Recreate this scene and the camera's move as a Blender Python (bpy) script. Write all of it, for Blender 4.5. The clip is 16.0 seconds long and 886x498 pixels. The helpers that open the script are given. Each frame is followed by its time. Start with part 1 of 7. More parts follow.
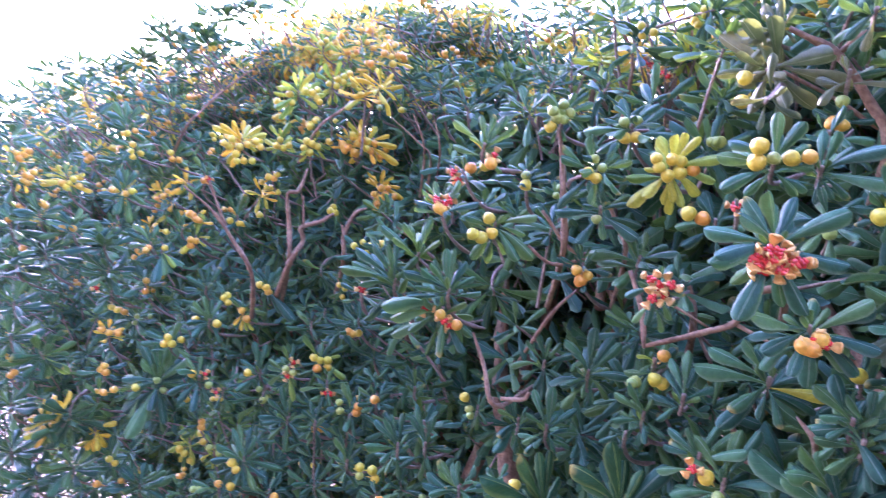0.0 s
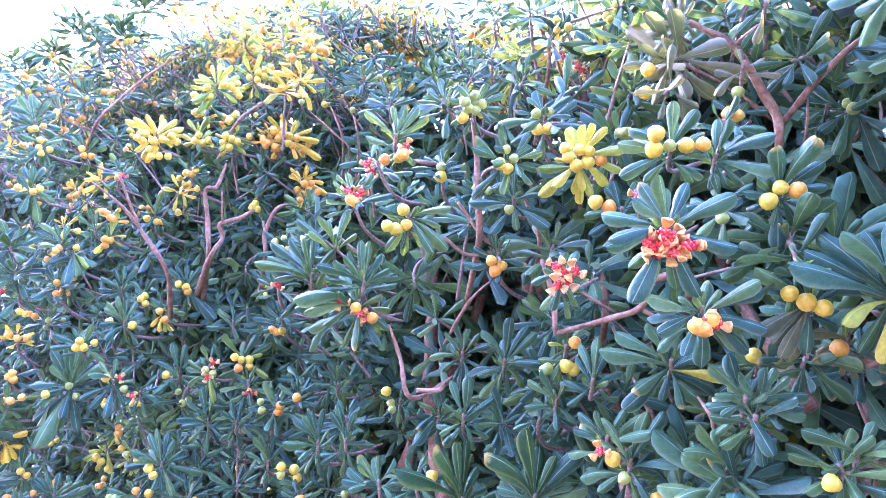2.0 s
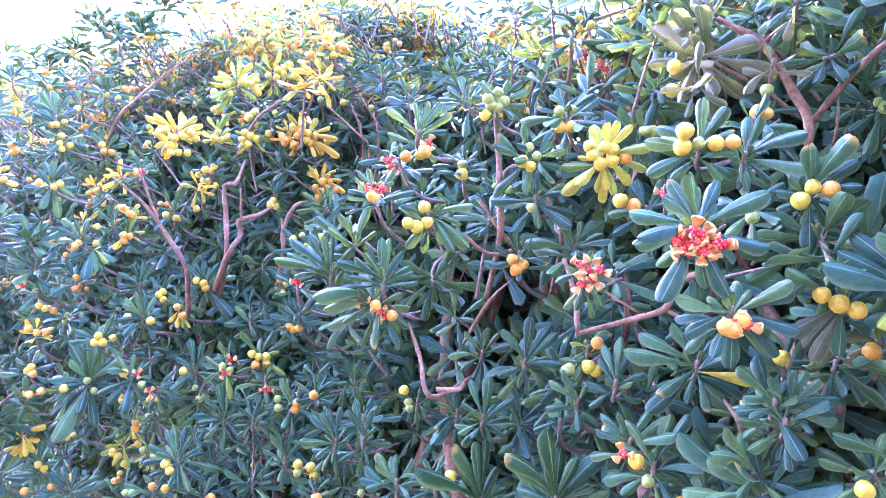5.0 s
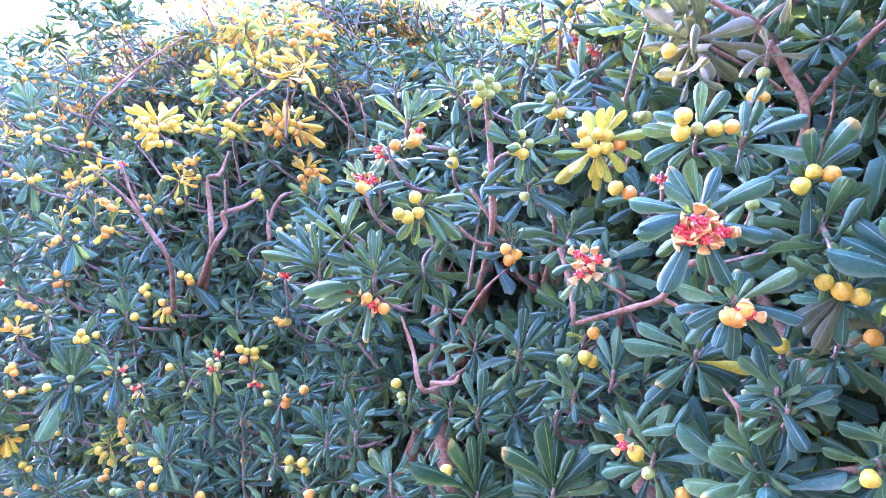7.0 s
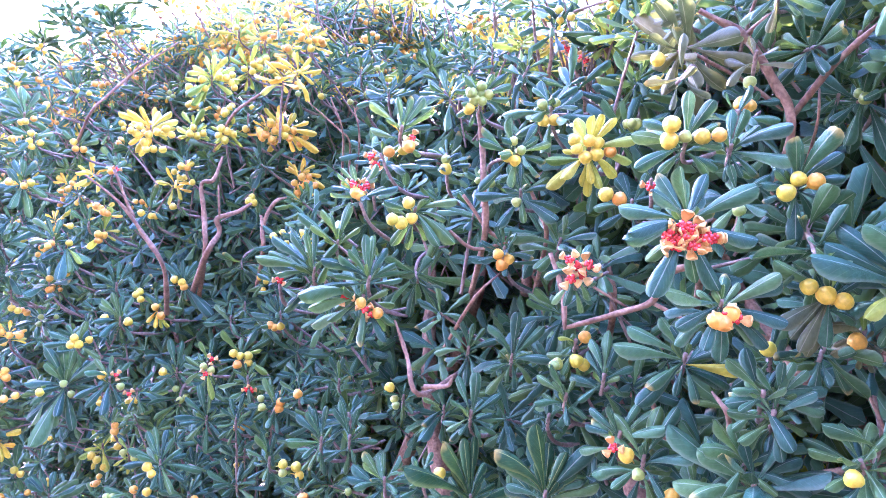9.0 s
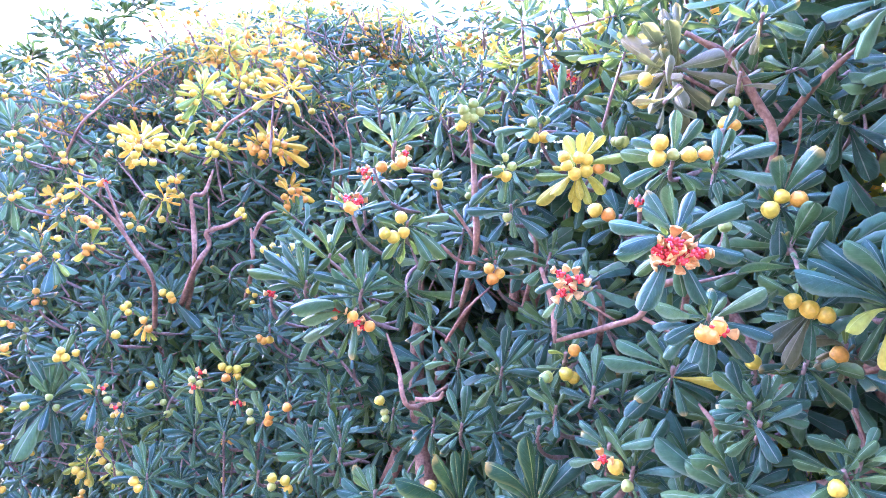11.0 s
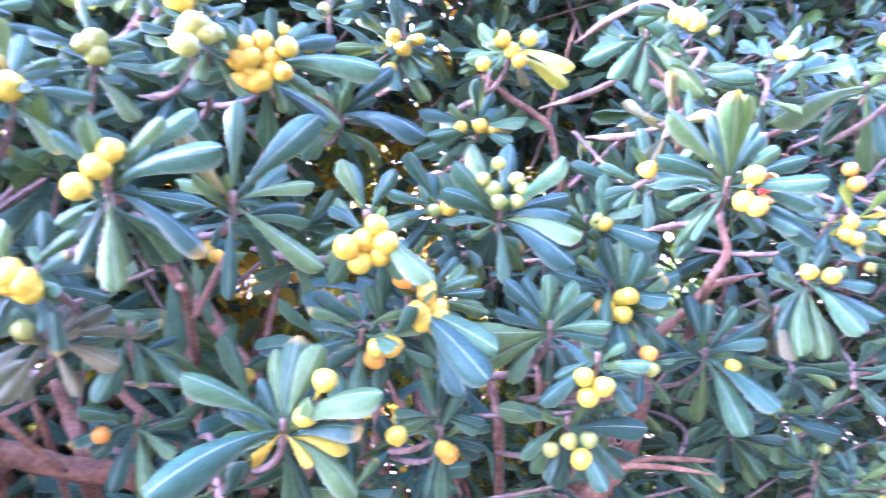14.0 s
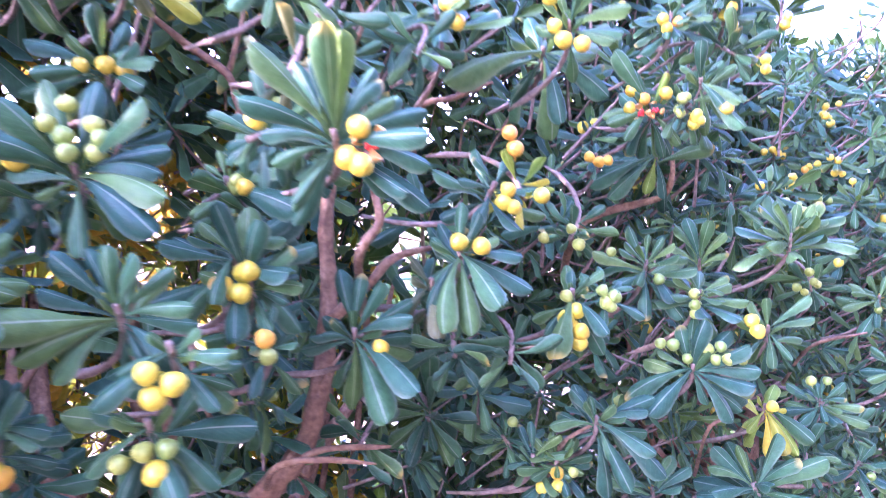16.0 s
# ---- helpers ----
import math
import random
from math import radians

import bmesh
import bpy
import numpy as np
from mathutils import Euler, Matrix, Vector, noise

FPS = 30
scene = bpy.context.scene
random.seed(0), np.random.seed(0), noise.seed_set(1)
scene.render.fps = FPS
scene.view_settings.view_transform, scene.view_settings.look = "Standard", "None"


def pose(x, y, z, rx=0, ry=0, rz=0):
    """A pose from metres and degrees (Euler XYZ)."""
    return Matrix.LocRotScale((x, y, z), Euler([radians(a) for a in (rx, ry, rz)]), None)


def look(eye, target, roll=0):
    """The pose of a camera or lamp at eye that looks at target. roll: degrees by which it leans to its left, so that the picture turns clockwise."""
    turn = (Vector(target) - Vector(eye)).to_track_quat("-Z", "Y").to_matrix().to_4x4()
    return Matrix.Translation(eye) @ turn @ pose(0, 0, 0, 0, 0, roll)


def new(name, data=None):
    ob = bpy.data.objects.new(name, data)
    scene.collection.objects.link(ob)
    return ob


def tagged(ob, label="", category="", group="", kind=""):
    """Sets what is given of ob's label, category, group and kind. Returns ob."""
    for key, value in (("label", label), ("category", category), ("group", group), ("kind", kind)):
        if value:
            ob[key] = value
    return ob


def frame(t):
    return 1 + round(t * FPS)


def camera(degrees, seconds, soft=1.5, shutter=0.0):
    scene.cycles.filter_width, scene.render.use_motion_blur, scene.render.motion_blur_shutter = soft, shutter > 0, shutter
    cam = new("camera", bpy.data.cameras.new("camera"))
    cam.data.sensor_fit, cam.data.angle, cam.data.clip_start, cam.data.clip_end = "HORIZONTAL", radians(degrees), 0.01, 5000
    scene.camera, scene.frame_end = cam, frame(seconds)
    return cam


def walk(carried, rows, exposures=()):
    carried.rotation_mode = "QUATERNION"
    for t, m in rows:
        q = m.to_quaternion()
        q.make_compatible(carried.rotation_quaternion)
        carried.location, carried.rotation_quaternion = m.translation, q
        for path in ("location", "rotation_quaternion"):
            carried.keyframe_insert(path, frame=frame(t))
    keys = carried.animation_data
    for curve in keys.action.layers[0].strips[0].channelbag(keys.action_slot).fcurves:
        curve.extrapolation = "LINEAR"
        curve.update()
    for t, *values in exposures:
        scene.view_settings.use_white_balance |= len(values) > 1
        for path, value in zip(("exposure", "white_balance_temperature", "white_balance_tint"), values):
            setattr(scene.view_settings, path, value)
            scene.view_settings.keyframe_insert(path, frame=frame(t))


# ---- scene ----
cam = camera(66.34, 16.0, soft=0.45, shutter=0.35)

walk(cam, [
    (0, look((-0.0090, 0.0016, 1.4635), (-1.0168, 1.7223, 1.3106), 0.67)),
    (0.5, look((-0.0075, 0.0410, 1.4500), (-0.8770, 1.8311, 1.2511), 1.43)),
    (1, look((0.0059, 0.0381, 1.4516), (-0.8747, 1.8248, 1.2716), 0.56)),
    (1.5, look((0.0145, 0.0285, 1.4503), (-0.8646, 1.8173, 1.2845), 0.22)),
    (2, look((0.0161, 0.0185, 1.4552), (-0.8393, 1.8198, 1.3008), 0.12)),
    (2.5, look((0.0142, 0.0117, 1.4563), (-0.8394, 1.8147, 1.3126), 0.20)),
    (3, look((0.0097, 0.0138, 1.4563), (-0.8614, 1.8088, 1.3183), 0.55)),
    (3.5, look((0.0076, 0.0180, 1.4550), (-0.8921, 1.7984, 1.3111), 0.55)),
    (6, look((-0.0003, 0.0225, 1.4506), (-0.8516, 1.8241, 1.2791), 1.04)),
    (6.5, look((-0.0073, 0.0328, 1.4506), (-0.8048, 1.8548, 1.2409), 0.34)),
    (7, look((-0.0085, 0.0312, 1.4529), (-0.8571, 1.8327, 1.2663), -0.11)),
    (7.5, look((-0.0140, 0.0315, 1.4519), (-0.8619, 1.8326, 1.2591), 0.16)),
    (8, look((-0.0134, 0.0210, 1.4541), (-0.8705, 1.8194, 1.2786), -0.04)),
    (8.5, look((-0.0061, 0.0198, 1.4541), (-0.8476, 1.8262, 1.2846), -0.01)),
    (9, look((-0.0056, 0.0228, 1.4548), (-0.8339, 1.8348, 1.2804), -0.08)),
    (9.2, look((-0.0077, 0.0209, 1.4559), (-0.8425, 1.8302, 1.2842), -0.04)),
    (11.3, look((-0.0083, 0.0080, 1.4550), (-0.7691, 1.8537, 1.3346), 0.40)),
    (11.5, look((0.0009, 0.0064, 1.4553), (-0.7121, 1.8715, 1.3415), 0.30)),
    (12, look((0.0482, 0.0097, 1.4536), (-0.4804, 1.9340, 1.3206), 0.39)),
    (12.5, look((0.1047, 0.0369, 1.4461), (-0.1385, 2.0124, 1.2502), 0.78)),
    (12.6, look((0.1170, 0.0486, 1.4453), (-0.0588, 2.0300, 1.2384), 0.65)),
    (13, look((0.1281, 0.0970, 1.4510), (0.3467, 2.0781, 1.2851), 1.34)),
    (13.5, look((0.1328, 0.1522, 1.4546), (0.9290, 1.9856, 1.3852), 1.23)),
    (14, look((0.1561, 0.1591, 1.4555), (1.3823, 1.7375, 1.3854), 2.18)),
    (14.5, look((0.1887, 0.1537, 1.4586), (1.6794, 1.4860, 1.4074), 2.70)),
    (15, look((0.2177, 0.1478, 1.4607), (1.8583, 1.2899, 1.3965), 2.68)),
    (15.2, look((0.2188, 0.1428, 1.4583), (1.8908, 1.2389, 1.4007), 2.68)),
    (15.5, look((0.2220, 0.1336, 1.4549), (1.8941, 1.2286, 1.3839), 3.14)),
    (15.7, look((0.2326, 0.1298, 1.4539), (1.8834, 1.2568, 1.3864), 3.07)),
    (15.9, look((0.2685, 0.1270, 1.4558), (1.8886, 1.2958, 1.3605), 3.02)),
    (16, look((0.2957, 0.1243, 1.4531), (1.9050, 1.3059, 1.3354), 2.84)),
], exposures=[(0.0, 4.75, 5280, 65), (0.4, 4.97, 5260, 67), (1.0, 5.6, 5180, 75), (11.5, 5.67, 5190, 75), (12.5, 5.82, 5220, 76), (13.5, 5.78, 5190, 77), (14.5, 5.58, 5400, 84),
                (15.0, 5.3, 5420, 83), (16.0, 5.2, 5330, 81)])

# ---- world and sun ----
SUN_AZ, SUN_EL = radians(-48), radians(18)          # azimuth from +y towards +x, elevation
world = bpy.data.worlds.new("sky")
scene.world = world
world.use_nodes = True
wn = world.node_tree.nodes
sky = wn.new("ShaderNodeTexSky")
sky.sky_type, sky.sun_disc = "NISHITA", False
sky.sun_elevation, sky.sun_rotation = SUN_EL, SUN_AZ
sky.air_density, sky.dust_density, sky.ozone_density = 1.0, 1.2, 1.5
world.node_tree.links.new(sky.outputs[0], wn["Background"].inputs[0])
wn["Background"].inputs[1].default_value = 0.15
sun = new("sun", bpy.data.lights.new("sun", "SUN"))
sun.data.energy, sun.data.angle, sun.data.color = 1.4, radians(1.0), (1.0, 0.9, 0.74)
sun.matrix_world = look((math.sin(SUN_AZ) * 8, math.cos(SUN_AZ) * 8, 8 * math.tan(SUN_EL)), (0, 0, 0))


# ---- materials ----
def material(name):
    m = bpy.data.materials.new(name)
    m.use_nodes = True
    nt = m.node_tree
    nt.nodes.clear()

    def node(kind, **values):
        n = nt.nodes.new("ShaderNode" + kind)
        for key, value in values.items():
            n.inputs[key].default_value = value
        return n
    return m, nt, node, nt.links.new


def mix_colour(node, link, fac, a, b):
    n = node("Mix")
    n.data_type = "RGBA"
    for socket, value in ((n.inputs[0], fac), (n.inputs[6], a), (n.inputs[7], b)):
        if isinstance(value, (float, int)):
            socket.default_value = value
        elif isinstance(value, tuple):
            socket.default_value = (*value, 1)
        else:
            link(value, socket)
    return n.outputs[2]


def ramp(node, link, fac, stops):
    n = node("ValToRGB")
    while len(n.color_ramp.elements) < len(stops):
        n.color_ramp.elements.new(0.5)
    for e, (at, colour) in zip(n.color_ramp.elements, stops):
        e.position, e.color = at, (*colour, 1)
    link(fac, n.inputs[0])
    return n.outputs[0]


def maths(node, link, op, a, b=0.0):
    n = node("Math")
    n.operation = op
    for socket, value in ((n.inputs[0], a), (n.inputs[1], b)):
        if isinstance(value, (float, int)):
            socket.default_value = value
        else:
            link(value, socket)
    return n.outputs[0]


def leaf_material(name, stops, rib, clear, rough, joined, thin):
    """Leathery leaf: shade per leaf, pale midrib, faint side veins, mottling, thin glow from behind."""
    m, nt, node, link = material(name)
    if joined:
        rnd = node("NewGeometry").outputs["Random Per Island"]
    else:
        rnd = node("ObjectInfo").outputs["Random"]
    uv = node("TexCoord").outputs["UV"]
    sep = node("SeparateXYZ")
    link(uv, sep.inputs[0])
    base = ramp(node, link, rnd, stops)
    geo = node("TexCoord").outputs["Object"]
    mottle = node("TexNoise", Scale=9.0 if not joined else 90.0, Detail=4.0)
    link(geo, mottle.inputs["Vector"])
    shade = ramp(node, link, mottle.outputs[0], [(0.3, (0.72, 0.75, 0.7)), (0.7, (1.2, 1.15, 1.1))])
    mul = node("Mix")
    mul.data_type, mul.blend_type = "RGBA", "MULTIPLY"
    mul.inputs[0].default_value = 1.0
    link(base, mul.inputs[6])
    link(shade, mul.inputs[7])
    off = maths(node, link, "ABSOLUTE", maths(node, link, "SUBTRACT", sep.outputs[0], 0.5))
    ribf = node("MapRange", **{"From Min": 0.012, "From Max": 0.038, "To Min": 0.42 if not joined else 0.32, "To Max": 0.0})
    link(off, ribf.inputs[0])
    # side veins run forward from the midrib
    v = maths(node, link, "SUBTRACT", sep.outputs[1], maths(node, link, "MULTIPLY", off, 0.55))
    wave = maths(node, link, "SINE", maths(node, link, "MULTIPLY", v, 75.0))
    veinf = node("MapRange", **{"From Min": 0.92, "From Max": 1.0, "To Min": 0.0, "To Max": 0.07})
    link(wave, veinf.inputs[0])
    c1 = mix_colour(node, link, veinf.outputs[0], mul.outputs[2], rib)
    c2 = mix_colour(node, link, ribf.outputs[0], c1, rib)
    # the thickened, paler margin
    rim = node("MapRange", **{"From Min": 0.40, "From Max": 0.49, "To Min": 0.0, "To Max": 0.24 if not joined else 0.16})
    link(off, rim.inputs[0])
    c2 = mix_colour(node, link, rim.outputs[0], c2, rib)
    # yellowed or browned tip on a few leaves
    tip = node("MapRange", **{"From Min": 0.93, "From Max": 1.06, "To Min": 0.0, "To Max": 1.0})
    link(maths(node, link, "ADD", sep.outputs[1], maths(node, link, "MULTIPLY", mottle.outputs[0], 0.12)), tip.inputs[0])
    few = maths(node, link, "GREATER_THAN", maths(node, link, "FRACT", maths(node, link, "MULTIPLY", rnd, 17.3)), 0.93)
    c3 = mix_colour(node, link, maths(node, link, "MULTIPLY", maths(node, link, "MULTIPLY", tip.outputs[0], few), 0.8), c2, (0.42, 0.30, 0.06))
    fine = node("TexNoise", Scale=30.0 if not joined else 300.0, Detail=2.0)
    link(geo, fine.inputs["Vector"])
    height = maths(node, link, "ADD", maths(node, link, "MULTIPLY", fine.outputs[0], 0.5), maths(node, link, "MULTIPLY", wave, -0.02))
    bump = node("Bump", Strength=0.14, Distance=0.003 if joined else 0.05)
    link(height, bump.inputs["Height"])
    bsdf = node("BsdfPrincipled", Roughness=rough)
    bsdf.inputs["Specular IOR Level"].default_value = 0.17
    rr = node("MapRange", **{"From Min": 0.3, "From Max": 0.7, "To Min": rough - 0.07, "To Max": rough + 0.12})
    link(mottle.outputs[0], rr.inputs[0])
    link(rr.outputs[0], bsdf.inputs["Roughness"])
    link(c3, bsdf.inputs["Base Color"])
    link(bump.outputs[0], bsdf.inputs["Normal"])
    tr = node("BsdfTranslucent")
    glow = mix_colour(node, link, 0.5, c3, clear)
    link(glow, tr.inputs[0])
    mx = node("MixShader", Fac=thin)
    link(bsdf.outputs[0], mx.inputs[1])
    link(tr.outputs[0], mx.inputs[2])
    out = node("OutputMaterial")
    link(mx.outputs[0], out.inputs[0])
    return m


TINTS = {
    "d": ([(0.0, (0.016, 0.072, 0.045)), (0.4, (0.025, 0.1, 0.054)), (0.75, (0.042, 0.132, 0.05)), (1.0, (0.08, 0.17, 0.045))], (0.34, 0.40, 0.25), (0.30, 0.50, 0.03)),
    "f": ([(0.0, (0.022, 0.085, 0.038)), (0.5, (0.04, 0.115, 0.04)), (1.0, (0.085, 0.17, 0.042))], (0.40, 0.50, 0.22), (0.42, 0.60, 0.03)),
    "y": ([(0.0, (0.26, 0.32, 0.03)), (0.35, (0.58, 0.45, 0.03)), (1.0, (0.74, 0.40, 0.02))], (0.68, 0.56, 0.2), (0.7, 0.5, 0.03)),
    "l": ([(0.0, (0.10, 0.22, 0.04)), (0.5, (0.26, 0.36, 0.045)), (1.0, (0.50, 0.44, 0.04))], (0.55, 0.6, 0.2), (0.62, 0.7, 0.03)),
    "o": ([(0.0, (0.05, 0.085, 0.045)), (0.5, (0.085, 0.115, 0.05)), (1.0, (0.18, 0.17, 0.06))], (0.35, 0.36, 0.2), (0.4, 0.42, 0.05)),
    "g": ([(0.0, (0.006, 0.046, 0.018)), (0.5, (0.012, 0.066, 0.024)), (1.0, (0.024, 0.09, 0.03))], (0.42, 0.46, 0.10), (0.25, 0.45, 0.03)),
}
LEAF = {k: leaf_material("leaf_" + k, *v, 0.40, False, 0.1 if k in "dg" else 0.22) for k, v in TINTS.items()}
LEAF_JOINED = {k: leaf_material("foliage_" + k, *v, 0.41, True, 0.1 if k in "dg" else 0.22) for k, v in TINTS.items()}


def fruit_material(name, stops, joined):
    m, nt, node, link = material(name)
    rnd = node("NewGeometry").outputs["Random Per Island"] if joined else node("ObjectInfo").outputs["Random"]
    geo = node("TexCoord").outputs["Object"]
    base = ramp(node, link, rnd, stops)
    n1 = node("TexNoise", Scale=160.0 if joined else 4.5, Detail=3.0)
    link(geo, n1.inputs["Vector"])
    blot = ramp(node, link, n1.outputs[0], [(0.35, (0.82, 0.86, 0.75)), (0.62, (1.08, 1.06, 1.0))])
    mul = node("Mix")
    mul.data_type, mul.blend_type = "RGBA", "MULTIPLY"
    mul.inputs[0].default_value = 0.9
    link(base, mul.inputs[6])
    link(blot, mul.inputs[7])
    n2 = node("TexNoise", Scale=900.0 if joined else 22.0, Detail=2.0)
    link(geo, n2.inputs["Vector"])
    speck = ramp(node, link, n2.outputs[0], [(0.66, (0, 0, 0)), (0.72, (1, 1, 1))])
    col = mix_colour(node, link, maths(node, link, "MULTIPLY", speck, 0.35), mul.outputs[2], (0.16, 0.10, 0.03))
    bump = node("Bump", Strength=0.12, Distance=0.001 if joined else 0.03)
    link(n1.outputs[0], bump.inputs["Height"])
    b = node("BsdfPrincipled", Roughness=0.42)
    link(col, b.inputs["Base Color"])
    link(bump.outputs[0], b.inputs["Normal"])
    out = node("OutputMaterial")
    link(b.outputs[0], out.inputs[0])
    return m


RIPE = {
    "g": [(0.0, (0.19, 0.29, 0.05)), (1.0, (0.34, 0.38, 0.06))],
    "y": [(0.0, (0.52, 0.45, 0.025)), (1.0, (0.64, 0.42, 0.02))],
    "o": [(0.0, (0.64, 0.38, 0.025)), (1.0, (0.64, 0.27, 0.02))],
}
FRUIT = {k: fruit_material("fruit_" + k, v, False) for k, v in RIPE.items()}
FRUIT_JOINED = {k: fruit_material("fruits_" + k, v, True) for k, v in RIPE.items()}
HUSK = fruit_material("open_husk", [(0.0, (0.70, 0.34, 0.06)), (1.0, (0.74, 0.50, 0.16))], False)


def seed_material():
    m, nt, node, link = material("sticky_seed")
    rnd = node("NewGeometry").outputs["Random Per Island"]
    b = node("BsdfPrincipled", Roughness=0.22)
    link(ramp(node, link, rnd, [(0.0, (0.46, 0.02, 0.012)), (1.0, (0.74, 0.065, 0.035))]), b.inputs["Base Color"])
    b.inputs["Coat Weight"].default_value = 0.5
    out = node("OutputMaterial")
    link(b.outputs[0], out.inputs[0])
    return m


SEED = seed_material()


def bark_material(name, a, b_, c):
    m, nt, node, link = material(name)
    geo = node("TexCoord").outputs["Object"]
    n1 = node("TexNoise", Scale=35.0, Detail=6.0, Roughness=0.65)
    n2 = node("TexNoise", Scale=220.0, Detail=4.0)
    v = node("TexVoronoi", Scale=120.0)
    for n in (n1, n2, v):
        link(geo, n.inputs["Vector"])
    col = ramp(node, link, n1.outputs[0], [(0.3, a), (0.5, b_), (0.72, c)])
    dark = ramp(node, link, n2.outputs[0], [(0.35, (0.55, 0.5, 0.5)), (0.6, (1, 1, 1))])
    mul = node("Mix")
    mul.data_type, mul.blend_type = "RGBA", "MULTIPLY"
    mul.inputs[0].default_value = 0.8
    link(col, mul.inputs[6])
    link(dark, mul.inputs[7])
    bump = node("Bump", Strength=0.6, Distance=0.002)
    link(maths(node, link, "ADD", n2.outputs[0], v.outputs[0]), bump.inputs["Height"])
    b = node("BsdfPrincipled", Roughness=0.8)
    link(mul.outputs[2], b.inputs["Base Color"])
    link(bump.outputs[0], b.inputs["Normal"])
    out = node("OutputMaterial")
    link(b.outputs[0], out.inputs[0])
    return m


BARK = bark_material("bark", (0.13, 0.07, 0.03), (0.27, 0.155, 0.07), (0.42, 0.27, 0.14))
TWIG = bark_material("young_bark", (0.14, 0.11, 0.05), (0.26, 0.19, 0.12), (0.33, 0.24, 0.17))


def ground_material():
    m, nt, node, link = material("dry_soil")
    geo = node("TexCoord").outputs["Object"]
    n1 = node("TexNoise", Scale=1.3, Detail=8.0)
    n2 = node("TexNoise", Scale=45.0, Detail=6.0)
    v = node("TexVoronoi", Scale=28.0)
    for n in (n1, n2, v):
        link(geo, n.inputs["Vector"])
    soil = ramp(node, link, n1.outputs[0], [(0.3, (0.07, 0.052, 0.036)), (0.7, (0.14, 0.105, 0.07))])
    straw = ramp(node, link, n1.outputs[0], [(0.3, (0.22, 0.14, 0.055)), (0.7, (0.36, 0.25, 0.11))])
    sep = node("SeparateXYZ")
    link(geo, sep.inputs[0])
    # unseen near soil kept dark so it bounces little light up the hedge
    verge = node("MapRange", **{"From Min": 2.6, "From Max": 3.6})
    link(maths(node, link, "ADD", sep.outputs[1], n1.outputs[0]), verge.inputs[0])
    a = mix_colour(node, link, verge.outputs[0], soil, straw)
    b_ = ramp(node, link, n2.outputs[0], [(0.35, (0.45, 0.42, 0.4)), (0.65, (1.15, 1.1, 1.0))])
    mul = node("Mix")
    mul.data_type, mul.blend_type = "RGBA", "MULTIPLY"
    mul.inputs[0].default_value = 1.0
    link(a, mul.inputs[6])
    link(b_, mul.inputs[7])
    bump = node("Bump", Strength=0.8, Distance=0.02)
    link(maths(node, link, "ADD", n2.outputs[0], v.outputs[0]), bump.inputs["Height"])
    b = node("BsdfPrincipled", Roughness=0.92)
    link(mul.outputs[2], b.inputs["Base Color"])
    link(bump.outputs[0], b.inputs["Normal"])
    out = node("OutputMaterial")
    link(b.outputs[0], out.inputs[0])
    return m


# ---- ground ----
def build_ground():
    """One uneven sheet of dry soil that runs to the horizon."""
    rings = [0.0, 0.5, 1, 1.6, 2.4, 3.5, 5, 8, 14, 30, 80, 300, 1500]
    sides = 48
    bm = bmesh.new()
    rows = []
    for r in rings:
        row = []
        for k in range(1 if r == 0 else sides):
            a = 2 * math.pi * k / sides
            x, y = r * math.cos(a), r * math.sin(a)
            row.append(bm.verts.new((x, y, 0.03 * noise.noise((x * 0.8, y * 0.8, 3)) if r < 100 else 0)))
        rows.append(row)
    for k in range(sides):
        bm.faces.new((rows[0][0], rows[1][k], rows[1][(k + 1) % sides]))
    for a, b in zip(rows[1:], rows[2:]):
        for k in range(sides):
            bm.faces.new((a[k], b[k], b[(k + 1) % sides], a[(k + 1) % sides]))
    me = bpy.data.meshes.new("ground")
    bm.to_mesh(me)
    bm.free()
    me.materials.append(ground_material())
    for p in me.polygons:
        p.use_smooth = True
    return tagged(new("ground", me), "dark soil under the hedge, dry straw behind it", "ground", kind="structure")


build_ground()


def build_sky_block():
    """An unseen plain wall, added opposite the hedge to block low sky light; dark, to bounce little."""
    m, nt, node, link = material("sky_block_dark")
    geo = node("TexCoord").outputs["Object"]
    n1 = node("TexNoise", Scale=1.5, Detail=8.0)
    n2 = node("TexNoise", Scale=60.0, Detail=4.0)
    for n in (n1, n2):
        link(geo, n.inputs["Vector"])
    b = node("BsdfPrincipled", Roughness=0.9)
    link(ramp(node, link, n1.outputs[0], [(0.3, (0.03, 0.034, 0.04)), (0.7, (0.05, 0.055, 0.06))]), b.inputs["Base Color"])
    bump = node("Bump", Strength=0.5, Distance=0.01)
    link(n2.outputs[0], bump.inputs["Height"])
    link(bump.outputs[0], b.inputs["Normal"])
    out = node("OutputMaterial")
    link(b.outputs[0], out.inputs[0])
    bm = bmesh.new()
    bmesh.ops.create_cube(bm, size=1, matrix=Matrix.Translation((0, -2.6, 3.1)) @ Matrix.Diagonal((16, 0.25, 6.4, 1)))
    bmesh.ops.create_cube(bm, size=1, matrix=Matrix.Translation((0, -2.6, 6.34)) @ Matrix.Diagonal((16.1, 0.36, 0.08, 1)))
    bmesh.ops.bevel(bm, geom=bm.edges[:], offset=0.012, segments=2, affect="EDGES")
    return tagged(new("wall_south", finish(bm, "wall_south", m, False)), "unseen dark wall added to block low sky light", "wall", kind="structure")


# ---- shapes ----
def finish(bm, name, mat, smooth=True):
    me = bpy.data.meshes.new(name)
    bm.normal_update()
    bm.to_mesh(me)
    bm.free()
    for one in mat if isinstance(mat, (list, tuple)) else (mat,):
        me.materials.append(one)
    for p in me.polygons:
        p.use_smooth = smooth
    return me


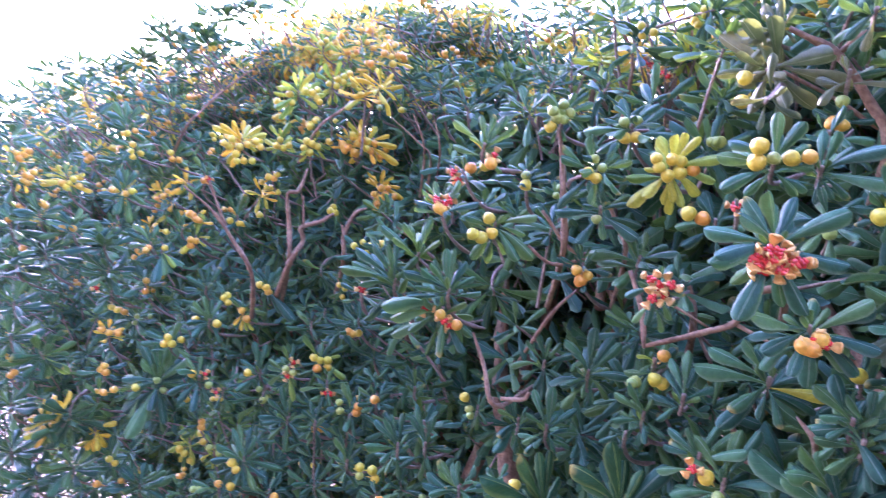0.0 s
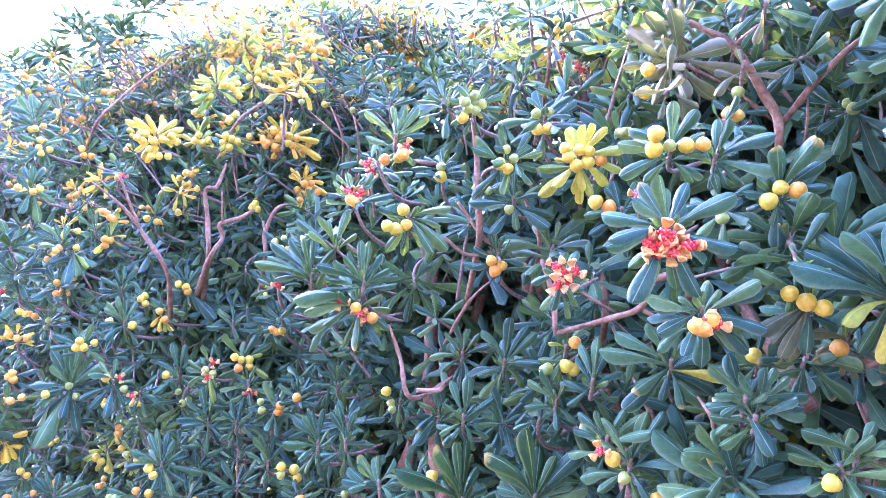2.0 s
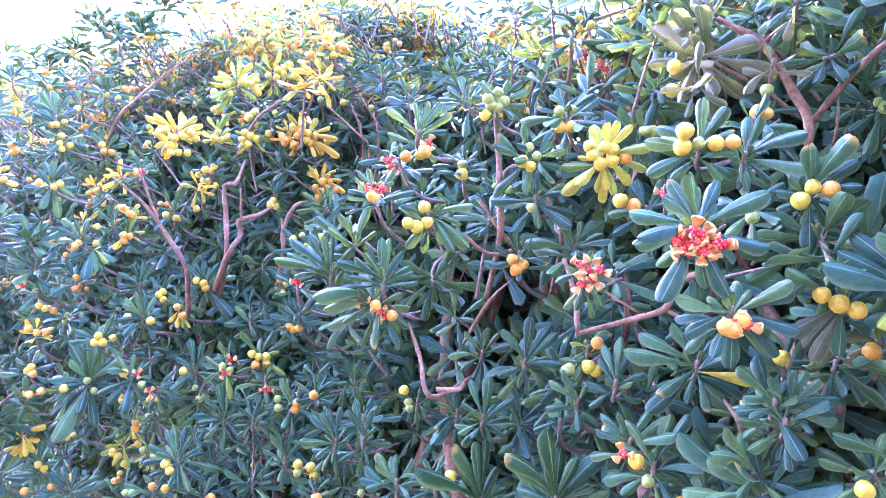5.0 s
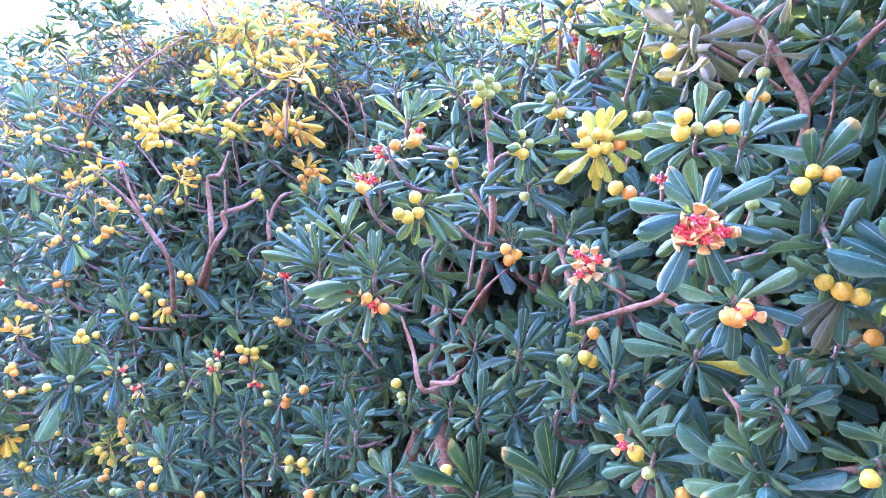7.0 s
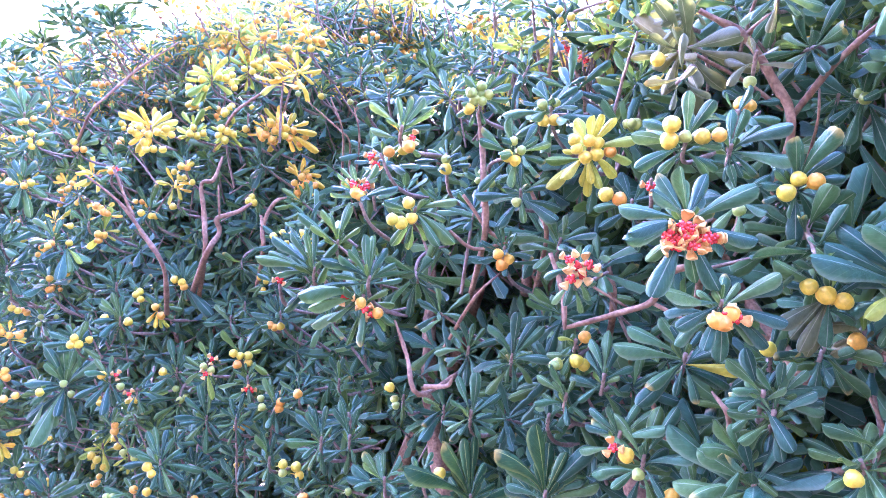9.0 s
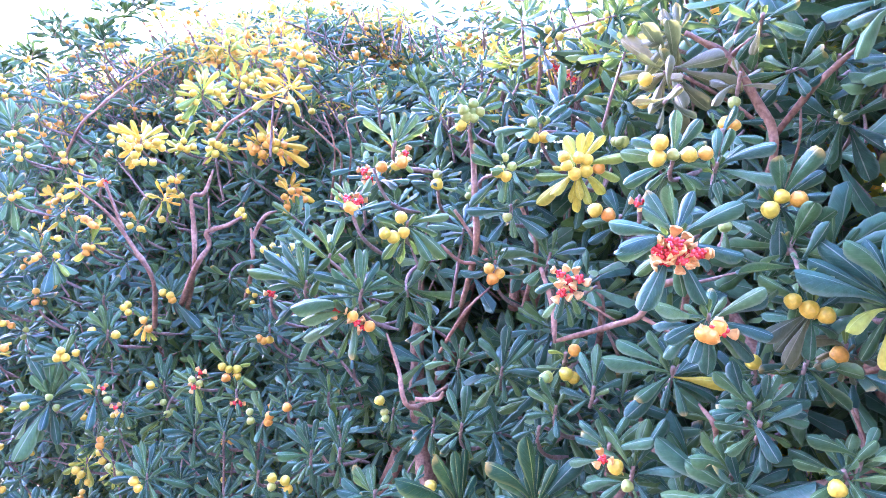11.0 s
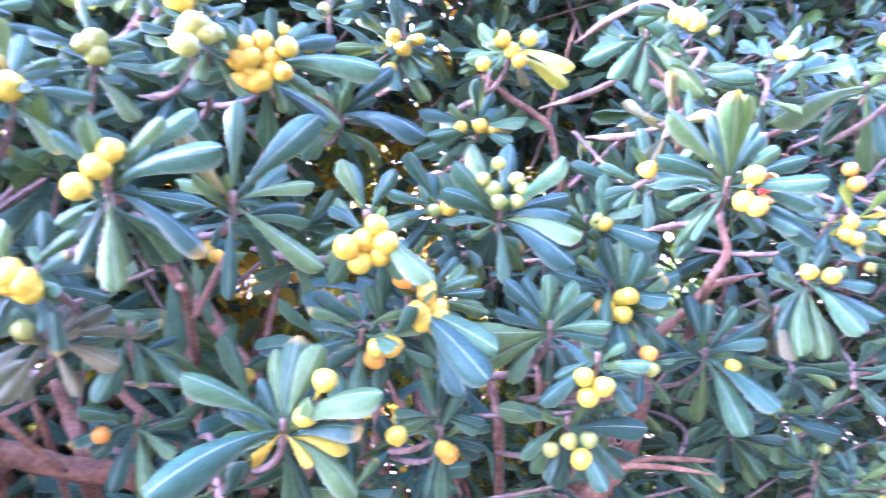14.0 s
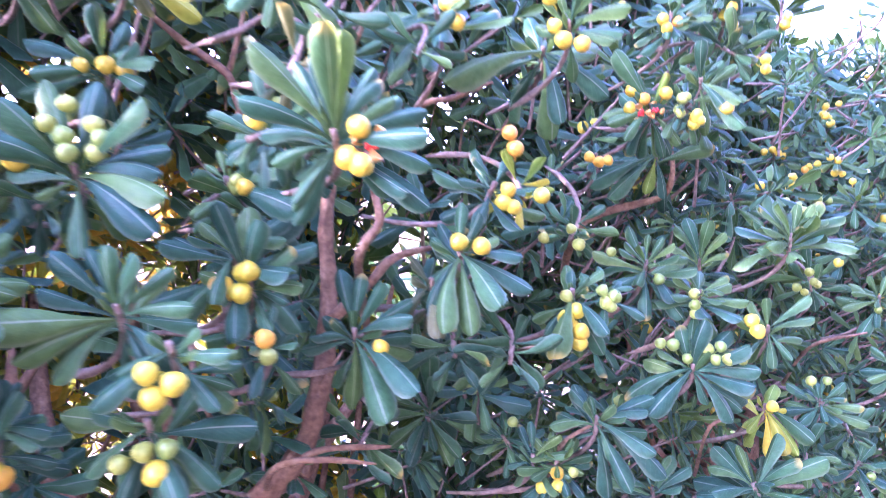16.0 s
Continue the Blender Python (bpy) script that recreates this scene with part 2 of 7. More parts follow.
def half_width(v, wide):
    """Outline of a spoon-shaped leaf with a short stalk and a round tip."""
    if v < 0.07:
        return 0.022
    s = (v - 0.07) / 0.93
    if s < 0.76:
        q = s / 0.76
        return 0.022 + (wide - 0.022) * (q * q * (3 - 2 * q)) ** 0.92
    return wide * math.sqrt(max(0.0, 1 - (0.985 * (s - 0.76) / 0.24) ** 2.5))


def leaf_shape(wide, curl, roll, side, rows, cols):
    """Points, faces and uvs of a leaf of length 1 along +y, its upper face up; curl bends it back, roll turns its edges under."""
    pts, uvs, faces = [], [], []
    y = z = x = 0.0
    last = 0.0
    for v in rows:
        bend = -curl * (v ** 1.6)
        y += (v - last) * math.cos(bend)
        z += (v - last) * math.sin(bend)
        x += (v - last) * side * v
        last = v
        w = half_width(v, wide)
        for c in cols:
            lift = w * (0.2 * abs(c) ** 0.8 - roll * abs(c) ** 3.2)
            wav = 0.012 * math.sin(9 * v + 2.5 * c) * abs(c)
            pts.append((x + w * c * (1 - 0.12 * roll * abs(c) ** 3), y - lift * math.sin(bend), z + lift * math.cos(bend) + wav))
            uvs.append((0.5 + 0.5 * c, v))
    n = len(cols)
    for a in range(len(rows) - 1):
        for b in range(n - 1):
            k = a * n + b
            faces.append((k, k + 1, k + n + 1, k + n))
    return np.array(pts), faces, np.array(uvs)


FINE_ROWS = (0, 0.12, 0.3, 0.5, 0.68, 0.82, 0.92, 0.975, 1.0)
FINE_COLS = (-1, -0.55, 0, 0.55, 1)
PLAIN_ROWS, PLAIN_COLS = (0, 0.3, 0.66, 0.92, 1.0), (-1, -0.4, 0.4, 1)
ROUGH_ROWS, ROUGH_COLS = (0, 0.4, 0.82, 1.0), (-1, 0, 1)
KINDS = [(0.185, 0.25, 0.75, 0.0), (0.17, 0.65, 0.95, 0.10), (0.205, -0.15, 0.65, -0.08), (0.17, 1.0, 1.0, -0.12), (0.19, 0.4, 0.75, 0.14), (0.16, 0.05, 1.0, 0.0)]


def mesh_of(name, pts, faces, uvs, mat):
    me = bpy.data.meshes.new(name)
    me.from_pydata(pts.tolist(), [], faces)
    layer = me.uv_layers.new(name="uv")
    loops = np.empty(len(me.loops), dtype=np.int32)
    me.loops.foreach_get("vertex_index", loops)
    layer.data.foreach_set("uv", uvs[loops].ravel().astype(np.float32))
    me.polygons.foreach_set("use_smooth", np.ones(len(me.polygons), dtype=bool))
    me.materials.append(mat)
    me.update()
    return me


LEAVES = {t: [mesh_of("leaf", *leaf_shape(*k, FINE_ROWS, FINE_COLS), LEAF[t]) for k in KINDS] for t in TINTS}
PLAIN = [leaf_shape(*k, PLAIN_ROWS, PLAIN_COLS) for k in KINDS]
ROUGH = [leaf_shape(*k, ROUGH_ROWS, ROUGH_COLS) for k in KINDS]


def smooth_line(points, steps):
    """A soft line through a few points."""
    p = [Vector(q) for q in points]
    p = [p[0] * 2 - p[1], *p, p[-1] * 2 - p[-2]]
    out = []
    for a, b, c, d in zip(p, p[1:], p[2:], p[3:]):
        for k in range(steps):
            t = k / steps
            out.append(0.5 * (2 * b + (c - a) * t + (2 * a - 5 * b + 4 * c - d) * t * t + (3 * b - a - 3 * c + d) * t ** 3))
    out.append(p[-2])
    return out


def tube(bm, points, r0, r1, sides=7, steps=4, knobs=0.12, seed=0):
    """A tapered, slightly knotty limb."""
    line = smooth_line(points, steps)
    rings = []
    for k, q in enumerate(line):
        way = (line[min(k + 1, len(line) - 1)] - line[max(k - 1, 0)]).normalized()
        side = way.orthogonal().normalized() if k == 0 else (side - way * side.dot(way)).normalized()
        up = way.cross(side)
        r = (r0 + (r1 - r0) * k / (len(line) - 1)) * min(1.0, 0.55 + 2.5 * (1 - k / (len(line) - 1)))
        ring = []
        for s in range(sides):
            a = 2 * math.pi * s / sides
            out = side * math.cos(a) + up * math.sin(a)
            rr = r * (1 + knobs * 2 * noise.noise((q + out * r) * 60 + Vector((seed, 0, 0))) + knobs * 1.5 * noise.noise(q * 25))
            ring.append(bm.verts.new(q + out * rr))
        rings.append(ring)
    for a, b in zip(rings, rings[1:]):
        for s in range(sides):
            bm.faces.new((a[s], a[(s + 1) % sides], b[(s + 1) % sides], b[s]))
    bm.faces.new(rings[-1])
    bm.faces.new(rings[0][::-1])
    return bm


def globe(bm, centre, radius, rings, sides, lobes=0.05, tip=0.16, axis=Vector((0, 0, 1)), squash=0.94):
    """A faintly three-lobed capsule with a small point at its far end."""
    turn = axis.to_track_quat("Z", "Y")
    rows = []
    for i in range(rings + 1):
        th = math.pi * i / rings
        row = []
        for k in range(1 if i in (0, rings) else sides):
            ph = 2 * math.pi * k / sides
            r = radius * (1 + lobes * math.cos(3 * ph) * math.sin(th) ** 2)
            z = math.cos(th) * squash
            if i == 0:
                z += tip
            row.append(bm.verts.new(centre + turn @ Vector((r * math.sin(th) * math.cos(ph), r * math.sin(th) * math.sin(ph), radius * z))))
        rows.append(row)
    for a, b in zip(rows, rows[1:]):
        for k in range(sides):
            q = [a[k % len(a)], b[k % len(b)], b[(k + 1) % len(b)], a[(k + 1) % len(a)]]
            bm.faces.new(list(dict.fromkeys(q)))


def fruit_mesh(kind, seed):
    bm = bmesh.new()
    globe(bm, Vector((0, 0, 0)), 0.5, 9, 14, 0.04 + 0.02 * (seed % 3), 0.1 + 0.05 * (seed % 2))
    tube(bm, [(0, 0, -0.46), (0.06, 0, -0.75), (0.02, 0.05, -1.05)], 0.07, 0.05, 5, 2, 0.0)
    return finish(bm, "fruit", FRUIT[kind])


FRUITS = {k: [fruit_mesh(k, s) for s in range(3)] for k in RIPE}


def husk_mesh(seed):
    """Three woody valves of a split capsule, spread open."""
    rnd = random.Random(seed)
    bm = bmesh.new()
    for v in range(3):
        ph = 2 * math.pi * v / 3 + rnd.uniform(-0.2, 0.2)
        spread = rnd.uniform(0.5, 0.85)
        grid = []
        for i in range(6):
            th = i / 5
            row = []
            for j in range(5):
                w = (j / 4 - 0.5) * 1.7 * math.sin(math.pi * (0.12 + 0.85 * th))
                lift = math.pi * 0.78 * th
                r = 0.56 * math.sin(lift) + 0.26 * spread * th
                z = -0.5 * math.cos(lift) * (1 - 0.4 * spread)
                row.append(bm.verts.new((r * math.cos(ph + w * 0.55), r * math.sin(ph + w * 0.55), z)))
            grid.append(row)
        for a, b in zip(grid, grid[1:]):
            for j in range(4):
                bm.faces.new((a[j], a[j + 1], b[j + 1], b[j]))
    bmesh.ops.remove_doubles(bm, verts=bm.verts, dist=0.004)
    bmesh.ops.solidify(bm, geom=bm.faces[:], thickness=0.07)
    return finish(bm, "open_husk", HUSK)


def seeds_mesh(seed):
    rnd = random.Random(seed)
    bm = bmesh.new()
    for k in range(7):
        a = k * 2.4
        r = 0.3 * math.sqrt((k + 0.4) / 7)
        globe(bm, Vector((r * math.cos(a), r * math.sin(a), -0.05 + rnd.uniform(0.0, 0.2))), rnd.uniform(0.13, 0.17), 5, 7, 0, 0,
              Vector((rnd.uniform(-1, 1), rnd.uniform(-1, 1), 1)).normalized(), 1.25)
    return finish(bm, "seed_mass", SEED)


HUSKS, SEEDS = [husk_mesh(s) for s in range(3)], [seeds_mesh(s + 5) for s in range(3)]


def stem_mesh(seed):
    rnd = random.Random(seed)
    bm = bmesh.new()
    p = [(0, 0, 0.01), (0.001, 0, -0.015)]
    x, y = rnd.uniform(0.012, 0.022), rnd.uniform(-0.006, 0.006)
    p += [(x * 0.7, y, -0.04), (x * 2.2, y * 2.2, -0.065), (x * 4, y * 3, -0.085)]
    tube(bm, p, 0.0019, 0.0028, 7, 3, 0.2, seed)
    return finish(bm, "sprig", TWIG)


STEMS = [stem_mesh(s) for s in range(5)]


build_sky_block()


# ---- the shrubs of the hedge ----
def front(x, z):
    """Where the leafy face of the hedge stands: it leans back towards its crown, more so at the low-x end."""
    s = max(0.0, z - 1.45)
    q = min(1.0, max(0.0, (0.2 - x) / 0.5))
    lean = 0.2 + 0.8 * q * q * (3 - 2 * q)
    return 0.67 - 0.27 * x - 0.03 * x * x + lean * (0.2 * s + 1.7 * s * s)


SPREAD = (-1.25, -0.62, -0.15, 0.28, 0.68, 1.3)
LABELS = (
    "evergreen cheesewood shrub with many small orange capsules",
    "cheesewood shrub heavy with yellow-orange fruit on bare limbs",
    "dense cheesewood shrub with split capsules showing red seeds",
    "cheesewood shrub with a bright red opened fruit cluster",
    "cheesewood shrub with large dark whorls and yellow fruit",
    "cheesewood shrub with green fruit and pinkish forked branches",
    "lower sunlit cheesewood shrub at the end of the hedge",
)
FEET = (-1.65, -0.95, -0.4, 0.06, 0.48, 0.95, 1.8)
SHRUBS = []
for at, words in zip(FEET, LABELS):
    ob = new("cheesewood_shrub")
    ob.location = (at, front(at, 1.2) + (0.6 if at < -0.2 else 0.42), 0)
    SHRUBS.append(tagged(ob, words, "shrub", "shrubs of the hedge"))


def shrub_at(x):
    return SHRUBS[sum(x > s for s in SPREAD)]


def part(name, me, parent, m=None, label=""):
    ob = new(name, me)
    ob.parent = parent
    if m is not None:
        ob.matrix_basis = m
    return tagged(ob, label) if label else ob


WHORLS = []
LANE = Vector((0.1, 0.08, 1.455))


def leaf_turns(n, rnd, inner=18, spread=98):
    """Places of n leaves in a whorl: turn about the whorl, size and how far out each sits."""
    turn = rnd.uniform(0, 6.28)
    for k in range(n):
        rank = (k + 0.5) / n
        ph = turn + k * 2.39996 + rnd.uniform(-0.22, 0.22)
        th = radians(inner + (spread - inner) * rank ** 0.75 + rnd.uniform(-11, 11))
        size = (0.55 + 0.45 * min(1.0, 1.7 * rank)) * rnd.uniform(0.82, 1.1)
        yield rank, ph, th, size


def slim(x):
    """Leaves are narrower past the middle of the hedge, and short and broad again at its far low-x end."""
    return min(0.92, max(0.64, 0.9 + 0.45 * x, -0.04 - 0.8 * x))


def leaf_frame(ph, th, twist, wide=1.0):
    out = Vector((math.cos(ph), math.sin(ph), 0))
    d = out * math.sin(th) + Vector((0, 0, math.cos(th)))
    up = Vector((0, 0, math.sin(th))) - out * math.cos(th)
    m = Matrix((d.cross(up), d, up)).transposed()
    return m @ Matrix.Rotation(twist, 3, "Y") @ Matrix.Diagonal((wide, 1, 1))


def sprig(at, axis, length, n, tint, fruit=(), spread=98):
    """A leafy shoot tip: a stem, a whorl of n leaves that faces along axis, and its capsules at offsets from the whorl's heart."""
    rnd = random.Random(int(at[0] * 7919) ^ int(at[2] * 104729) ^ n)
    at, axis = Vector(at), Vector(axis).normalized()
    length *= 0.84 if tint == "y" else 1.0
    parent = shrub_at(at.x)
    inward = Vector((0.1, 1, -0.25))
    across = (inward - axis * inward.dot(axis)).normalized()
    turn = Matrix((across, axis.cross(across), axis)).transposed()
    stem = part("sprig", STEMS[rnd.randrange(5)], parent, Matrix.Translation(at - parent.location) @ turn.to_4x4())
    WHORLS.append((at, length))
    for rank, ph, th, size in leaf_turns(n, rnd, 44 if len(fruit) > 2 and spread > 90 else 18, spread):
        hue = tint
        if tint == "y" and rnd.random() < 0.35:
            hue = "f"
        elif tint == "d" and rnd.random() < 0.07:
            hue = "f"
        elif tint == "f" and rank > 0.5 and rnd.random() < 0.55:
            hue = "d"
        m = leaf_frame(ph, th, rnd.uniform(-0.3, 0.3), slim(at.x) * rnd.uniform(0.85, 1.08)) * (length * size)
        leaf = m.to_4x4()
        leaf.translation = Vector((math.cos(ph), math.sin(ph), 0)) * 0.002 + Vector((0, 0, 0.01 - 0.022 * rank))
        part("leaf", LEAVES[hue][rnd.randrange(len(KINDS))], stem, leaf)
    back = turn.transposed()
    for kind, dx, dy, dz in fruit:
        where = back @ Vector((dx, dy, dz))
        away = (where + Vector((0, 0, 0.012))).normalized()
        spin = away.to_track_quat("Z", "Y").to_matrix() @ Matrix.Rotation(rnd.uniform(0, 6), 3, "Z")
        size = (0.0124 if at.x > 0.3 else 0.0148 if at.x > -0.2 else 0.014) * rnd.uniform(0.88, 1.1) * (0.84 if kind == "g" else 1)
        if kind == "r":
            size *= 0.98
            toward = back @ Vector((0.1 - at.x, 0.08 - at.y, 1.4 - at.z)).normalized()
            spin = (away * 0.5 + toward).normalized().to_track_quat("Z", "Y").to_matrix() @ Matrix.Rotation(rnd.uniform(0, 6), 3, "Z")
        m = (spin * size).to_4x4()
        m.translation = where
        if kind == "r":
            part("open_capsule", HUSKS[rnd.randrange(3)], stem, m, "split tan capsule valves")
            part("seed_mass", SEEDS[rnd.randrange(3)], stem, m, "sticky red seeds")
        else:
            part("fruit", FRUITS[kind][rnd.randrange(3)], stem, m)


def whorl(at, tint, leaves, fruit=(), wide=1.0):
    """A full shoot tip: leaves as (turn in degrees, length in cm, own tint), capsules as (kind, across, up in cm)."""
    rnd = random.Random(int(at[0] * 7919) ^ int(at[2] * 104729) ^ len(leaves))
    at = Vector(at)
    parent = shrub_at(at.x)
    fwd = (at - LANE).normalized()
    right = fwd.cross(Vector((0, 0, 1))).normalized()
    up = right.cross(fwd)
    axis = (up * 0.62 - fwd * 0.78).normalized()
    inward = Vector((0.1, 1, -0.25))
    across = (inward - axis * inward.dot(axis)).normalized()
    turn = Matrix((across, axis.cross(across), axis)).transposed()
    back = turn.transposed()
    stem = part("sprig", STEMS[rnd.randrange(5)], parent, Matrix.Translation(at - parent.location) @ turn.to_4x4())
    longest = max(one[1] for one in leaves) / 100
    WHORLS.append((at, longest))
    inner = [(rnd.uniform(30, 150), 35 * longest * rnd.uniform(0.8, 1.2), "f" if tint == "d" else tint) for _ in range(3)]
    under = [(rnd.uniform(0, 360), 100 * longest * rnd.uniform(0.55, 0.8)) for _ in range(6)]
    for k, one in enumerate([*leaves, *inner, *under]):
        a, size = radians(one[0]), one[1] / 100
        tilt = radians(rnd.uniform(-22, 42) if k < len(leaves) else rnd.uniform(25, 50) if k < len(leaves) + 3 else rnd.uniform(-45, -15))
        d = (right * math.cos(a) + up * math.sin(a)) * math.cos(tilt) - fwd * math.sin(tilt)
        face = (axis - d * axis.dot(d)).normalized()
        hue = one[2] if len(one) > 2 else tint if tint != "f" or rnd.random() < 0.6 else "d"
        kind = rnd.choice((1, 4, 3, 1, 0, 4, 5))
        m = Matrix((d.cross(face), d, face)).transposed() @ Matrix.Rotation(rnd.uniform(-0.4, 0.4), 3, "Y") @ Matrix.Rotation(0.4 * KINDS[kind][1], 3, "X")
        m = back @ m @ Matrix.Diagonal((wide * slim(at.x) * rnd.uniform(0.86, 1.08), 1, 1)) * (size / math.cos(tilt))
        leaf = m.to_4x4()
        leaf.translation = back @ d * 0.002 + Vector((0, 0, 0.006 - 0.012 * k / len(leaves)))
        part("leaf", LEAVES[hue][kind], stem, leaf)
    for kind, dx, dz in fruit:
        where = back @ (right * dx / 100 + up * dz / 100 - fwd * rnd.uniform(0.008, 0.016))
        away = (where + Vector((0, 0, 0.012))).normalized()
        size = (0.0142 if at.x < 0.2 else 0.0128) * rnd.uniform(0.9, 1.1) * (0.86 if kind == "g" else 1)
        if kind == "r":
            away = (away * 0.4 - back @ fwd).normalized()
        spin = away.to_track_quat("Z", "Y").to_matrix() @ Matrix.Rotation(rnd.uniform(0, 6), 3, "Z")
        m = (spin * size).to_4x4()
        m.translation = where
        if kind == "r":
            part("open_capsule", HUSKS[rnd.randrange(3)], stem, m @ Matrix.Scale(1.12, 4), "split tan capsule valves")
            part("seed_mass", SEEDS[rnd.randrange(3)], stem, m @ Matrix.Scale(0.86, 4), "sticky red seeds")
        else:
            part("fruit", FRUITS[kind][rnd.randrange(3)], stem, m)


def branch(r0, r1, *points):
    """A visible limb through a few points."""
    parent = shrub_at(points[0][0])
    bm = bmesh.new()
    tube(bm, [Vector(p) - parent.location for p in points], r0, r1, 8, 5, 0.14, points[0][0])
    part("branch", finish(bm, "branch", BARK), parent)
    if points[0][1] < 0.95:
        WHORLS.extend((q, -0.03) for q in smooth_line(points, 3))


# ---- shoots and limbs on the face of the hedge, along its length ----
sprig((-1.863, 1.276, 1.853), (0.19, -0.11, 0.90), 0.067, 18, "d", (("o", 0.068, 0.017, -0.023),), spread=88)
sprig((-1.832, 1.201, 1.815), (0.23, -0.12, 0.89), 0.064, 18, "d", spread=88)
sprig((-1.829, 0.994, 1.719), (0.21, -0.08, 0.92), 0.061, 18, "d", spread=88)
sprig((-1.824, 1.051, 1.778), (0.21, -0.09, 0.91), 0.060, 18, "d", spread=88)
sprig((-1.818, 1.118, 1.807), (0.20, -0.10, 0.90), 0.061, 18, "d", spread=88)
sprig((-1.795, 1.215, 1.784), (0.24, -0.10, 0.89), 0.069, 18, "d", (("o", 0.007, -0.017, -0.009), ("o", 0.021, -0.012, -0.014), ("o", 0.015, -0.013, 0.001),), spread=88)
sprig((-1.775, 1.276, 1.837), (0.23, -0.11, 0.88), 0.067, 18, "d", (("y", 0.010, -0.015, -0.004), ("y", 0.027, -0.009, -0.014), ("y", 0.017, -0.011, 0.005),), spread=88)
sprig((-1.771, 1.026, 1.712), (0.24, -0.11, 0.90), 0.061, 16, "d", spread=88)
sprig((-1.769, 1.283, 1.856), (0.19, -0.11, 0.90), 0.065, 18, "d", spread=88)
sprig((-1.744, 1.024, 1.696), (0.29, -0.14, 0.87), 0.052, 14, "d", (("o", -0.043, -0.047, -0.010), ("o", -0.024, -0.037, -0.024), ("o", -0.055, -0.055, -0.025),), spread=88)
sprig((-1.739, 1.083, 1.732), (0.23, -0.12, 0.90), 0.059, 16, "d", (("o", 0.086, 0.031, 0.020),), spread=88)
sprig((-1.727, 1.292, 1.939), (-0.28, -0.33, 0.78), 0.051, 13, "d", spread=88)
sprig((-1.721, 0.888, 1.664), (0.25, -0.09, 0.91), 0.056, 18, "d", spread=88)
sprig((-1.711, 1.298, 1.896), (0.16, -0.10, 0.91), 0.061, 18, "d", spread=88)
sprig((-1.697, 1.297, 1.905), (0.02, -0.15, 0.89), 0.064, 18, "d", spread=88)
sprig((-1.679, 1.261, 1.782), (0.28, -0.15, 0.85), 0.056, 14, "d", (("o", 0.028, -0.007, -0.003), ("o", 0.041, -0.002, -0.009),), spread=88)
sprig((-1.670, 0.891, 1.623), (0.24, -0.10, 0.91), 0.056, 16, "d", spread=88)
sprig((-1.667, 1.292, 1.932), (0.13, -0.08, 0.92), 0.057, 18, "d", spread=88)
sprig((-1.612, 1.093, 1.704), (0.28, -0.17, 0.87), 0.061, 16, "d", (("y", 0.019, -0.010, 0.002), ("o", 0.063, 0.017, 0.010),), spread=88)
sprig((-1.606, 1.292, 1.851), (0.22, -0.12, 0.88), 0.065, 18, "d", (("o", 0.006, -0.019, -0.019), ("y", 0.030, -0.008, -0.016), ("o", -0.011, -0.023, 0.022),), spread=88)
sprig((-1.604, 1.146, 1.725), (0.23, -0.11, 0.89), 0.058, 16, "d", (("o", 0.015, -0.013, -0.003), ("o", -0.024, -0.033, -0.011),), spread=88)
sprig((-1.597, 1.370, 1.828), (0.21, -0.13, 0.88), 0.061, 14, "d", (("o", 0.009, -0.017, -0.008), ("o", 0.027, -0.009, -0.011),), spread=88)
sprig((-1.586, 1.283, 1.865), (0.21, -0.15, 0.88), 0.062, 18, "d", spread=88)
sprig((-1.565, 0.931, 1.628), (0.29, -0.15, 0.88), 0.058, 16, "d", (("o", 0.067, 0.020, 0.012),), spread=88)
sprig((-1.542, 1.410, 1.724), (0.21, -0.14, 0.90), 0.062, 14, "d", (("o", 0.004, -0.019, -0.007), ("o", 0.018, -0.013, -0.013), ("o", 0.041, -0.003, -0.023), ("o", -0.008, -0.020, 0.036),), spread=88)
sprig((-1.541, 1.275, 1.893), (0.01, -0.19, 0.89), 0.061, 18, "d", (("o", 0.008, -0.016, 0.006),), spread=88)
sprig((-1.538, 0.791, 1.571), (0.25, -0.09, 0.92), 0.056, 16, "d", spread=88)
sprig((-1.525, 1.320, 1.953), (0.29, -0.03, 0.89), 0.062, 18, "d", spread=88)
sprig((-1.523, 0.780, 1.487), (0.31, -0.13, 0.91), 0.055, 16, "d", spread=88)
sprig((-1.521, 0.792, 1.535), (0.31, -0.13, 0.90), 0.043, 13, "y", (("o", 0.018, -0.009, 0.009), ("o", 0.034, -0.001, 0.005), ("o", 0.024, -0.007, -0.001), ("o", 0.041, 0.004, 0.014),), spread=88)
sprig((-1.502, 1.280, 1.893), (0.15, -0.11, 0.91), 0.057, 18, "d", spread=88)
sprig((-1.502, 1.349, 1.946), (0.14, -0.11, 0.90), 0.059, 18, "d", spread=88)
sprig((-1.498, 1.376, 1.993), (0.07, -0.16, 0.89), 0.060, 18, "d", spread=88)
sprig((-1.494, 1.473, 1.879), (0.20, -0.14, 0.87), 0.069, 18, "d", (("o", 0.028, -0.007, 0.001), ("y", 0.040, -0.002, -0.010), ("o", 0.017, -0.012, -0.004), ("o", -0.028, -0.033, 0.001),), spread=88)
sprig((-1.490, 0.797, 1.494), (0.30, -0.13, 0.91), 0.043, 13, "y", (("o", 0.013, -0.013, 0.005), ("o", 0.024, -0.007, -0.000), ("o", 0.019, -0.011, -0.012), ("o", 0.011, -0.015, -0.006), ("o", 0.028, -0.003, 0.011),), spread=88)
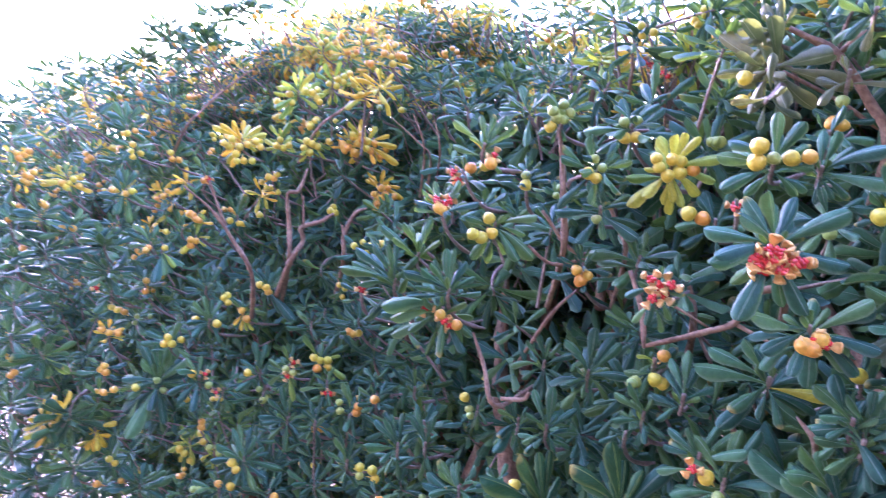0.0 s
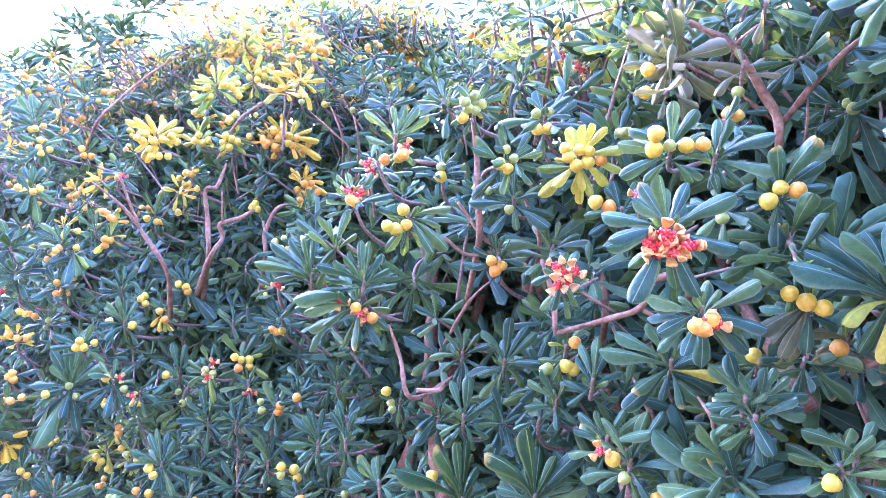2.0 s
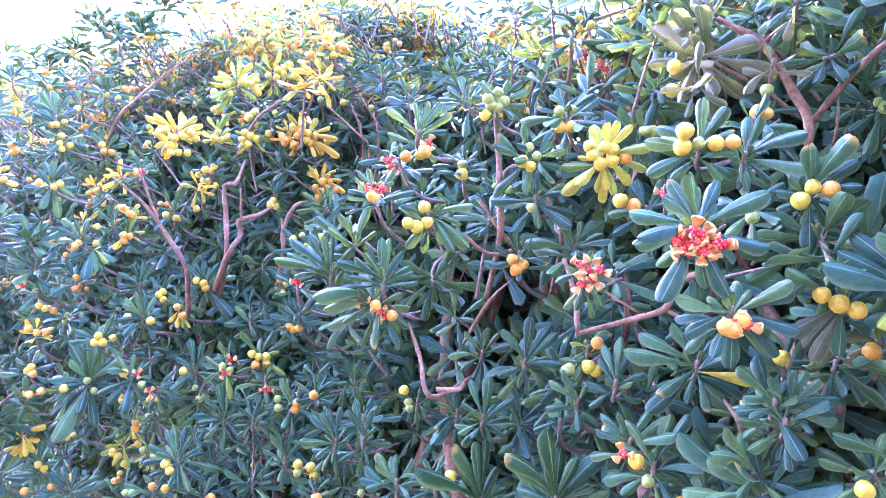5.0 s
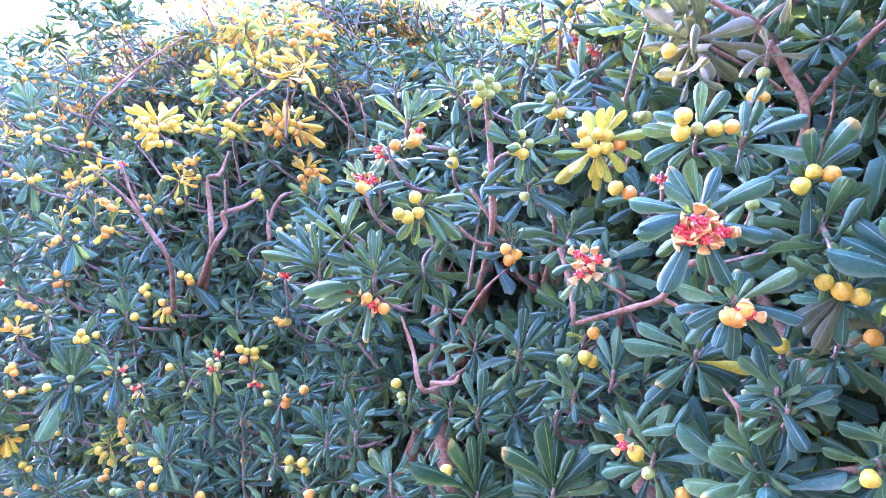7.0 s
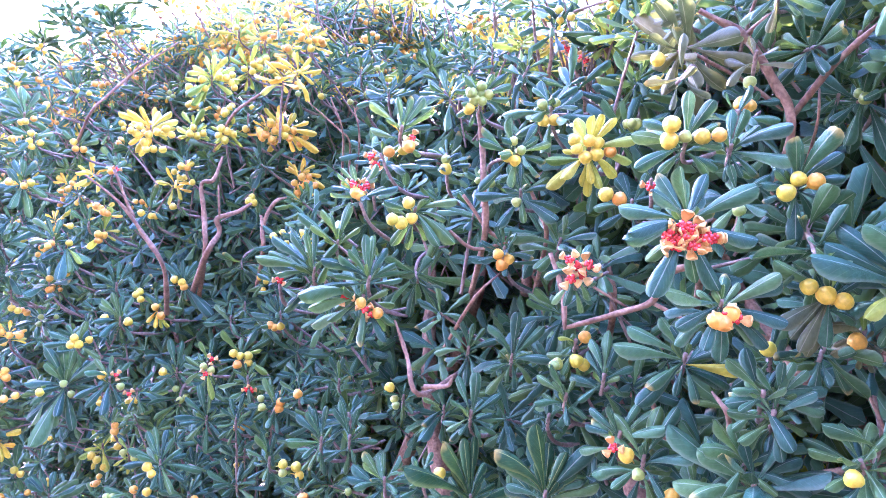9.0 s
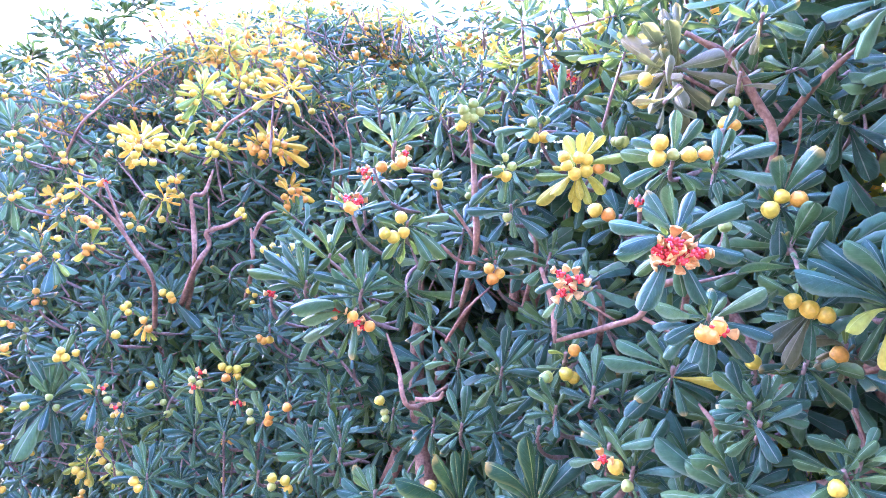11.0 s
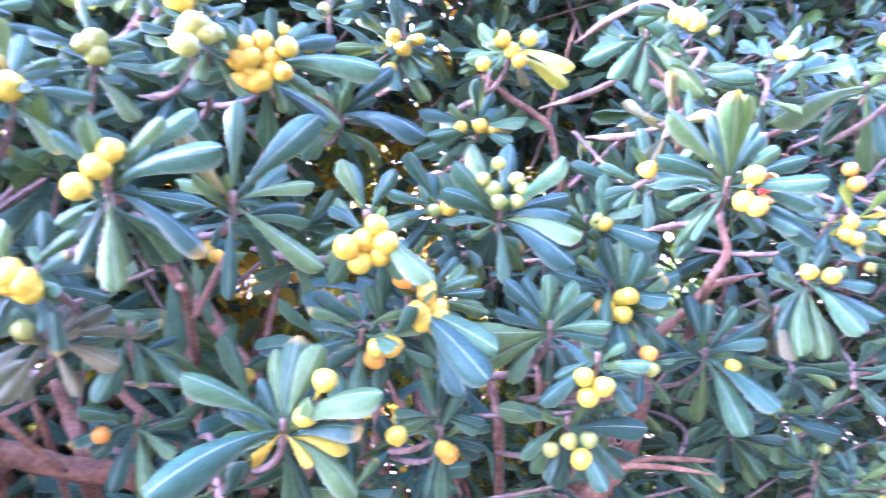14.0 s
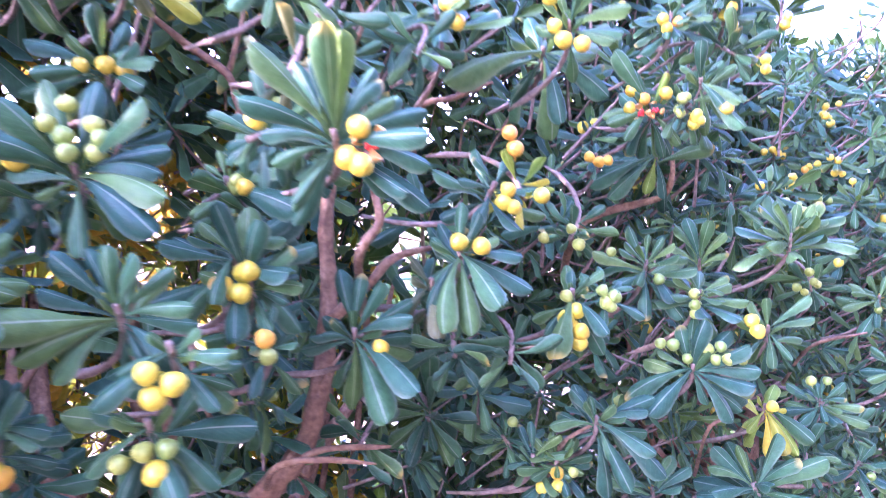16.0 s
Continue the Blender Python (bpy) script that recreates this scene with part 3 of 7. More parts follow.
sprig((-1.486, 1.396, 1.978), (0.14, -0.12, 0.90), 0.060, 18, "d", (("o", 0.042, 0.002, -0.020),), spread=88)
sprig((-1.481, 1.309, 1.875), (0.20, -0.16, 0.87), 0.061, 18, "d", spread=88)
sprig((-1.477, 1.263, 1.858), (0.21, -0.13, 0.87), 0.062, 19, "d", (("o", 0.003, -0.020, -0.013), ("y", 0.020, -0.012, -0.015), ("o", 0.032, -0.006, -0.013), ("o", 0.047, 0.001, -0.009),), spread=88)
sprig((-1.472, 1.149, 1.693), (0.66, 0.07, 0.77), 0.056, 16, "d", (("y", 0.014, -0.014, -0.005), ("y", 0.041, -0.002, -0.012), ("o", 0.052, 0.006, 0.010),), spread=88)
sprig((-1.470, 1.444, 1.948), (0.18, -0.17, 0.87), 0.065, 16, "y", (("o", 0.027, -0.005, 0.004), ("y", 0.041, 0.003, -0.009),), spread=88)
sprig((-1.468, 1.422, 2.000), (0.14, -0.12, 0.89), 0.060, 18, "d", (("o", 0.021, -0.010, -0.024),), spread=88)
sprig((-1.450, 0.739, 1.396), (0.31, -0.13, 0.93), 0.060, 18, "d", (("o", 0.014, -0.012, 0.012),), spread=88)
sprig((-1.447, 0.746, 1.315), (0.31, -0.13, 0.95), 0.063, 18, "d", (("o", 0.027, -0.002, 0.036),), spread=88)
sprig((-1.444, 0.720, 0.935), (0.29, -0.11, 1.04), 0.067, 18, "d", spread=88)
sprig((-1.438, 0.720, 0.854), (0.29, -0.11, 1.06), 0.067, 18, "d", spread=88)
sprig((-1.414, 0.708, 1.038), (0.30, -0.12, 1.02), 0.065, 18, "d", spread=88)
sprig((-1.413, 0.720, 1.241), (0.30, -0.12, 0.97), 0.061, 18, "d", spread=88)
sprig((-1.411, 0.711, 1.174), (0.30, -0.12, 0.99), 0.064, 18, "d", spread=88)
sprig((-1.410, 0.709, 1.107), (0.36, -0.15, 0.99), 0.052, 14, "d", (("o", 0.024, -0.007, 0.005), ("o", 0.017, -0.011, -0.001),), spread=88)
sprig((-1.405, 0.747, 0.875), (0.28, -0.12, 1.05), 0.067, 18, "d", spread=88)
sprig((-1.404, 0.831, 1.489), (0.30, -0.15, 0.91), 0.057, 18, "y", (("o", 0.008, -0.017, -0.006), ("y", 0.020, -0.010, -0.006), ("y", 0.028, -0.005, 0.002), ("y", 0.016, -0.013, -0.014), ("o", 0.038, 0.001, -0.012),), spread=88)
sprig((-1.401, 0.769, 1.419), (0.30, -0.14, 0.93), 0.060, 18, "d", (("o", 0.022, -0.006, 0.023), ("o", 0.027, -0.003, 0.018),), spread=88)
sprig((-1.394, 0.774, 1.339), (0.30, -0.14, 0.95), 0.062, 18, "d", spread=88)
sprig((-1.379, 0.866, 1.543), (0.29, -0.16, 0.90), 0.043, 13, "d", (("o", 0.009, -0.015, 0.002), ("o", 0.018, -0.011, -0.007), ("o", 0.013, -0.015, -0.012),), spread=88)
sprig((-1.376, 0.764, 1.000), (-0.45, -0.54, 0.55), 0.075, 26, "y", (("o", -0.012, -0.027, 0.011), ("o", 0.004, -0.020, -0.011), ("o", 0.016, -0.008, 0.040), ("o", -0.020, -0.035, -0.023),), spread=88)
sprig((-1.358, 1.321, 1.694), (0.25, -0.19, 0.86), 0.045, 13, "d", (("g", 0.013, -0.014, 0.005), ("g", 0.021, -0.011, -0.005), ("g", 0.011, -0.016, -0.010),), spread=88)
sprig((-1.356, 0.740, 1.142), (0.86, -0.08, -0.62), 0.068, 18, "d", spread=88)
sprig((-1.349, 1.388, 1.974), (0.13, -0.13, 0.89), 0.058, 16, "d", spread=88)
sprig((-1.342, 0.788, 0.898), (0.28, -0.13, 1.05), 0.067, 18, "d", spread=88)
sprig((-1.342, 0.785, 1.006), (0.60, -0.23, -0.68), 0.080, 22, "d", spread=88)
sprig((-1.337, 0.799, 1.392), (0.29, -0.15, 0.93), 0.060, 18, "d", (("o", -0.002, -0.022, 0.001), ("o", 0.018, -0.011, 0.001),), spread=88)
sprig((-1.317, 1.489, 1.844), (0.18, -0.16, 0.88), 0.061, 18, "y", (("o", -0.001, -0.021, -0.001), ("o", 0.017, -0.013, -0.008), ("o", 0.026, -0.007, 0.002), ("o", 0.009, -0.018, -0.019), ("o", 0.034, -0.005, -0.008),), spread=88)
sprig((-1.293, 0.905, 1.196), (0.29, -0.14, 0.98), 0.050, 18, "d", (("o", -0.024, -0.029, 0.023), ("o", -0.017, -0.026, 0.023), ("o", -0.009, -0.022, 0.018), ("g", 0.017, -0.011, 0.010), ("g", 0.014, -0.014, -0.004), ("g", 0.044, 0.002, 0.010),), spread=88)
sprig((-1.288, 1.365, 1.924), (0.29, -0.07, 0.87), 0.056, 18, "y", (("o", 0.025, -0.006, 0.003), ("o", 0.007, -0.018, -0.015),), spread=88)
sprig((-1.280, 0.827, 1.359), (0.10, -0.17, 0.95), 0.066, 18, "d", spread=88)
sprig((-1.267, 0.826, 1.306), (0.24, -0.09, 0.97), 0.061, 19, "d", spread=88)
sprig((-1.264, 0.822, 1.184), (0.29, -0.13, 0.98), 0.040, 13, "y", (("o", 0.003, -0.017, 0.011), ("o", 0.018, -0.011, 0.004), ("o", 0.035, -0.003, 0.004),), spread=88)
sprig((-1.239, 0.792, 1.122), (0.29, -0.12, 1.00), 0.041, 14, "d", (("o", 0.013, -0.013, 0.002), ("o", 0.020, -0.010, 0.009), ("o", 0.023, -0.010, -0.003),), spread=88)
sprig((-1.233, 1.349, 1.942), (0.12, -0.13, 0.89), 0.055, 16, "f", (("o", 0.007, -0.018, -0.012),), spread=88)
sprig((-1.208, 0.843, 0.870), (0.32, -0.16, 1.06), 0.063, 18, "d", (("o", -0.065, -0.050, 0.010), ("o", -0.019, -0.027, 0.019),), spread=88)
sprig((-1.202, 0.863, 1.284), (0.29, -0.15, 0.96), 0.050, 14, "d", (("o", 0.017, -0.011, 0.008), ("o", 0.017, -0.013, -0.013), ("o", 0.045, 0.003, 0.018),), spread=88)
sprig((-1.195, 1.370, 1.879), (0.16, -0.19, 0.87), 0.058, 16, "y", (("o", 0.031, -0.003, 0.003), ("o", 0.049, 0.008, -0.004),), spread=88)
sprig((-1.145, 0.941, 1.412), (0.33, -0.21, 0.90), 0.039, 13, "y", (("o", 0.003, -0.017, 0.013), ("o", 0.010, -0.014, 0.009), ("o", 0.016, -0.013, 0.001), ("o", 0.023, -0.010, -0.002),), spread=88)
sprig((-1.109, 0.772, 1.104), (-0.43, -0.61, 0.27), 0.049, 14, "f", (("o", 0.017, -0.011, 0.010), ("o", -0.022, -0.030, 0.004), ("o", -0.039, -0.039, -0.002),), spread=88)
sprig((-1.107, 0.939, 1.493), (0.69, 0.01, 0.78), 0.038, 11, "d", (("o", 0.009, -0.016, -0.003), ("r", 0.018, -0.011, -0.001),), spread=88)
sprig((-1.083, 1.776, 1.941), (0.13, -0.19, 0.86), 0.073, 19, "d", (("o", 0.017, -0.011, 0.007), ("y", 0.003, -0.022, -0.031),), spread=88)
sprig((-1.052, 1.675, 1.950), (0.09, -0.16, 0.90), 0.057, 16, "d", spread=88)
sprig((-1.027, 0.843, 1.036), (0.12, -0.23, 1.02), 0.042, 13, "f", (("o", 0.020, -0.010, 0.009), ("o", 0.020, -0.011, -0.001),), spread=88)
sprig((-1.021, 1.246, 1.840), (0.16, -0.19, 0.87), 0.052, 16, "y", (("o", 0.018, -0.012, -0.017), ("o", 0.028, -0.004, 0.002), ("o", 0.007, -0.019, -0.030),), spread=88)
sprig((-1.014, 1.175, 1.291), (0.40, -0.49, -0.76), 0.059, 18, "d", spread=88)
sprig((-0.989, 1.519, 1.887), (0.11, -0.19, 0.88), 0.059, 18, "d", spread=88)
sprig((-0.966, 1.670, 1.962), (0.08, -0.16, 0.90), 0.059, 18, "y", (("o", -0.004, -0.024, -0.005), ("o", 0.030, -0.005, -0.012), ("o", 0.017, -0.013, -0.028),), spread=88)
sprig((-0.963, 0.974, 1.500), (0.29, -0.25, 0.87), 0.037, 13, "d", (("y", 0.006, -0.017, -0.002), ("o", 0.016, -0.013, -0.005), ("y", 0.021, -0.010, 0.003),), spread=88)
sprig((-0.953, 1.195, 1.770), (0.17, -0.17, 0.87), 0.050, 16, "y", (("o", 0.010, -0.015, 0.002), ("y", 0.021, -0.011, -0.006), ("o", 0.028, -0.007, 0.002),), spread=88)
sprig((-0.941, 1.708, 1.915), (0.12, -0.20, 0.86), 0.062, 18, "d", (("o", -0.047, -0.042, -0.004), ("y", 0.017, -0.014, -0.023),), spread=88)
sprig((-0.930, 1.721, 1.931), (0.02, -0.24, 0.88), 0.063, 18, "y", (("o", 0.010, -0.018, -0.031), ("o", 0.019, -0.011, -0.015),), spread=88)
sprig((-0.915, 1.774, 1.861), (0.14, -0.27, 0.83), 0.064, 19, "y", (("o", -0.010, -0.025, 0.003), ("o", 0.004, -0.019, -0.007), ("o", 0.018, -0.011, -0.001), ("o", 0.013, -0.016, -0.020), ("o", -0.012, -0.028, -0.024), ("o", 0.025, -0.014, -0.056),), spread=88)
sprig((-0.911, 1.326, 1.870), (0.10, -0.15, 0.90), 0.049, 18, "d", spread=88)
sprig((-0.910, 1.226, 1.817), (0.12, -0.18, 0.88), 0.047, 18, "y", (("o", 0.005, -0.018, 0.002),), spread=88)
sprig((-0.909, 1.775, 1.868), (0.10, -0.23, 0.88), 0.065, 16, "y", (("o", -0.001, -0.023, -0.012), ("o", 0.017, -0.011, -0.004), ("o", 0.023, -0.009, -0.023), ("o", -0.007, -0.028, -0.028),), spread=88)
sprig((-0.907, 0.783, 0.959), (0.29, -0.20, 1.06), 0.046, 14, "d", (("o", 0.013, -0.012, 0.017), ("y", 0.032, -0.003, 0.013), ("g", -0.026, -0.032, 0.006), ("g", -0.018, -0.028, 0.006),), spread=88)
sprig((-0.900, 1.750, 1.926), (0.07, -0.17, 0.90), 0.060, 18, "d", spread=88)
sprig((-0.898, 1.170, 1.781), (0.15, -0.20, 0.87), 0.048, 16, "y", (("o", 0.021, -0.008, 0.002), ("o", 0.032, -0.003, -0.010),), spread=88)
sprig((-0.879, 0.859, 1.098), (0.40, -0.42, -0.70), 0.052, 18, "d", (("g", 0.014, -0.013, 0.007), ("g", 0.022, -0.008, 0.012), ("g", 0.006, -0.014, 0.026),), spread=88)
sprig((-0.872, 1.778, 1.853), (0.11, -0.21, 0.87), 0.073, 18, "d", spread=88)
sprig((-0.857, 1.023, 1.586), (0.27, -0.27, 0.84), 0.043, 13, "d", spread=88)
sprig((-0.855, 1.142, 1.729), (0.16, -0.18, 0.88), 0.044, 14, "y", (("o", 0.006, -0.017, 0.002), ("y", 0.016, -0.013, -0.006),), spread=88)
sprig((-0.852, 1.532, 1.780), (0.04, -0.27, 0.88), 0.063, 21, "d", spread=88)
sprig((-0.844, 1.798, 1.938), (0.08, -0.20, 0.88), 0.061, 18, "f", spread=88)
sprig((-0.836, 1.852, 1.912), (0.10, -0.21, 0.87), 0.061, 18, "d", (("o", -0.051, -0.044, -0.004),), spread=88)
sprig((-0.823, 0.925, 1.229), (0.27, -0.26, 0.97), 0.041, 16, "d", spread=88)
sprig((-0.818, 1.030, 1.563), (0.07, -0.30, 0.87), 0.043, 18, "y", (("o", -0.002, -0.021, -0.002), ("o", 0.009, -0.016, -0.008), ("o", 0.016, -0.011, 0.010), ("o", 0.024, -0.009, -0.002), ("o", 0.003, -0.020, -0.015), ("o", 0.019, -0.013, -0.018), ("o", 0.031, -0.005, 0.005),), spread=88)
sprig((-0.803, 1.806, 1.919), (0.06, -0.18, 0.90), 0.060, 18, "d", spread=88)
sprig((-0.799, 1.132, 1.758), (0.14, -0.21, 0.87), 0.047, 18, "y", (("o", 0.006, -0.018, -0.001), ("o", 0.020, -0.009, 0.002), ("o", 0.028, -0.006, -0.015), ("o", 0.036, -0.002, -0.026), ("o", 0.016, -0.013, -0.015),), spread=88)
sprig((-0.791, 1.192, 1.700), (0.13, -0.22, 0.89), 0.051, 21, "d", (("g", -0.040, -0.049, -0.055), ("g", 0.003, -0.025, -0.061),), spread=88)
sprig((-0.782, 1.221, 1.703), (0.32, -0.18, 0.83), 0.054, 18, "d", (("y", 0.017, -0.012, 0.002),), spread=88)
sprig((-0.782, 0.776, 0.983), (0.27, -0.22, 1.07), 0.047, 16, "d", (("o", 0.021, -0.010, 0.003),), spread=88)
sprig((-0.778, 1.110, 1.735), (0.19, -0.24, 0.83), 0.047, 21, "y", (("o", -0.004, -0.021, 0.003), ("y", 0.009, -0.016, -0.004), ("o", 0.022, -0.010, -0.002), ("o", 0.030, -0.006, -0.004), ("y", 0.013, -0.016, -0.018), ("o", -0.026, -0.034, -0.017),), spread=88)
sprig((-0.740, 0.956, 1.238), (0.13, -0.26, 0.98), 0.053, 19, "d", (("o", -0.004, -0.023, -0.012), ("o", 0.003, -0.020, -0.016), ("y", 0.012, -0.016, -0.014),), spread=88)
sprig((-0.735, 0.830, 0.988), (0.25, -0.24, 1.07), 0.054, 18, "d", spread=88)
sprig((-0.725, 1.681, 1.907), (-0.08, -0.29, 0.87), 0.056, 18, "d", spread=88)
sprig((-0.723, 0.849, 1.153), (0.10, -0.19, 1.02), 0.043, 16, "f", (("r", 0.011, -0.016, -0.007), ("r", 0.017, -0.013, -0.009),), spread=88)
sprig((-0.705, 1.488, 1.732), (0.08, -0.21, 0.90), 0.062, 22, "f", spread=88)
sprig((-0.696, 1.156, 1.674), (0.15, -0.23, 0.87), 0.058, 19, "d", (("g", 0.038, -0.001, 0.009),), spread=88)
sprig((-0.691, 1.167, 1.640), (0.17, -0.26, 0.86), 0.045, 14, "d", (("g", 0.010, -0.016, -0.005), ("g", -0.017, -0.030, -0.019),), spread=88)
sprig((-0.654, 0.831, 1.127), (0.65, -0.09, 0.90), 0.045, 14, "d", (("o", 0.017, -0.011, 0.012), ("o", 0.015, -0.012, 0.003), ("g", -0.010, -0.023, 0.018), ("g", -0.008, -0.023, 0.005),), spread=88)
sprig((-0.612, 0.832, 1.152), (0.23, -0.28, 1.02), 0.035, 13, "d", (("o", 0.009, -0.015, 0.005),), spread=88)
sprig((-0.589, 1.472, 1.883), (0.05, -0.18, 0.89), 0.048, 18, "d", spread=88)
sprig((-0.579, 1.435, 1.810), (0.06, -0.21, 0.89), 0.047, 16, "l", (("y", 0.011, -0.016, -0.014), ("o", 0.001, -0.020, -0.002),), spread=88)
sprig((-0.564, 1.028, 1.610), (0.16, -0.26, 0.86), 0.049, 18, "d", spread=88)
sprig((-0.557, 0.723, 1.337), (0.21, -0.23, 0.97), 0.033, 13, "d", (("r", 0.011, -0.014, 0.005),), spread=88)
sprig((-0.541, 0.738, 1.049), (0.22, -0.26, 1.07), 0.032, 11, "d", (("o", 0.013, -0.014, 0.004), ("g", 0.066, 0.012, 0.012),), spread=88)
sprig((-0.505, 0.803, 1.138), (-0.01, -0.25, 1.03), 0.049, 16, "d", spread=88)
sprig((-0.456, 1.235, 1.790), (0.05, -0.21, 0.88), 0.040, 18, "d", spread=88)
sprig((-0.437, 0.877, 1.331), (0.40, -0.48, -0.77), 0.074, 16, "d", spread=88)
sprig((-0.422, 1.137, 1.688), (0.05, -0.16, 0.91), 0.052, 18, "d", (("g", -0.008, -0.025, -0.013),), spread=88)
sprig((-0.408, 0.920, 1.587), (-0.28, -0.49, 0.74), 0.052, 18, "d", spread=88)
sprig((-0.408, 1.014, 1.639), (0.53, -0.10, 0.72), 0.045, 16, "d", spread=88)
sprig((-0.392, 0.700, 1.107), (0.18, -0.29, 1.07), 0.047, 18, "d", spread=88)
sprig((-0.391, 0.703, 1.487), (-0.12, -0.40, 0.84), 0.037, 14, "d", (("r", -0.004, -0.021, 0.005), ("r", 0.002, -0.019, -0.004), ("o", 0.014, -0.012, 0.010), ("y", 0.028, -0.005, 0.012),), spread=88)
sprig((-0.389, 0.645, 1.452), (0.03, -0.33, 0.90), 0.038, 18, "f", (("r", 0.004, -0.017, 0.009), ("r", 0.012, -0.014, 0.003), ("r", 0.017, -0.011, 0.007), ("o", 0.011, -0.015, -0.003), ("o", 0.007, -0.017, 0.000),), spread=88)
sprig((-0.342, 0.769, 1.489), (0.16, -0.35, 0.86), 0.035, 14, "d", (("g", 0.007, -0.017, 0.001), ("y", 0.007, -0.018, -0.010),), spread=88)
sprig((-0.323, 0.664, 1.142), (0.15, -0.30, 1.07), 0.032, 13, "d", (("g", 0.002, -0.018, 0.011), ("y", 0.024, -0.008, 0.012),), spread=88)
sprig((-0.303, 0.954, 1.619), (0.50, -0.11, 0.72), 0.045, 16, "d", spread=88)
sprig((-0.266, 1.035, 1.664), (0.06, -0.30, 0.84), 0.030, 0, "d", (("r", -0.002, -0.001, 0.002), ("r", 0.004, 0.001, -0.003),), spread=88)
sprig((-0.263, 0.754, 1.382), (0.22, -0.43, 0.87), 0.039, 16, "d", (("o", 0.000, -0.020, 0.001), ("o", 0.004, -0.019, -0.011), ("o", 0.011, -0.015, -0.005),), spread=88)
sprig((-0.246, 0.743, 1.494), (0.84, -0.29, 0.22), 0.052, 16, "d", (("g", 0.003, -0.017, 0.013), ("g", 0.011, -0.015, 0.003), ("y", -0.003, -0.022, -0.003), ("y", 0.005, -0.018, -0.008),))
sprig((-0.244, 0.754, 1.449), (0.23, -0.71, 0.60), 0.051, 13, "d", (("g", 0.002, -0.020, -0.008),))
sprig((-0.237, 1.018, 1.643), (0.10, -0.51, 0.69), 0.030, 0, "d", (("r", -0.002, -0.000, 0.003), ("r", 0.003, 0.001, -0.003),))
sprig((-0.228, 0.818, 1.547), (0.10, -0.40, 0.80), 0.057, 17, "d", (("y", -0.002, -0.022, -0.013), ("y", 0.009, -0.017, -0.012), ("g", -0.004, -0.021, 0.006), ("g", 0.010, -0.014, 0.008),))
sprig((-0.204, 0.773, 1.392), (0.31, -0.42, 0.82), 0.062, 13, "d")
sprig((-0.119, 0.736, 1.438), (0.15, -0.72, 0.61), 0.042, 13, "d", (("y", -0.021, -0.028, 0.012), ("o", -0.008, -0.023, 0.007),))
sprig((-0.092, 0.674, 1.457), (0.06, -0.63, 0.71), 0.030, 0, "d", (("r", -0.001, -0.000, 0.001),))
sprig((-0.078, 0.794, 1.602), (-0.62, -0.93, -0.39), 0.070, 16, "o", (("y", -0.022, -0.032, -0.014), ("y", -0.024, -0.035, -0.038),))
sprig((-0.074, 0.729, 1.562), (-0.39, -0.86, -0.70), 0.039, 6, "o")
sprig((-0.044, 0.657, 1.177), (-0.06, -0.51, 1.04), 0.045, 12, "d", (("o", -0.018, -0.028, 0.008),))
sprig((-0.023, 0.713, 1.519), (0.11, -0.50, 0.73), 0.040, 10, "d")
sprig((-0.017, 0.645, 1.445), (-0.02, -0.64, 0.72), 0.036, 12, "d", (("g", 0.001, -0.020, -0.007),))
sprig((-0.015, 0.778, 1.543), (-0.02, -0.74, 0.50), 0.030, 8, "d", (("o", -0.005, -0.023, -0.005), ("o", 0.003, -0.019, -0.007), ("g", 0.002, -0.017, 0.016),))
sprig((-0.009, 0.758, 1.580), (0.09, -0.58, 0.58), 0.039, 6, "o")
sprig((0.003, 0.611, 1.212), (0.02, -0.47, 1.02), 0.059, 14, "d")
sprig((0.003, 0.613, 1.211), (-0.11, -0.33, 1.06), 0.076, 16, "d", spread=75)
sprig((0.013, 0.702, 1.300), (-0.05, -0.73, 0.78), 0.038, 12, "d", (("y", -0.002, -0.020, 0.013),))
sprig((0.016, 0.840, 1.071), (0.05, -0.46, 1.05), 0.075, 16, "f")
sprig((0.035, 0.651, 1.420), (-0.23, -0.90, -0.58), 0.046, 14, "d")
sprig((0.040, 0.620, 1.400), (0.10, -0.67, -0.75), 0.049, 13, "d")
sprig((0.041, 0.808, 1.595), (-0.64, -0.99, -0.37), 0.053, 12, "d")
sprig((0.051, 0.662, 1.318), (-0.26, -0.84, -0.52), 0.053, 12, "d", (("o", 0.024, -0.007, 0.013),))
sprig((0.075, 0.590, 1.250), (-0.36, -0.61, 0.95), 0.046, 16, "f", (("y", -0.009, -0.024, -0.000),))
sprig((0.094, 0.854, 1.546), (-0.68, -1.03, -0.20), 0.065, 13, "d", (("g", -0.000, -0.020, 0.000),))
sprig((0.145, 0.578, 1.487), (-0.15, -0.69, -0.83), 0.041, 13, "d", (("y", -0.009, -0.021, -0.024), ("y", -0.051, -0.020, 0.027),))
sprig((0.147, 0.659, 1.280), (0.28, -0.64, 0.77), 0.042, 13, "d", (("y", -0.002, -0.018, -0.001),))
sprig((0.180, 0.652, 1.565), (-0.22, -0.52, 0.67), 0.046, 16, "d", (("y", -0.003, -0.018, 0.003), ("y", -0.005, -0.019, -0.008), ("y", 0.011, -0.020, -0.027),))
sprig((0.188, 0.519, 1.424), (-0.78, -0.30, -0.24), 0.030, 12, "d", (("y", -0.001, -0.019, 0.003), ("y", 0.004, -0.021, 0.000), ("y", -0.004, -0.018, 0.003),))
sprig((0.193, 0.572, 1.517), (-0.10, -0.51, 0.71), 0.040, 14, "d", (("y", -0.003, -0.019, -0.002),))
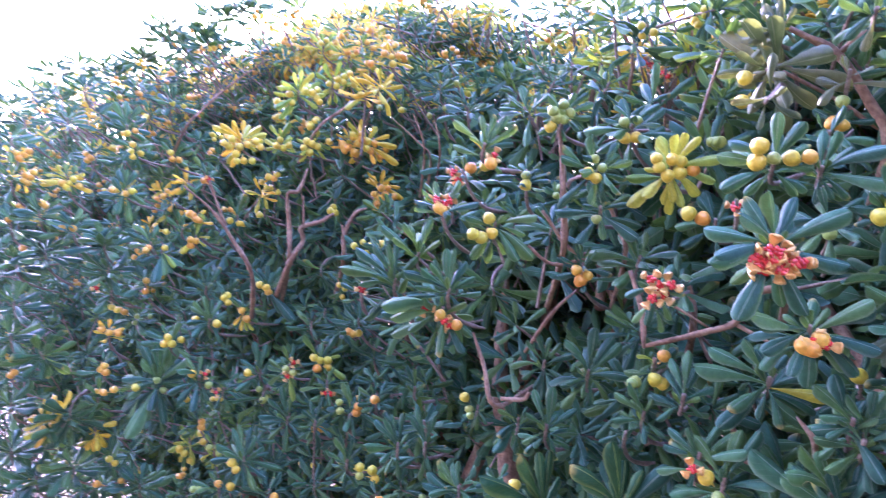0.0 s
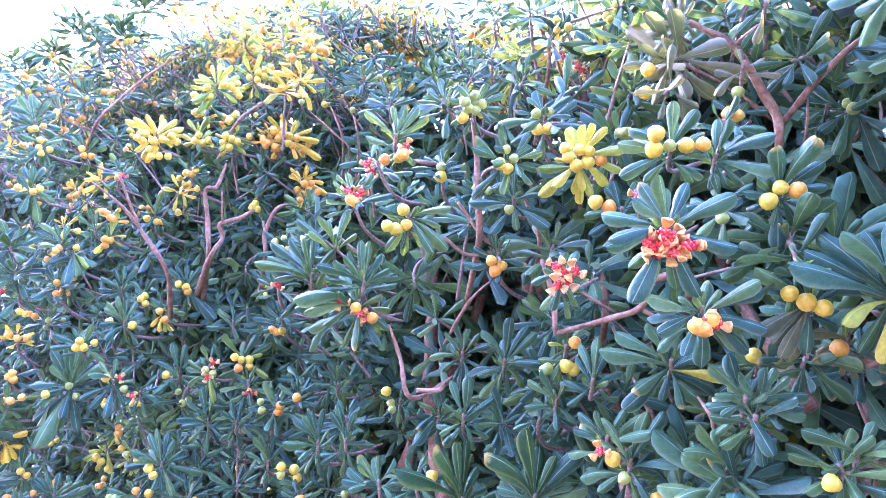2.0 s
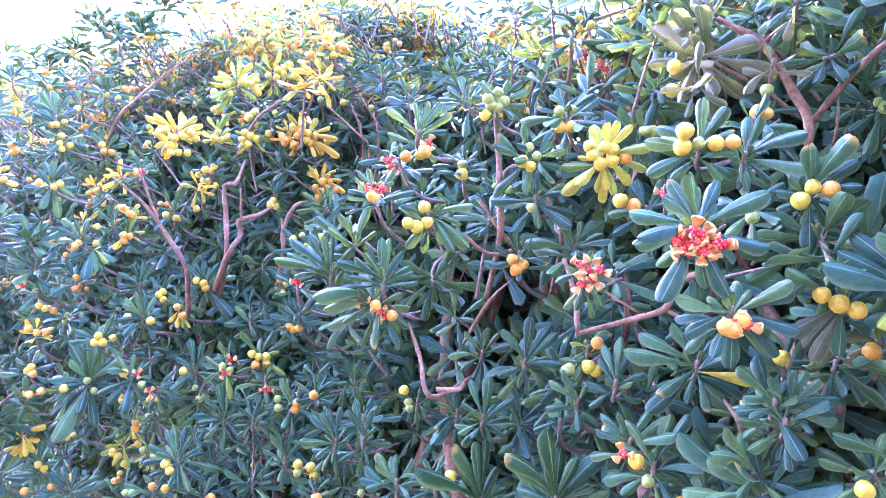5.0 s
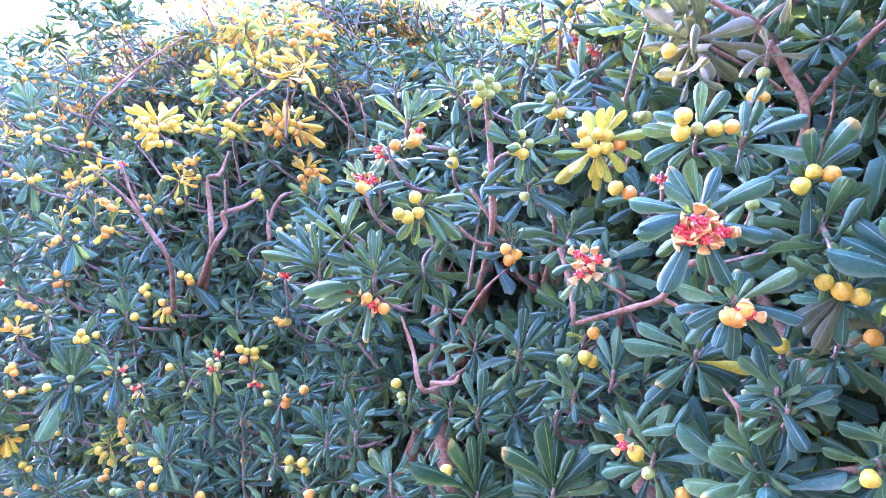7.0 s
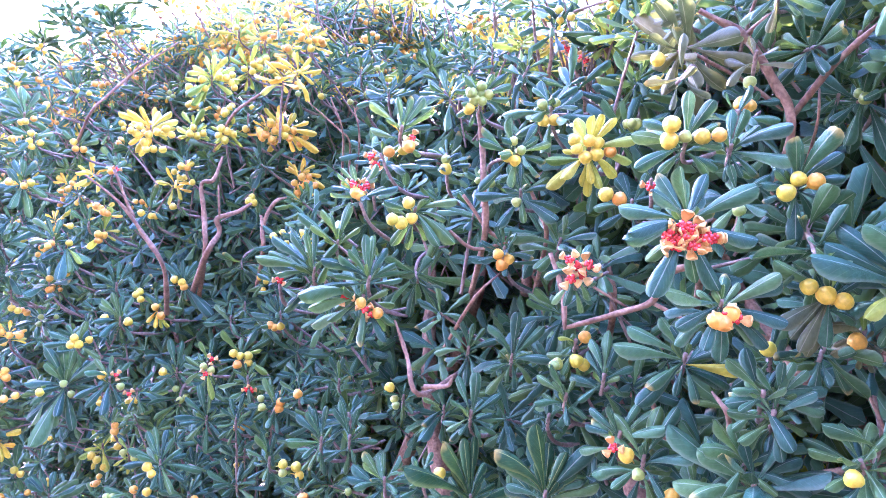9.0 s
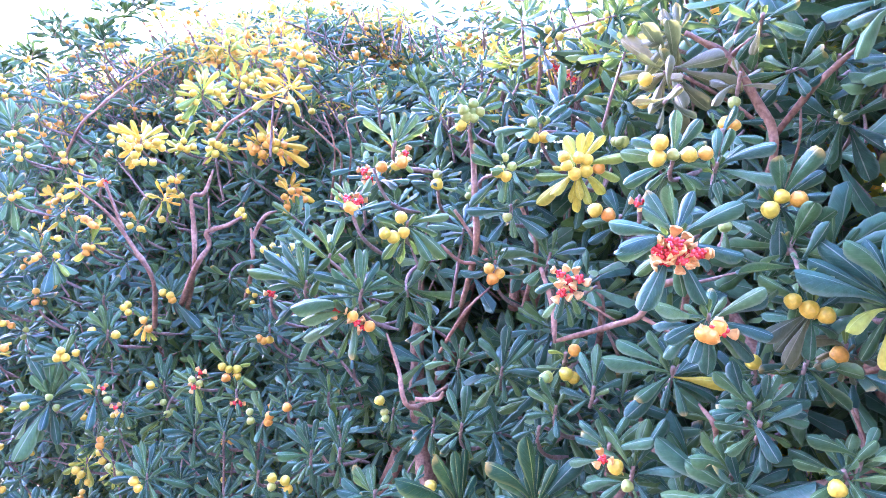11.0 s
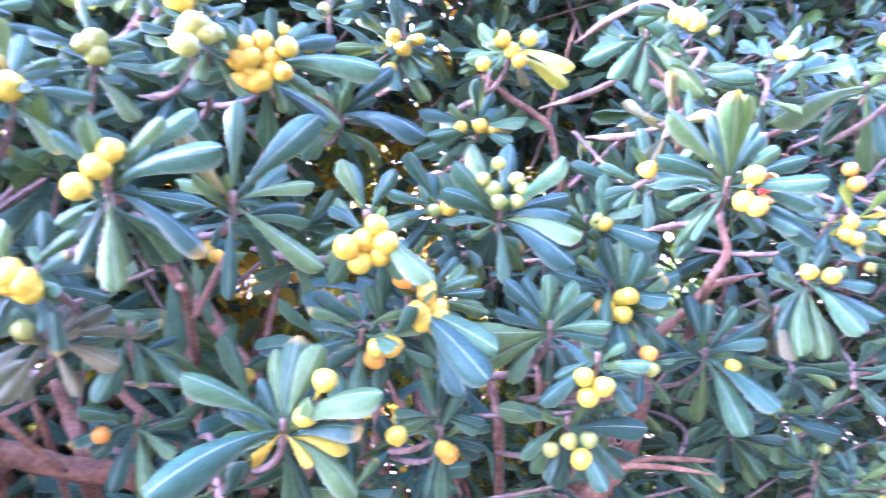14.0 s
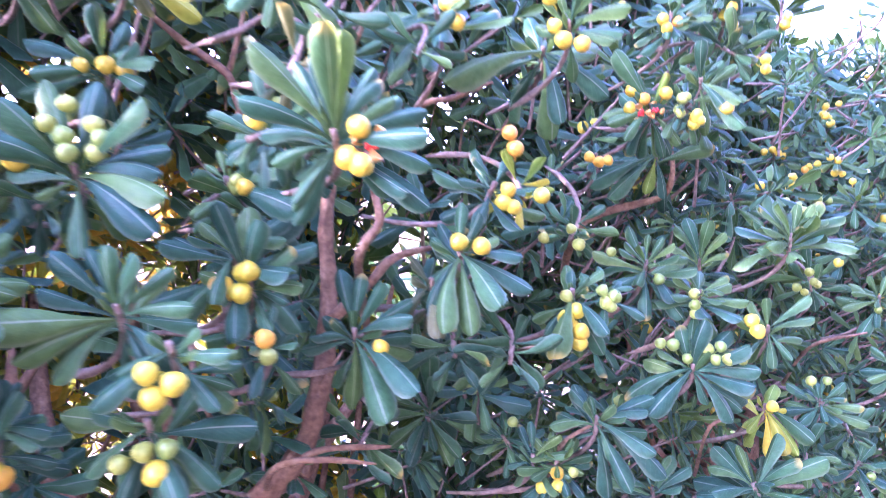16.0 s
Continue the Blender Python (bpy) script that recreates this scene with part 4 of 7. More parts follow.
sprig((0.199, 0.519, 1.422), (-0.80, -0.61, 0.42), 0.030, 12, "d", (("y", -0.011, -0.019, 0.003), ("y", -0.005, -0.019, -0.001),))
sprig((0.231, 0.618, 1.205), (-0.13, -0.46, 1.02), 0.058, 16, "d", (("g", -0.006, -0.020, -0.009),))
sprig((0.233, 0.585, 1.543), (-0.14, -0.50, 0.69), 0.038, 16, "d", (("g", -0.002, -0.018, 0.005), ("g", -0.001, -0.019, -0.003), ("g", -0.008, -0.019, 0.001),))
sprig((0.257, 0.578, 1.589), (-0.17, -0.52, 0.63), 0.030, 14, "d", (("y", -0.011, -0.015, -0.008), ("y", -0.000, -0.020, -0.007), ("y", -0.003, -0.019, -0.000),))
sprig((0.278, 0.549, 1.557), (-0.21, -0.52, 0.66), 0.030, 12, "d", (("g", -0.008, -0.016, -0.001), ("g", -0.012, -0.015, -0.010), ("g", -0.003, -0.018, 0.001),))
sprig((0.280, 0.565, 1.583), (-0.20, -0.51, 0.63), 0.030, 12, "d", (("y", -0.002, -0.019, -0.001), ("y", -0.011, -0.015, -0.009),))
sprig((0.283, 0.501, 1.305), (-0.04, -0.61, -0.61), 0.040, 13, "d", (("g", 0.008, -0.019, -0.012),))
sprig((0.285, 0.549, 1.555), (-0.20, -0.48, 0.67), 0.030, 13, "d", (("g", -0.014, -0.019, 0.003), ("g", -0.008, -0.019, -0.002), ("g", -0.003, -0.018, 0.000), ("g", -0.018, -0.021, -0.010),))
sprig((0.357, 0.490, 1.392), (-0.27, -0.60, 0.81), 0.040, 12, "d", (("y", -0.002, -0.019, -0.005),))
sprig((0.374, 0.491, 1.391), (-0.21, -0.77, -0.58), 0.042, 13, "d", (("y", -0.009, -0.019, -0.004), ("y", -0.007, -0.025, -0.053),))
sprig((0.410, 0.643, 1.620), (-0.29, -0.47, 0.63), 0.033, 12, "d", (("g", -0.012, -0.014, -0.004),))
sprig((0.479, 0.551, 1.447), (-0.64, -0.38, -0.46), 0.044, 12, "d")
sprig((0.502, 0.687, 1.620), (-0.12, -0.86, 0.46), 0.056, 16, "d", (("y", -0.006, -0.024, -0.010), ("y", -0.012, -0.015, -0.005), ("y", 0.001, -0.035, -0.002), ("y", -0.014, -0.014, -0.027),))
sprig((0.505, 0.678, 1.621), (-0.34, -0.44, 0.65), 0.039, 14, "d", (("y", -0.012, -0.015, -0.011), ("o", -0.003, -0.019, -0.003), ("y", -0.019, -0.012, 0.000),))
sprig((0.548, 0.442, 1.490), (-0.88, 0.08, -0.33), 0.035, 12, "d", (("y", -0.014, -0.012, 0.007),))
sprig((0.552, 0.423, 1.599), (-0.22, -0.74, -0.86), 0.030, 10, "d", (("y", -0.016, -0.008, -0.005), ("y", -0.013, -0.014, -0.007), ("y", -0.010, -0.018, -0.010),))
sprig((0.555, 0.472, 1.414), (-0.50, -0.36, 0.81), 0.053, 16, "d", (("y", -0.007, -0.022, -0.003), ("y", -0.010, -0.019, -0.016), ("y", -0.016, -0.010, -0.012),))
sprig((0.559, 0.444, 1.363), (-0.51, -0.42, 0.86), 0.030, 10, "d", (("g", -0.012, -0.015, 0.001), ("o", -0.013, -0.013, 0.011),))
sprig((0.560, 0.434, 1.528), (-0.60, -0.20, -0.86), 0.035, 8, "o")
sprig((0.590, 0.438, 1.572), (-0.74, 0.03, -0.78), 0.042, 6, "d")
sprig((0.595, 0.516, 1.448), (-0.30, -0.82, -0.59), 0.052, 14, "d", (("y", -0.012, -0.014, 0.013), ("g", -0.015, -0.009, 0.017),))
sprig((0.595, 0.435, 1.557), (-0.25, -0.66, 0.59), 0.030, 6, "d")
sprig((0.659, 0.419, 1.561), (-0.71, -0.20, -0.82), 0.039, 8, "d")
sprig((0.688, 0.560, 1.222), (-0.49, -0.40, 0.96), 0.038, 10, "d")
sprig((0.699, 0.406, 1.353), (-0.53, -0.47, -0.56), 0.044, 12, "d")
sprig((0.705, 0.440, 1.595), (-0.50, -0.08, 0.73), 0.052, 18, "d", (("y", -0.009, -0.019, 0.006), ("y", -0.007, -0.023, -0.007), ("y", -0.011, -0.015, 0.006), ("g", -0.039, 0.028, 0.026),))
sprig((0.720, 0.395, 1.467), (-0.32, -0.57, 0.70), 0.042, 14, "d", (("y", -0.008, -0.020, 0.002), ("y", -0.006, -0.024, -0.010), ("y", -0.010, -0.018, -0.007), ("y", 0.005, -0.040, -0.001),))
sprig((0.724, 0.516, 1.249), (-0.73, -0.13, -0.41), 0.054, 10, "d")
sprig((0.724, 0.372, 1.350), (-0.62, -0.32, -0.58), 0.044, 12, "d")
sprig((0.738, 0.380, 1.470), (-0.33, -0.62, -0.69), 0.034, 10, "l", (("o", -0.020, 0.000, 0.040), ("o", -0.018, -0.004, 0.029),))
sprig((0.802, 0.335, 1.392), (-0.66, -0.18, 0.79), 0.030, 11, "d", (("g", -0.018, -0.005, 0.005), ("g", -0.013, -0.013, 0.001), ("g", -0.016, -0.008, -0.004), ("g", -0.014, -0.011, -0.007),))
sprig((0.832, 0.526, 1.247), (-0.59, -0.53, -0.36), 0.067, 19, "d", (("g", 0.009, -0.045, 0.033),))
sprig((0.833, 0.383, 1.232), (-0.60, -0.32, 0.90), 0.035, 22, "f", (("g", -0.008, -0.020, 0.002), ("y", -0.015, -0.010, -0.011),))
sprig((0.835, 0.381, 1.439), (-0.71, -0.03, -0.75), 0.034, 14, "d", (("g", -0.018, -0.006, 0.003), ("g", -0.014, -0.012, -0.010), ("g", -0.030, 0.013, -0.006),))
sprig((0.867, 0.455, 1.228), (-0.80, 0.04, 0.81), 0.038, 18, "d", (("g", -0.012, -0.013, 0.025),))
sprig((0.921, 0.325, 1.195), (-0.55, -0.10, 1.00), 0.049, 14, "d")
sprig((0.931, 0.350, 1.406), (-0.50, -0.24, 0.84), 0.049, 21, "f", (("g", -0.010, -0.017, -0.008), ("g", -0.035, 0.021, 0.015),))
sprig((0.951, 0.305, 1.381), (-0.42, -0.25, 0.87), 0.044, 19, "f", (("g", -0.020, -0.002, 0.006), ("g", -0.020, -0.003, -0.004), ("g", -0.019, -0.004, -0.012),))
sprig((1.014, 0.254, 1.191), (-0.67, 0.28, 0.92), 0.074, 19, "d")
sprig((1.017, 0.351, 1.572), (-0.24, -0.63, 0.46), 0.037, 14, "d", (("g", -0.018, -0.004, 0.004), ("g", -0.017, -0.007, 0.007), ("y", -0.011, -0.017, -0.010), ("y", -0.009, -0.020, -0.016), ("g", -0.020, -0.003, -0.010),))
sprig((1.023, 0.448, 1.517), (-0.65, -0.21, 0.67), 0.030, 10, "d", (("o", -0.021, -0.001, 0.002), ("o", -0.015, -0.010, -0.003), ("o", -0.010, -0.018, -0.001),))
sprig((1.032, 0.376, 1.667), (-0.56, -0.12, 0.66), 0.049, 19, "d", (("y", -0.023, 0.001, -0.004), ("o", -0.014, -0.012, -0.006), ("y", -0.020, -0.003, -0.013),))
sprig((1.076, 0.340, 1.712), (-0.47, 0.02, 0.76), 0.044, 19, "d", (("g", -0.019, -0.004, 0.001), ("g", -0.016, -0.009, -0.002), ("g", -0.016, -0.009, -0.012), ("g", -0.026, 0.007, -0.010),))
sprig((1.082, 0.328, 1.641), (-0.19, -0.72, -0.49), 0.057, 18, "d", (("y", 0.003, -0.038, -0.012), ("y", 0.003, -0.039, -0.022),))
sprig((1.090, 0.253, 1.436), (-0.26, -0.13, 0.94), 0.061, 29, "f", (("g", -0.031, 0.014, -0.006),), spread=75)
sprig((1.108, 0.224, 1.204), (-0.60, -0.20, -0.50), 0.038, 18, "d")
sprig((1.138, 0.218, 1.259), (-0.68, -0.02, 0.86), 0.043, 21, "d", (("g", -0.017, -0.006, 0.031), ("g", -0.026, 0.008, 0.030),))
sprig((1.146, 0.290, 1.699), (-0.15, -0.05, 0.93), 0.056, 19, "d", (("y", -0.016, -0.010, -0.017), ("y", -0.017, -0.008, -0.024),), spread=65)
sprig((1.208, 0.185, 1.179), (-0.48, -0.29, 0.82), 0.041, 19, "d", (("g", -0.011, -0.016, -0.004),))
sprig((1.216, 0.197, 1.218), (-0.48, -0.37, -0.44), 0.042, 19, "d", (("y", -0.032, 0.017, 0.015),))
sprig((1.219, 0.249, 1.384), (-0.52, -0.22, -0.74), 0.047, 16, "d", (("g", -0.020, -0.001, 0.016), ("g", -0.017, -0.006, 0.005), ("g", -0.023, 0.002, -0.008), ("g", -0.015, -0.010, 0.002), ("g", -0.028, 0.010, -0.003), ("y", -0.002, -0.028, 0.029),))
sprig((1.245, 0.352, 1.484), (-0.67, 0.04, 0.77), 0.058, 21, "d", (("y", 0.001, -0.033, 0.019),))
sprig((1.311, 0.153, 1.283), (-0.59, 0.04, 0.89), 0.044, 19, "d", (("g", -0.017, -0.007, -0.011), ("g", -0.019, -0.004, -0.004),))
sprig((1.389, 0.187, 1.358), (-0.70, 0.01, 0.77), 0.051, 19, "f", (("g", -0.021, -0.001, -0.011),))
sprig((1.552, 0.163, 1.451), (-0.60, 0.03, 0.80), 0.049, 18, "d")
sprig((1.558, 0.240, 1.495), (-0.38, -0.34, 0.69), 0.049, 18, "f", (("y", -0.023, 0.004, 0.033),))
sprig((1.611, 0.279, 1.567), (-0.38, -0.35, 0.66), 0.052, 18, "d", (("y", -0.025, 0.005, 0.003), ("y", -0.017, -0.006, -0.001), ("y", -0.020, -0.003, -0.022), ("y", -0.014, -0.013, -0.023),))
sprig((1.614, 0.212, 1.478), (-0.38, -0.33, 0.70), 0.058, 19, "d", (("y", -0.015, -0.010, -0.005), ("y", -0.007, -0.022, -0.011),))
sprig((1.617, 0.312, 1.552), (-0.60, -0.03, 0.76), 0.057, 19, "f", (("y", -0.024, 0.004, 0.003), ("y", -0.018, -0.005, -0.006), ("y", -0.016, -0.008, 0.009), ("o", -0.027, 0.009, -0.002),))
sprig((1.618, 0.376, 1.573), (-0.59, -0.05, 0.75), 0.059, 18, "d", (("y", -0.028, 0.011, 0.008), ("y", -0.021, -0.001, 0.012), ("y", -0.015, -0.010, 0.006), ("y", -0.008, -0.020, 0.013), ("y", -0.011, -0.016, 0.002),))
sprig((1.764, 0.216, 1.591), (-0.60, 0.02, 0.75), 0.047, 16, "f")
sprig((1.846, 0.246, 1.876), (-0.30, -0.11, 0.81), 0.044, 11, "f", (("y", -0.027, 0.009, 0.015),))
sprig((1.876, 0.286, 1.860), (-0.48, 0.15, 0.80), 0.038, 10, "f", (("y", -0.021, -0.001, 0.011),))
sprig((1.922, 0.293, 1.679), (-0.59, -0.01, 0.72), 0.047, 16, "d", (("y", -0.034, 0.021, 0.027),))
sprig((2.066, 0.190, 1.695), (-0.60, 0.03, 0.72), 0.049, 14, "d")
sprig((2.083, 0.348, 1.777), (-0.59, -0.02, 0.70), 0.049, 13, "f", (("y", -0.039, 0.025, -0.032),))
sprig((2.116, 0.199, 1.848), (-0.39, 0.04, 0.83), 0.048, 16, "f")
sprig((2.120, 0.343, 1.860), (-0.39, 0.01, 0.83), 0.047, 16, "f")
sprig((2.144, 0.271, 1.846), (-0.39, 0.02, 0.84), 0.050, 16, "f")
sprig((2.233, 0.261, 1.805), (-0.59, 0.01, 0.70), 0.049, 14, "f", (("y", -0.044, 0.035, 0.009),))

# the fullest shoots: each leaf by its turn about the shoot and its length in centimetres
whorl((0.478, 0.511, 1.461), "d", ((113, 5.2), (79, 5.3), (45, 5.4), (23, 4.9), (5, 4.6), (-6, 5.4), (-31, 5.3), (-79, 4.1), (-148, 1.9), (175, 3.9), (146, 4.3), (129, 4.9),), (("g", -1.2, 2.7), ("g", -0.4, 2.1), ("g", 1.1, 2.8), ("g", 1.5, 2.1), ("g", -0.1, 1.2), ("g", 1.2, 1.3), ("g", -0.2, 3.8),))
whorl((0.462, 0.560, 1.467), "d", ((124, 4.1), (165, 3.8), (-157, 4.3), (-168, 2.4), (-127, 3.5), (110, 3.1), (-68, 3.3),), (("g", -0.3, -0.1), ("y", 0.8, 0.2),))
whorl((0.473, 0.454, 1.391), "d", ((139, 3.7), (120, 3.3), (92, 3.1), (71, 3.1), (47, 3.3), (12, 3.6), (-5, 3.5), (158, 3.4), (-173, 4.7), (-134, 3.9), (-158, 4.3), (-24, 2.8), (-53, 2.2),))
whorl((0.484, 0.424, 1.375), "d", ((-151, 2.7), (-137, 4.2), (-11, 2.6), (-48, 3.4), (6, 2.8), (50, 2.0), (145, 1.5),), (("y", -0.8, -0.8), ("y", 0.4, -1.3), ("y", -0.5, -2.0),))
whorl((0.488, 0.449, 1.330), "d", ((179, 4.4), (-139, 3.8), (-36, 4.6), (-53, 4.1), (-103, 3.7), (159, 2.8), (9, 5.1),), (("g", -1.0, -1.5), ("g", 0.1, -0.9), ("g", 1.3, -0.7), ("y", 0.9, -1.9),))
whorl((0.549, 0.383, 1.485), "d", ((133, 5.1), (123, 4.4), (107, 4.2), (93, 4.9, "f"), (84, 4.9, "f"), (70, 4.1), (57, 4.0), (42, 3.6), (25, 4.9), (6, 4.8), (-8, 5.0), (152, 4.4), (171, 4.2), (-165, 3.6), (-144, 2.9), (-27, 5.7), (-122, 5.1), (-121, 3.3), (105, 3.5, "f"), (85, 3.2, "f"), (-27, 4.3),), (("y", 1.4, 0.8), ("r", 2.0, -0.0), ("y", 0.9, -0.8), ("y", 1.6, -1.1),), wide=0.78)
whorl((0.630, 0.440, 1.363), "d", ((105, 4.5), (91, 3.9), (62, 3.8), (34, 4.4), (21, 4.1), (-28, 5.6), (-56, 5.6), (-89, 5.0, "f"), (-164, 3.3), (177, 2.6), (135, 1.9), (163, 2.1),), (("y", 1.9, -0.5),))
whorl((0.678, 0.390, 1.421), "d", ((-40, 4.4), (3, 4.1), (-23, 5.3), (-118, 4.7), (-100, 5.0), (-135, 4.5), (-72, 5.0), (97, 3.9), (70, 3.3), (39, 2.9),), (("y", -0.0, 1.0), ("y", 1.5, 0.8),))
whorl((0.783, 0.354, 1.389), "d", ((-96, 4.6, "f"), (-77, 4.9), (57, 1.7), (50, 2.9), (-34, 3.6), (-122, 3.4), (-57, 4.7),), (("y", 0.4, -1.0), ("y", -0.3, -1.6), ("y", 0.9, -2.5), ("y", 0.1, -2.2), ("y", 0.8, -3.4), ("g", -0.3, -2.9), ("g", -0.4, 0.1),))
whorl((0.925, 0.298, 1.317), "d", ((-152, 6.8), (-124, 5.2), (-64, 3.3), (-45, 5.5), (153, 3.3), (-6, 4.9), (13, 5.5), (34, 5.2), (112, 4.2), (79, 4.8), (59, 5.1),), (("g", 1.1, 2.2), ("g", 2.2, 2.5), ("g", 1.9, 1.3), ("g", 2.9, 1.5), ("g", 4.0, 1.6), ("g", -0.5, 1.1), ("g", -2.9, 2.2), ("g", -1.8, 2.2),))
whorl((0.844, 0.353, 1.275), "d", ((-22, 5.2), (-30, 7.1), (22, 4.3), (29, 5.2), (-63, 3.5), (-55, 6.0), (107, 2.2), (-179, 3.8), (131, 3.7),))
whorl((0.825, 0.402, 1.233), "f", ((124, 3.0), (96, 3.2), (50, 3.2), (21, 3.1), (-161, 2.3), (-11, 3.5), (-41, 3.1), (-125, 2.6), (129, 1.7), (54, 1.9),), (("y", 1.0, -2.0), ("y", 2.2, -0.6),))
whorl((1.084, 0.264, 1.255), "l", ((-25, 5.1, "f"), (-48, 5.3, "l"), (-56, 4.6, "l"), (-119, 2.9, "l"), (-73, 4.9, "y"), (-136, 2.8),), (("y", 0.7, 0.5),))
whorl((0.973, 0.247, 1.355), "f", ((47, 4.3), (15, 3.0), (26, 3.8), (-48, 3.0), (-73, 3.1), (98, 3.0), (119, 3.0), (-130, 2.7),), (("y", -1.4, 0.9), ("y", -0.8, 0.0),))
whorl((0.579, 0.470, 1.598), "d", ((-155, 4.8), (-126, 3.6), (-119, 2.8), (-90, 3.6), (-51, 2.6), (-41, 5.5, "f"), (-170, 4.0), (-18, 2.0), (160, 1.8), (41, 1.9),))
whorl((0.524, 0.557, 1.594), "d", ((-123, 1.7), (-47, 2.1), (-11, 5.0, "l"), (-61, 3.2, "o"), (-169, 3.5), (-23, 5.3, "l"), (-152, 2.3), (20, 3.0), (153, 1.9),), (("y", 0.2, 0.1), ("y", 1.5, 1.0), ("y", -0.6, 0.9), ("y", -2.0, -1.0), ("y", 0.8, -0.6),))
whorl((0.550, 0.624, 1.540), "d", ((92, 3.8), (71, 3.6), (15, 4.1), (-12, 3.1), (162, 5.3), (-171, 3.9), (-161, 5.7), (-135, 2.6), (-99, 1.9), (132, 3.4), (48, 3.3),), (("y", -1.4, 0.3), ("y", 0.3, 0.5), ("y", 1.5, 0.2),))
whorl((0.398, 0.482, 1.412), "d", ((112, 1.8), (132, 3.0), (60, 2.5), (6, 3.1), (23, 3.0), (174, 2.6), (-14, 3.7), (-62, 5.2), (-124, 2.0), (-146, 2.5), (-59, 3.7),), (("y", -0.6, -0.8), ("y", 0.5, -0.6), ("y", -0.2, 0.6), ("o", -1.5, 1.1),))
whorl((0.445, 0.530, 1.321), "d", ((105, 3.2), (60, 2.5), (0, 3.1), (-13, 2.8), (-163, 2.2), (173, 3.1), (85, 2.8), (29, 2.2),), (("y", 0.5, -2.0),))
whorl((0.814, 0.409, 1.588), "d", ((-159, 7.4), (-29, 6.6), (-2, 4.0), (-68, 5.9), (-78, 7.2), (-164, 4.4), (-125, 4.8), (-22, 4.9),))
whorl((0.768, 0.363, 1.593), "f", ((55, 3.8), (74, 3.5), (110, 2.2), (17, 4.5), (-14, 3.3), (127, 3.0), (2, 3.9), (166, 2.2),), (("y", -1.0, 0.2), ("y", -0.3, -0.8), ("y", 1.1, -1.1), ("y", -1.4, 2.2),))
whorl((1.000, 0.380, 1.567), "d", ((128, 6.4), (-155, 4.4), (-131, 4.0), (69, 3.7, "l"), (37, 2.4), (118, 4.5), (-43, 4.5), (179, 5.1),), (("y", -2.1, 0.2), ("y", -2.0, 2.0), ("r", -0.9, -0.3), ("r", 0.5, 0.0), ("o", -0.7, 1.1), ("y", 1.4, 1.7),))
whorl((1.017, 0.336, 1.594), "d", ((48, 1.8), (-44, 3.4), (-24, 4.3), (-44, 6.1), (96, 3.9), (132, 2.7), (56, 3.1), (-78, 5.1),), (("g", -1.7, -1.4), ("g", -1.9, -2.6), ("y", -0.3, -3.4), ("y", -0.4, -4.0), ("y", 2.7, -2.4),))
whorl((1.090, 0.403, 1.527), "d", ((-154, 8.7), (-132, 7.2), (-167, 6.3), (-98, 4.4, "l"), (-72, 4.9), (156, 4.1),))
whorl((1.080, 0.335, 1.672), "d", ((63, 3.7), (94, 4.7), (130, 3.7), (12, 3.2), (-172, 3.2), (-36, 3.3), (-68, 4.2), (-119, 3.6),), (("y", 0.1, 0.7), ("y", 1.0, -0.4), ("y", 0.8, 1.5),))
whorl((0.560, 0.463, 1.398), "d", ((110, 4.7), (100, 4.7), (81, 3.8), (48, 3.5), (9, 3.3), (-17, 2.4), (131, 3.7), (-52, 2.6), (162, 2.8), (-102, 3.0),), (("y", -0.2, 1.0), ("o", -1.6, 0.2), ("y", -0.6, -0.3),))
whorl((0.586, 0.524, 1.461), "d", ((171, 2.1), (141, 1.9), (109, 2.2), (40, 2.9), (21, 4.3), (-7, 5.2), (-68, 1.8), (-26, 2.7), (-140, 2.9),), (("g", 0.8, 0.0),))
whorl((1.080, 0.342, 1.405), "f", ((122, 4.8), (105, 5.0), (85, 4.6), (60, 4.2), (149, 3.6), (29, 3.2), (-136, 2.2),), (("g", 0.2, -3.1), ("g", 0.1, -4.5), ("g", 0.2, -5.5),))
whorl((0.222, 0.483, 1.465), "d", ((135, 2.7), (58, 3.5), (51, 4.9), (26, 4.7), (-30, 4.8), (-7, 3.8), (-82, 4.0), (-110, 3.1), (-144, 2.4), (56, 2.6), (-123, 2.2), (105, 3.2),), (("y", -1.1, 0.1), ("y", -0.4, 1.0), ("y", 0.1, 1.7),), wide=0.82)
whorl((0.287, 0.509, 1.462), "d", ((89, 4.8), (51, 6.2), (18, 4.1), (1, 1.5), (-34, 5.5), (-91, 4.8), (124, 3.8, "o"), (-167, 3.4), (151, 3.2), (36, 3.2), (-123, 2.1),), wide=0.82)
whorl((0.351, 0.479, 1.455), "d", ((120, 3.2), (66, 2.8), (110, 3.3), (-55, 3.5), (-148, 2.8), (-37, 4.2), (75, 2.1), (-117, 3.7), (-18, 2.3),), (("y", -1.0, -1.3), ("y", -0.1, -0.9), ("y", 0.5, -0.1), ("y", -0.3, -2.1), ("y", 0.8, -1.7), ("y", 1.1, -1.0),))
whorl((0.426, 0.648, 1.539), "d", ((-12, 6.6), (130, 3.0), (43, 6.0), (171, 4.0), (33, 3.2), (81, 4.7), (-157, 3.3), (8, 3.6),))
whorl((0.302, 0.472, 1.349), "d", ((154, 5.2), (103, 3.7), (87, 4.4), (121, 2.6), (71, 4.3), (-163, 5.8), (-131, 2.4, "y"), (-43, 2.0, "y"), (-39, 4.6), (-167, 3.0), (26, 4.8), (10, 3.8), (-11, 3.2, "y"), (154, 2.9),), (("y", 2.0, 2.5), ("y", 1.1, 0.8),))
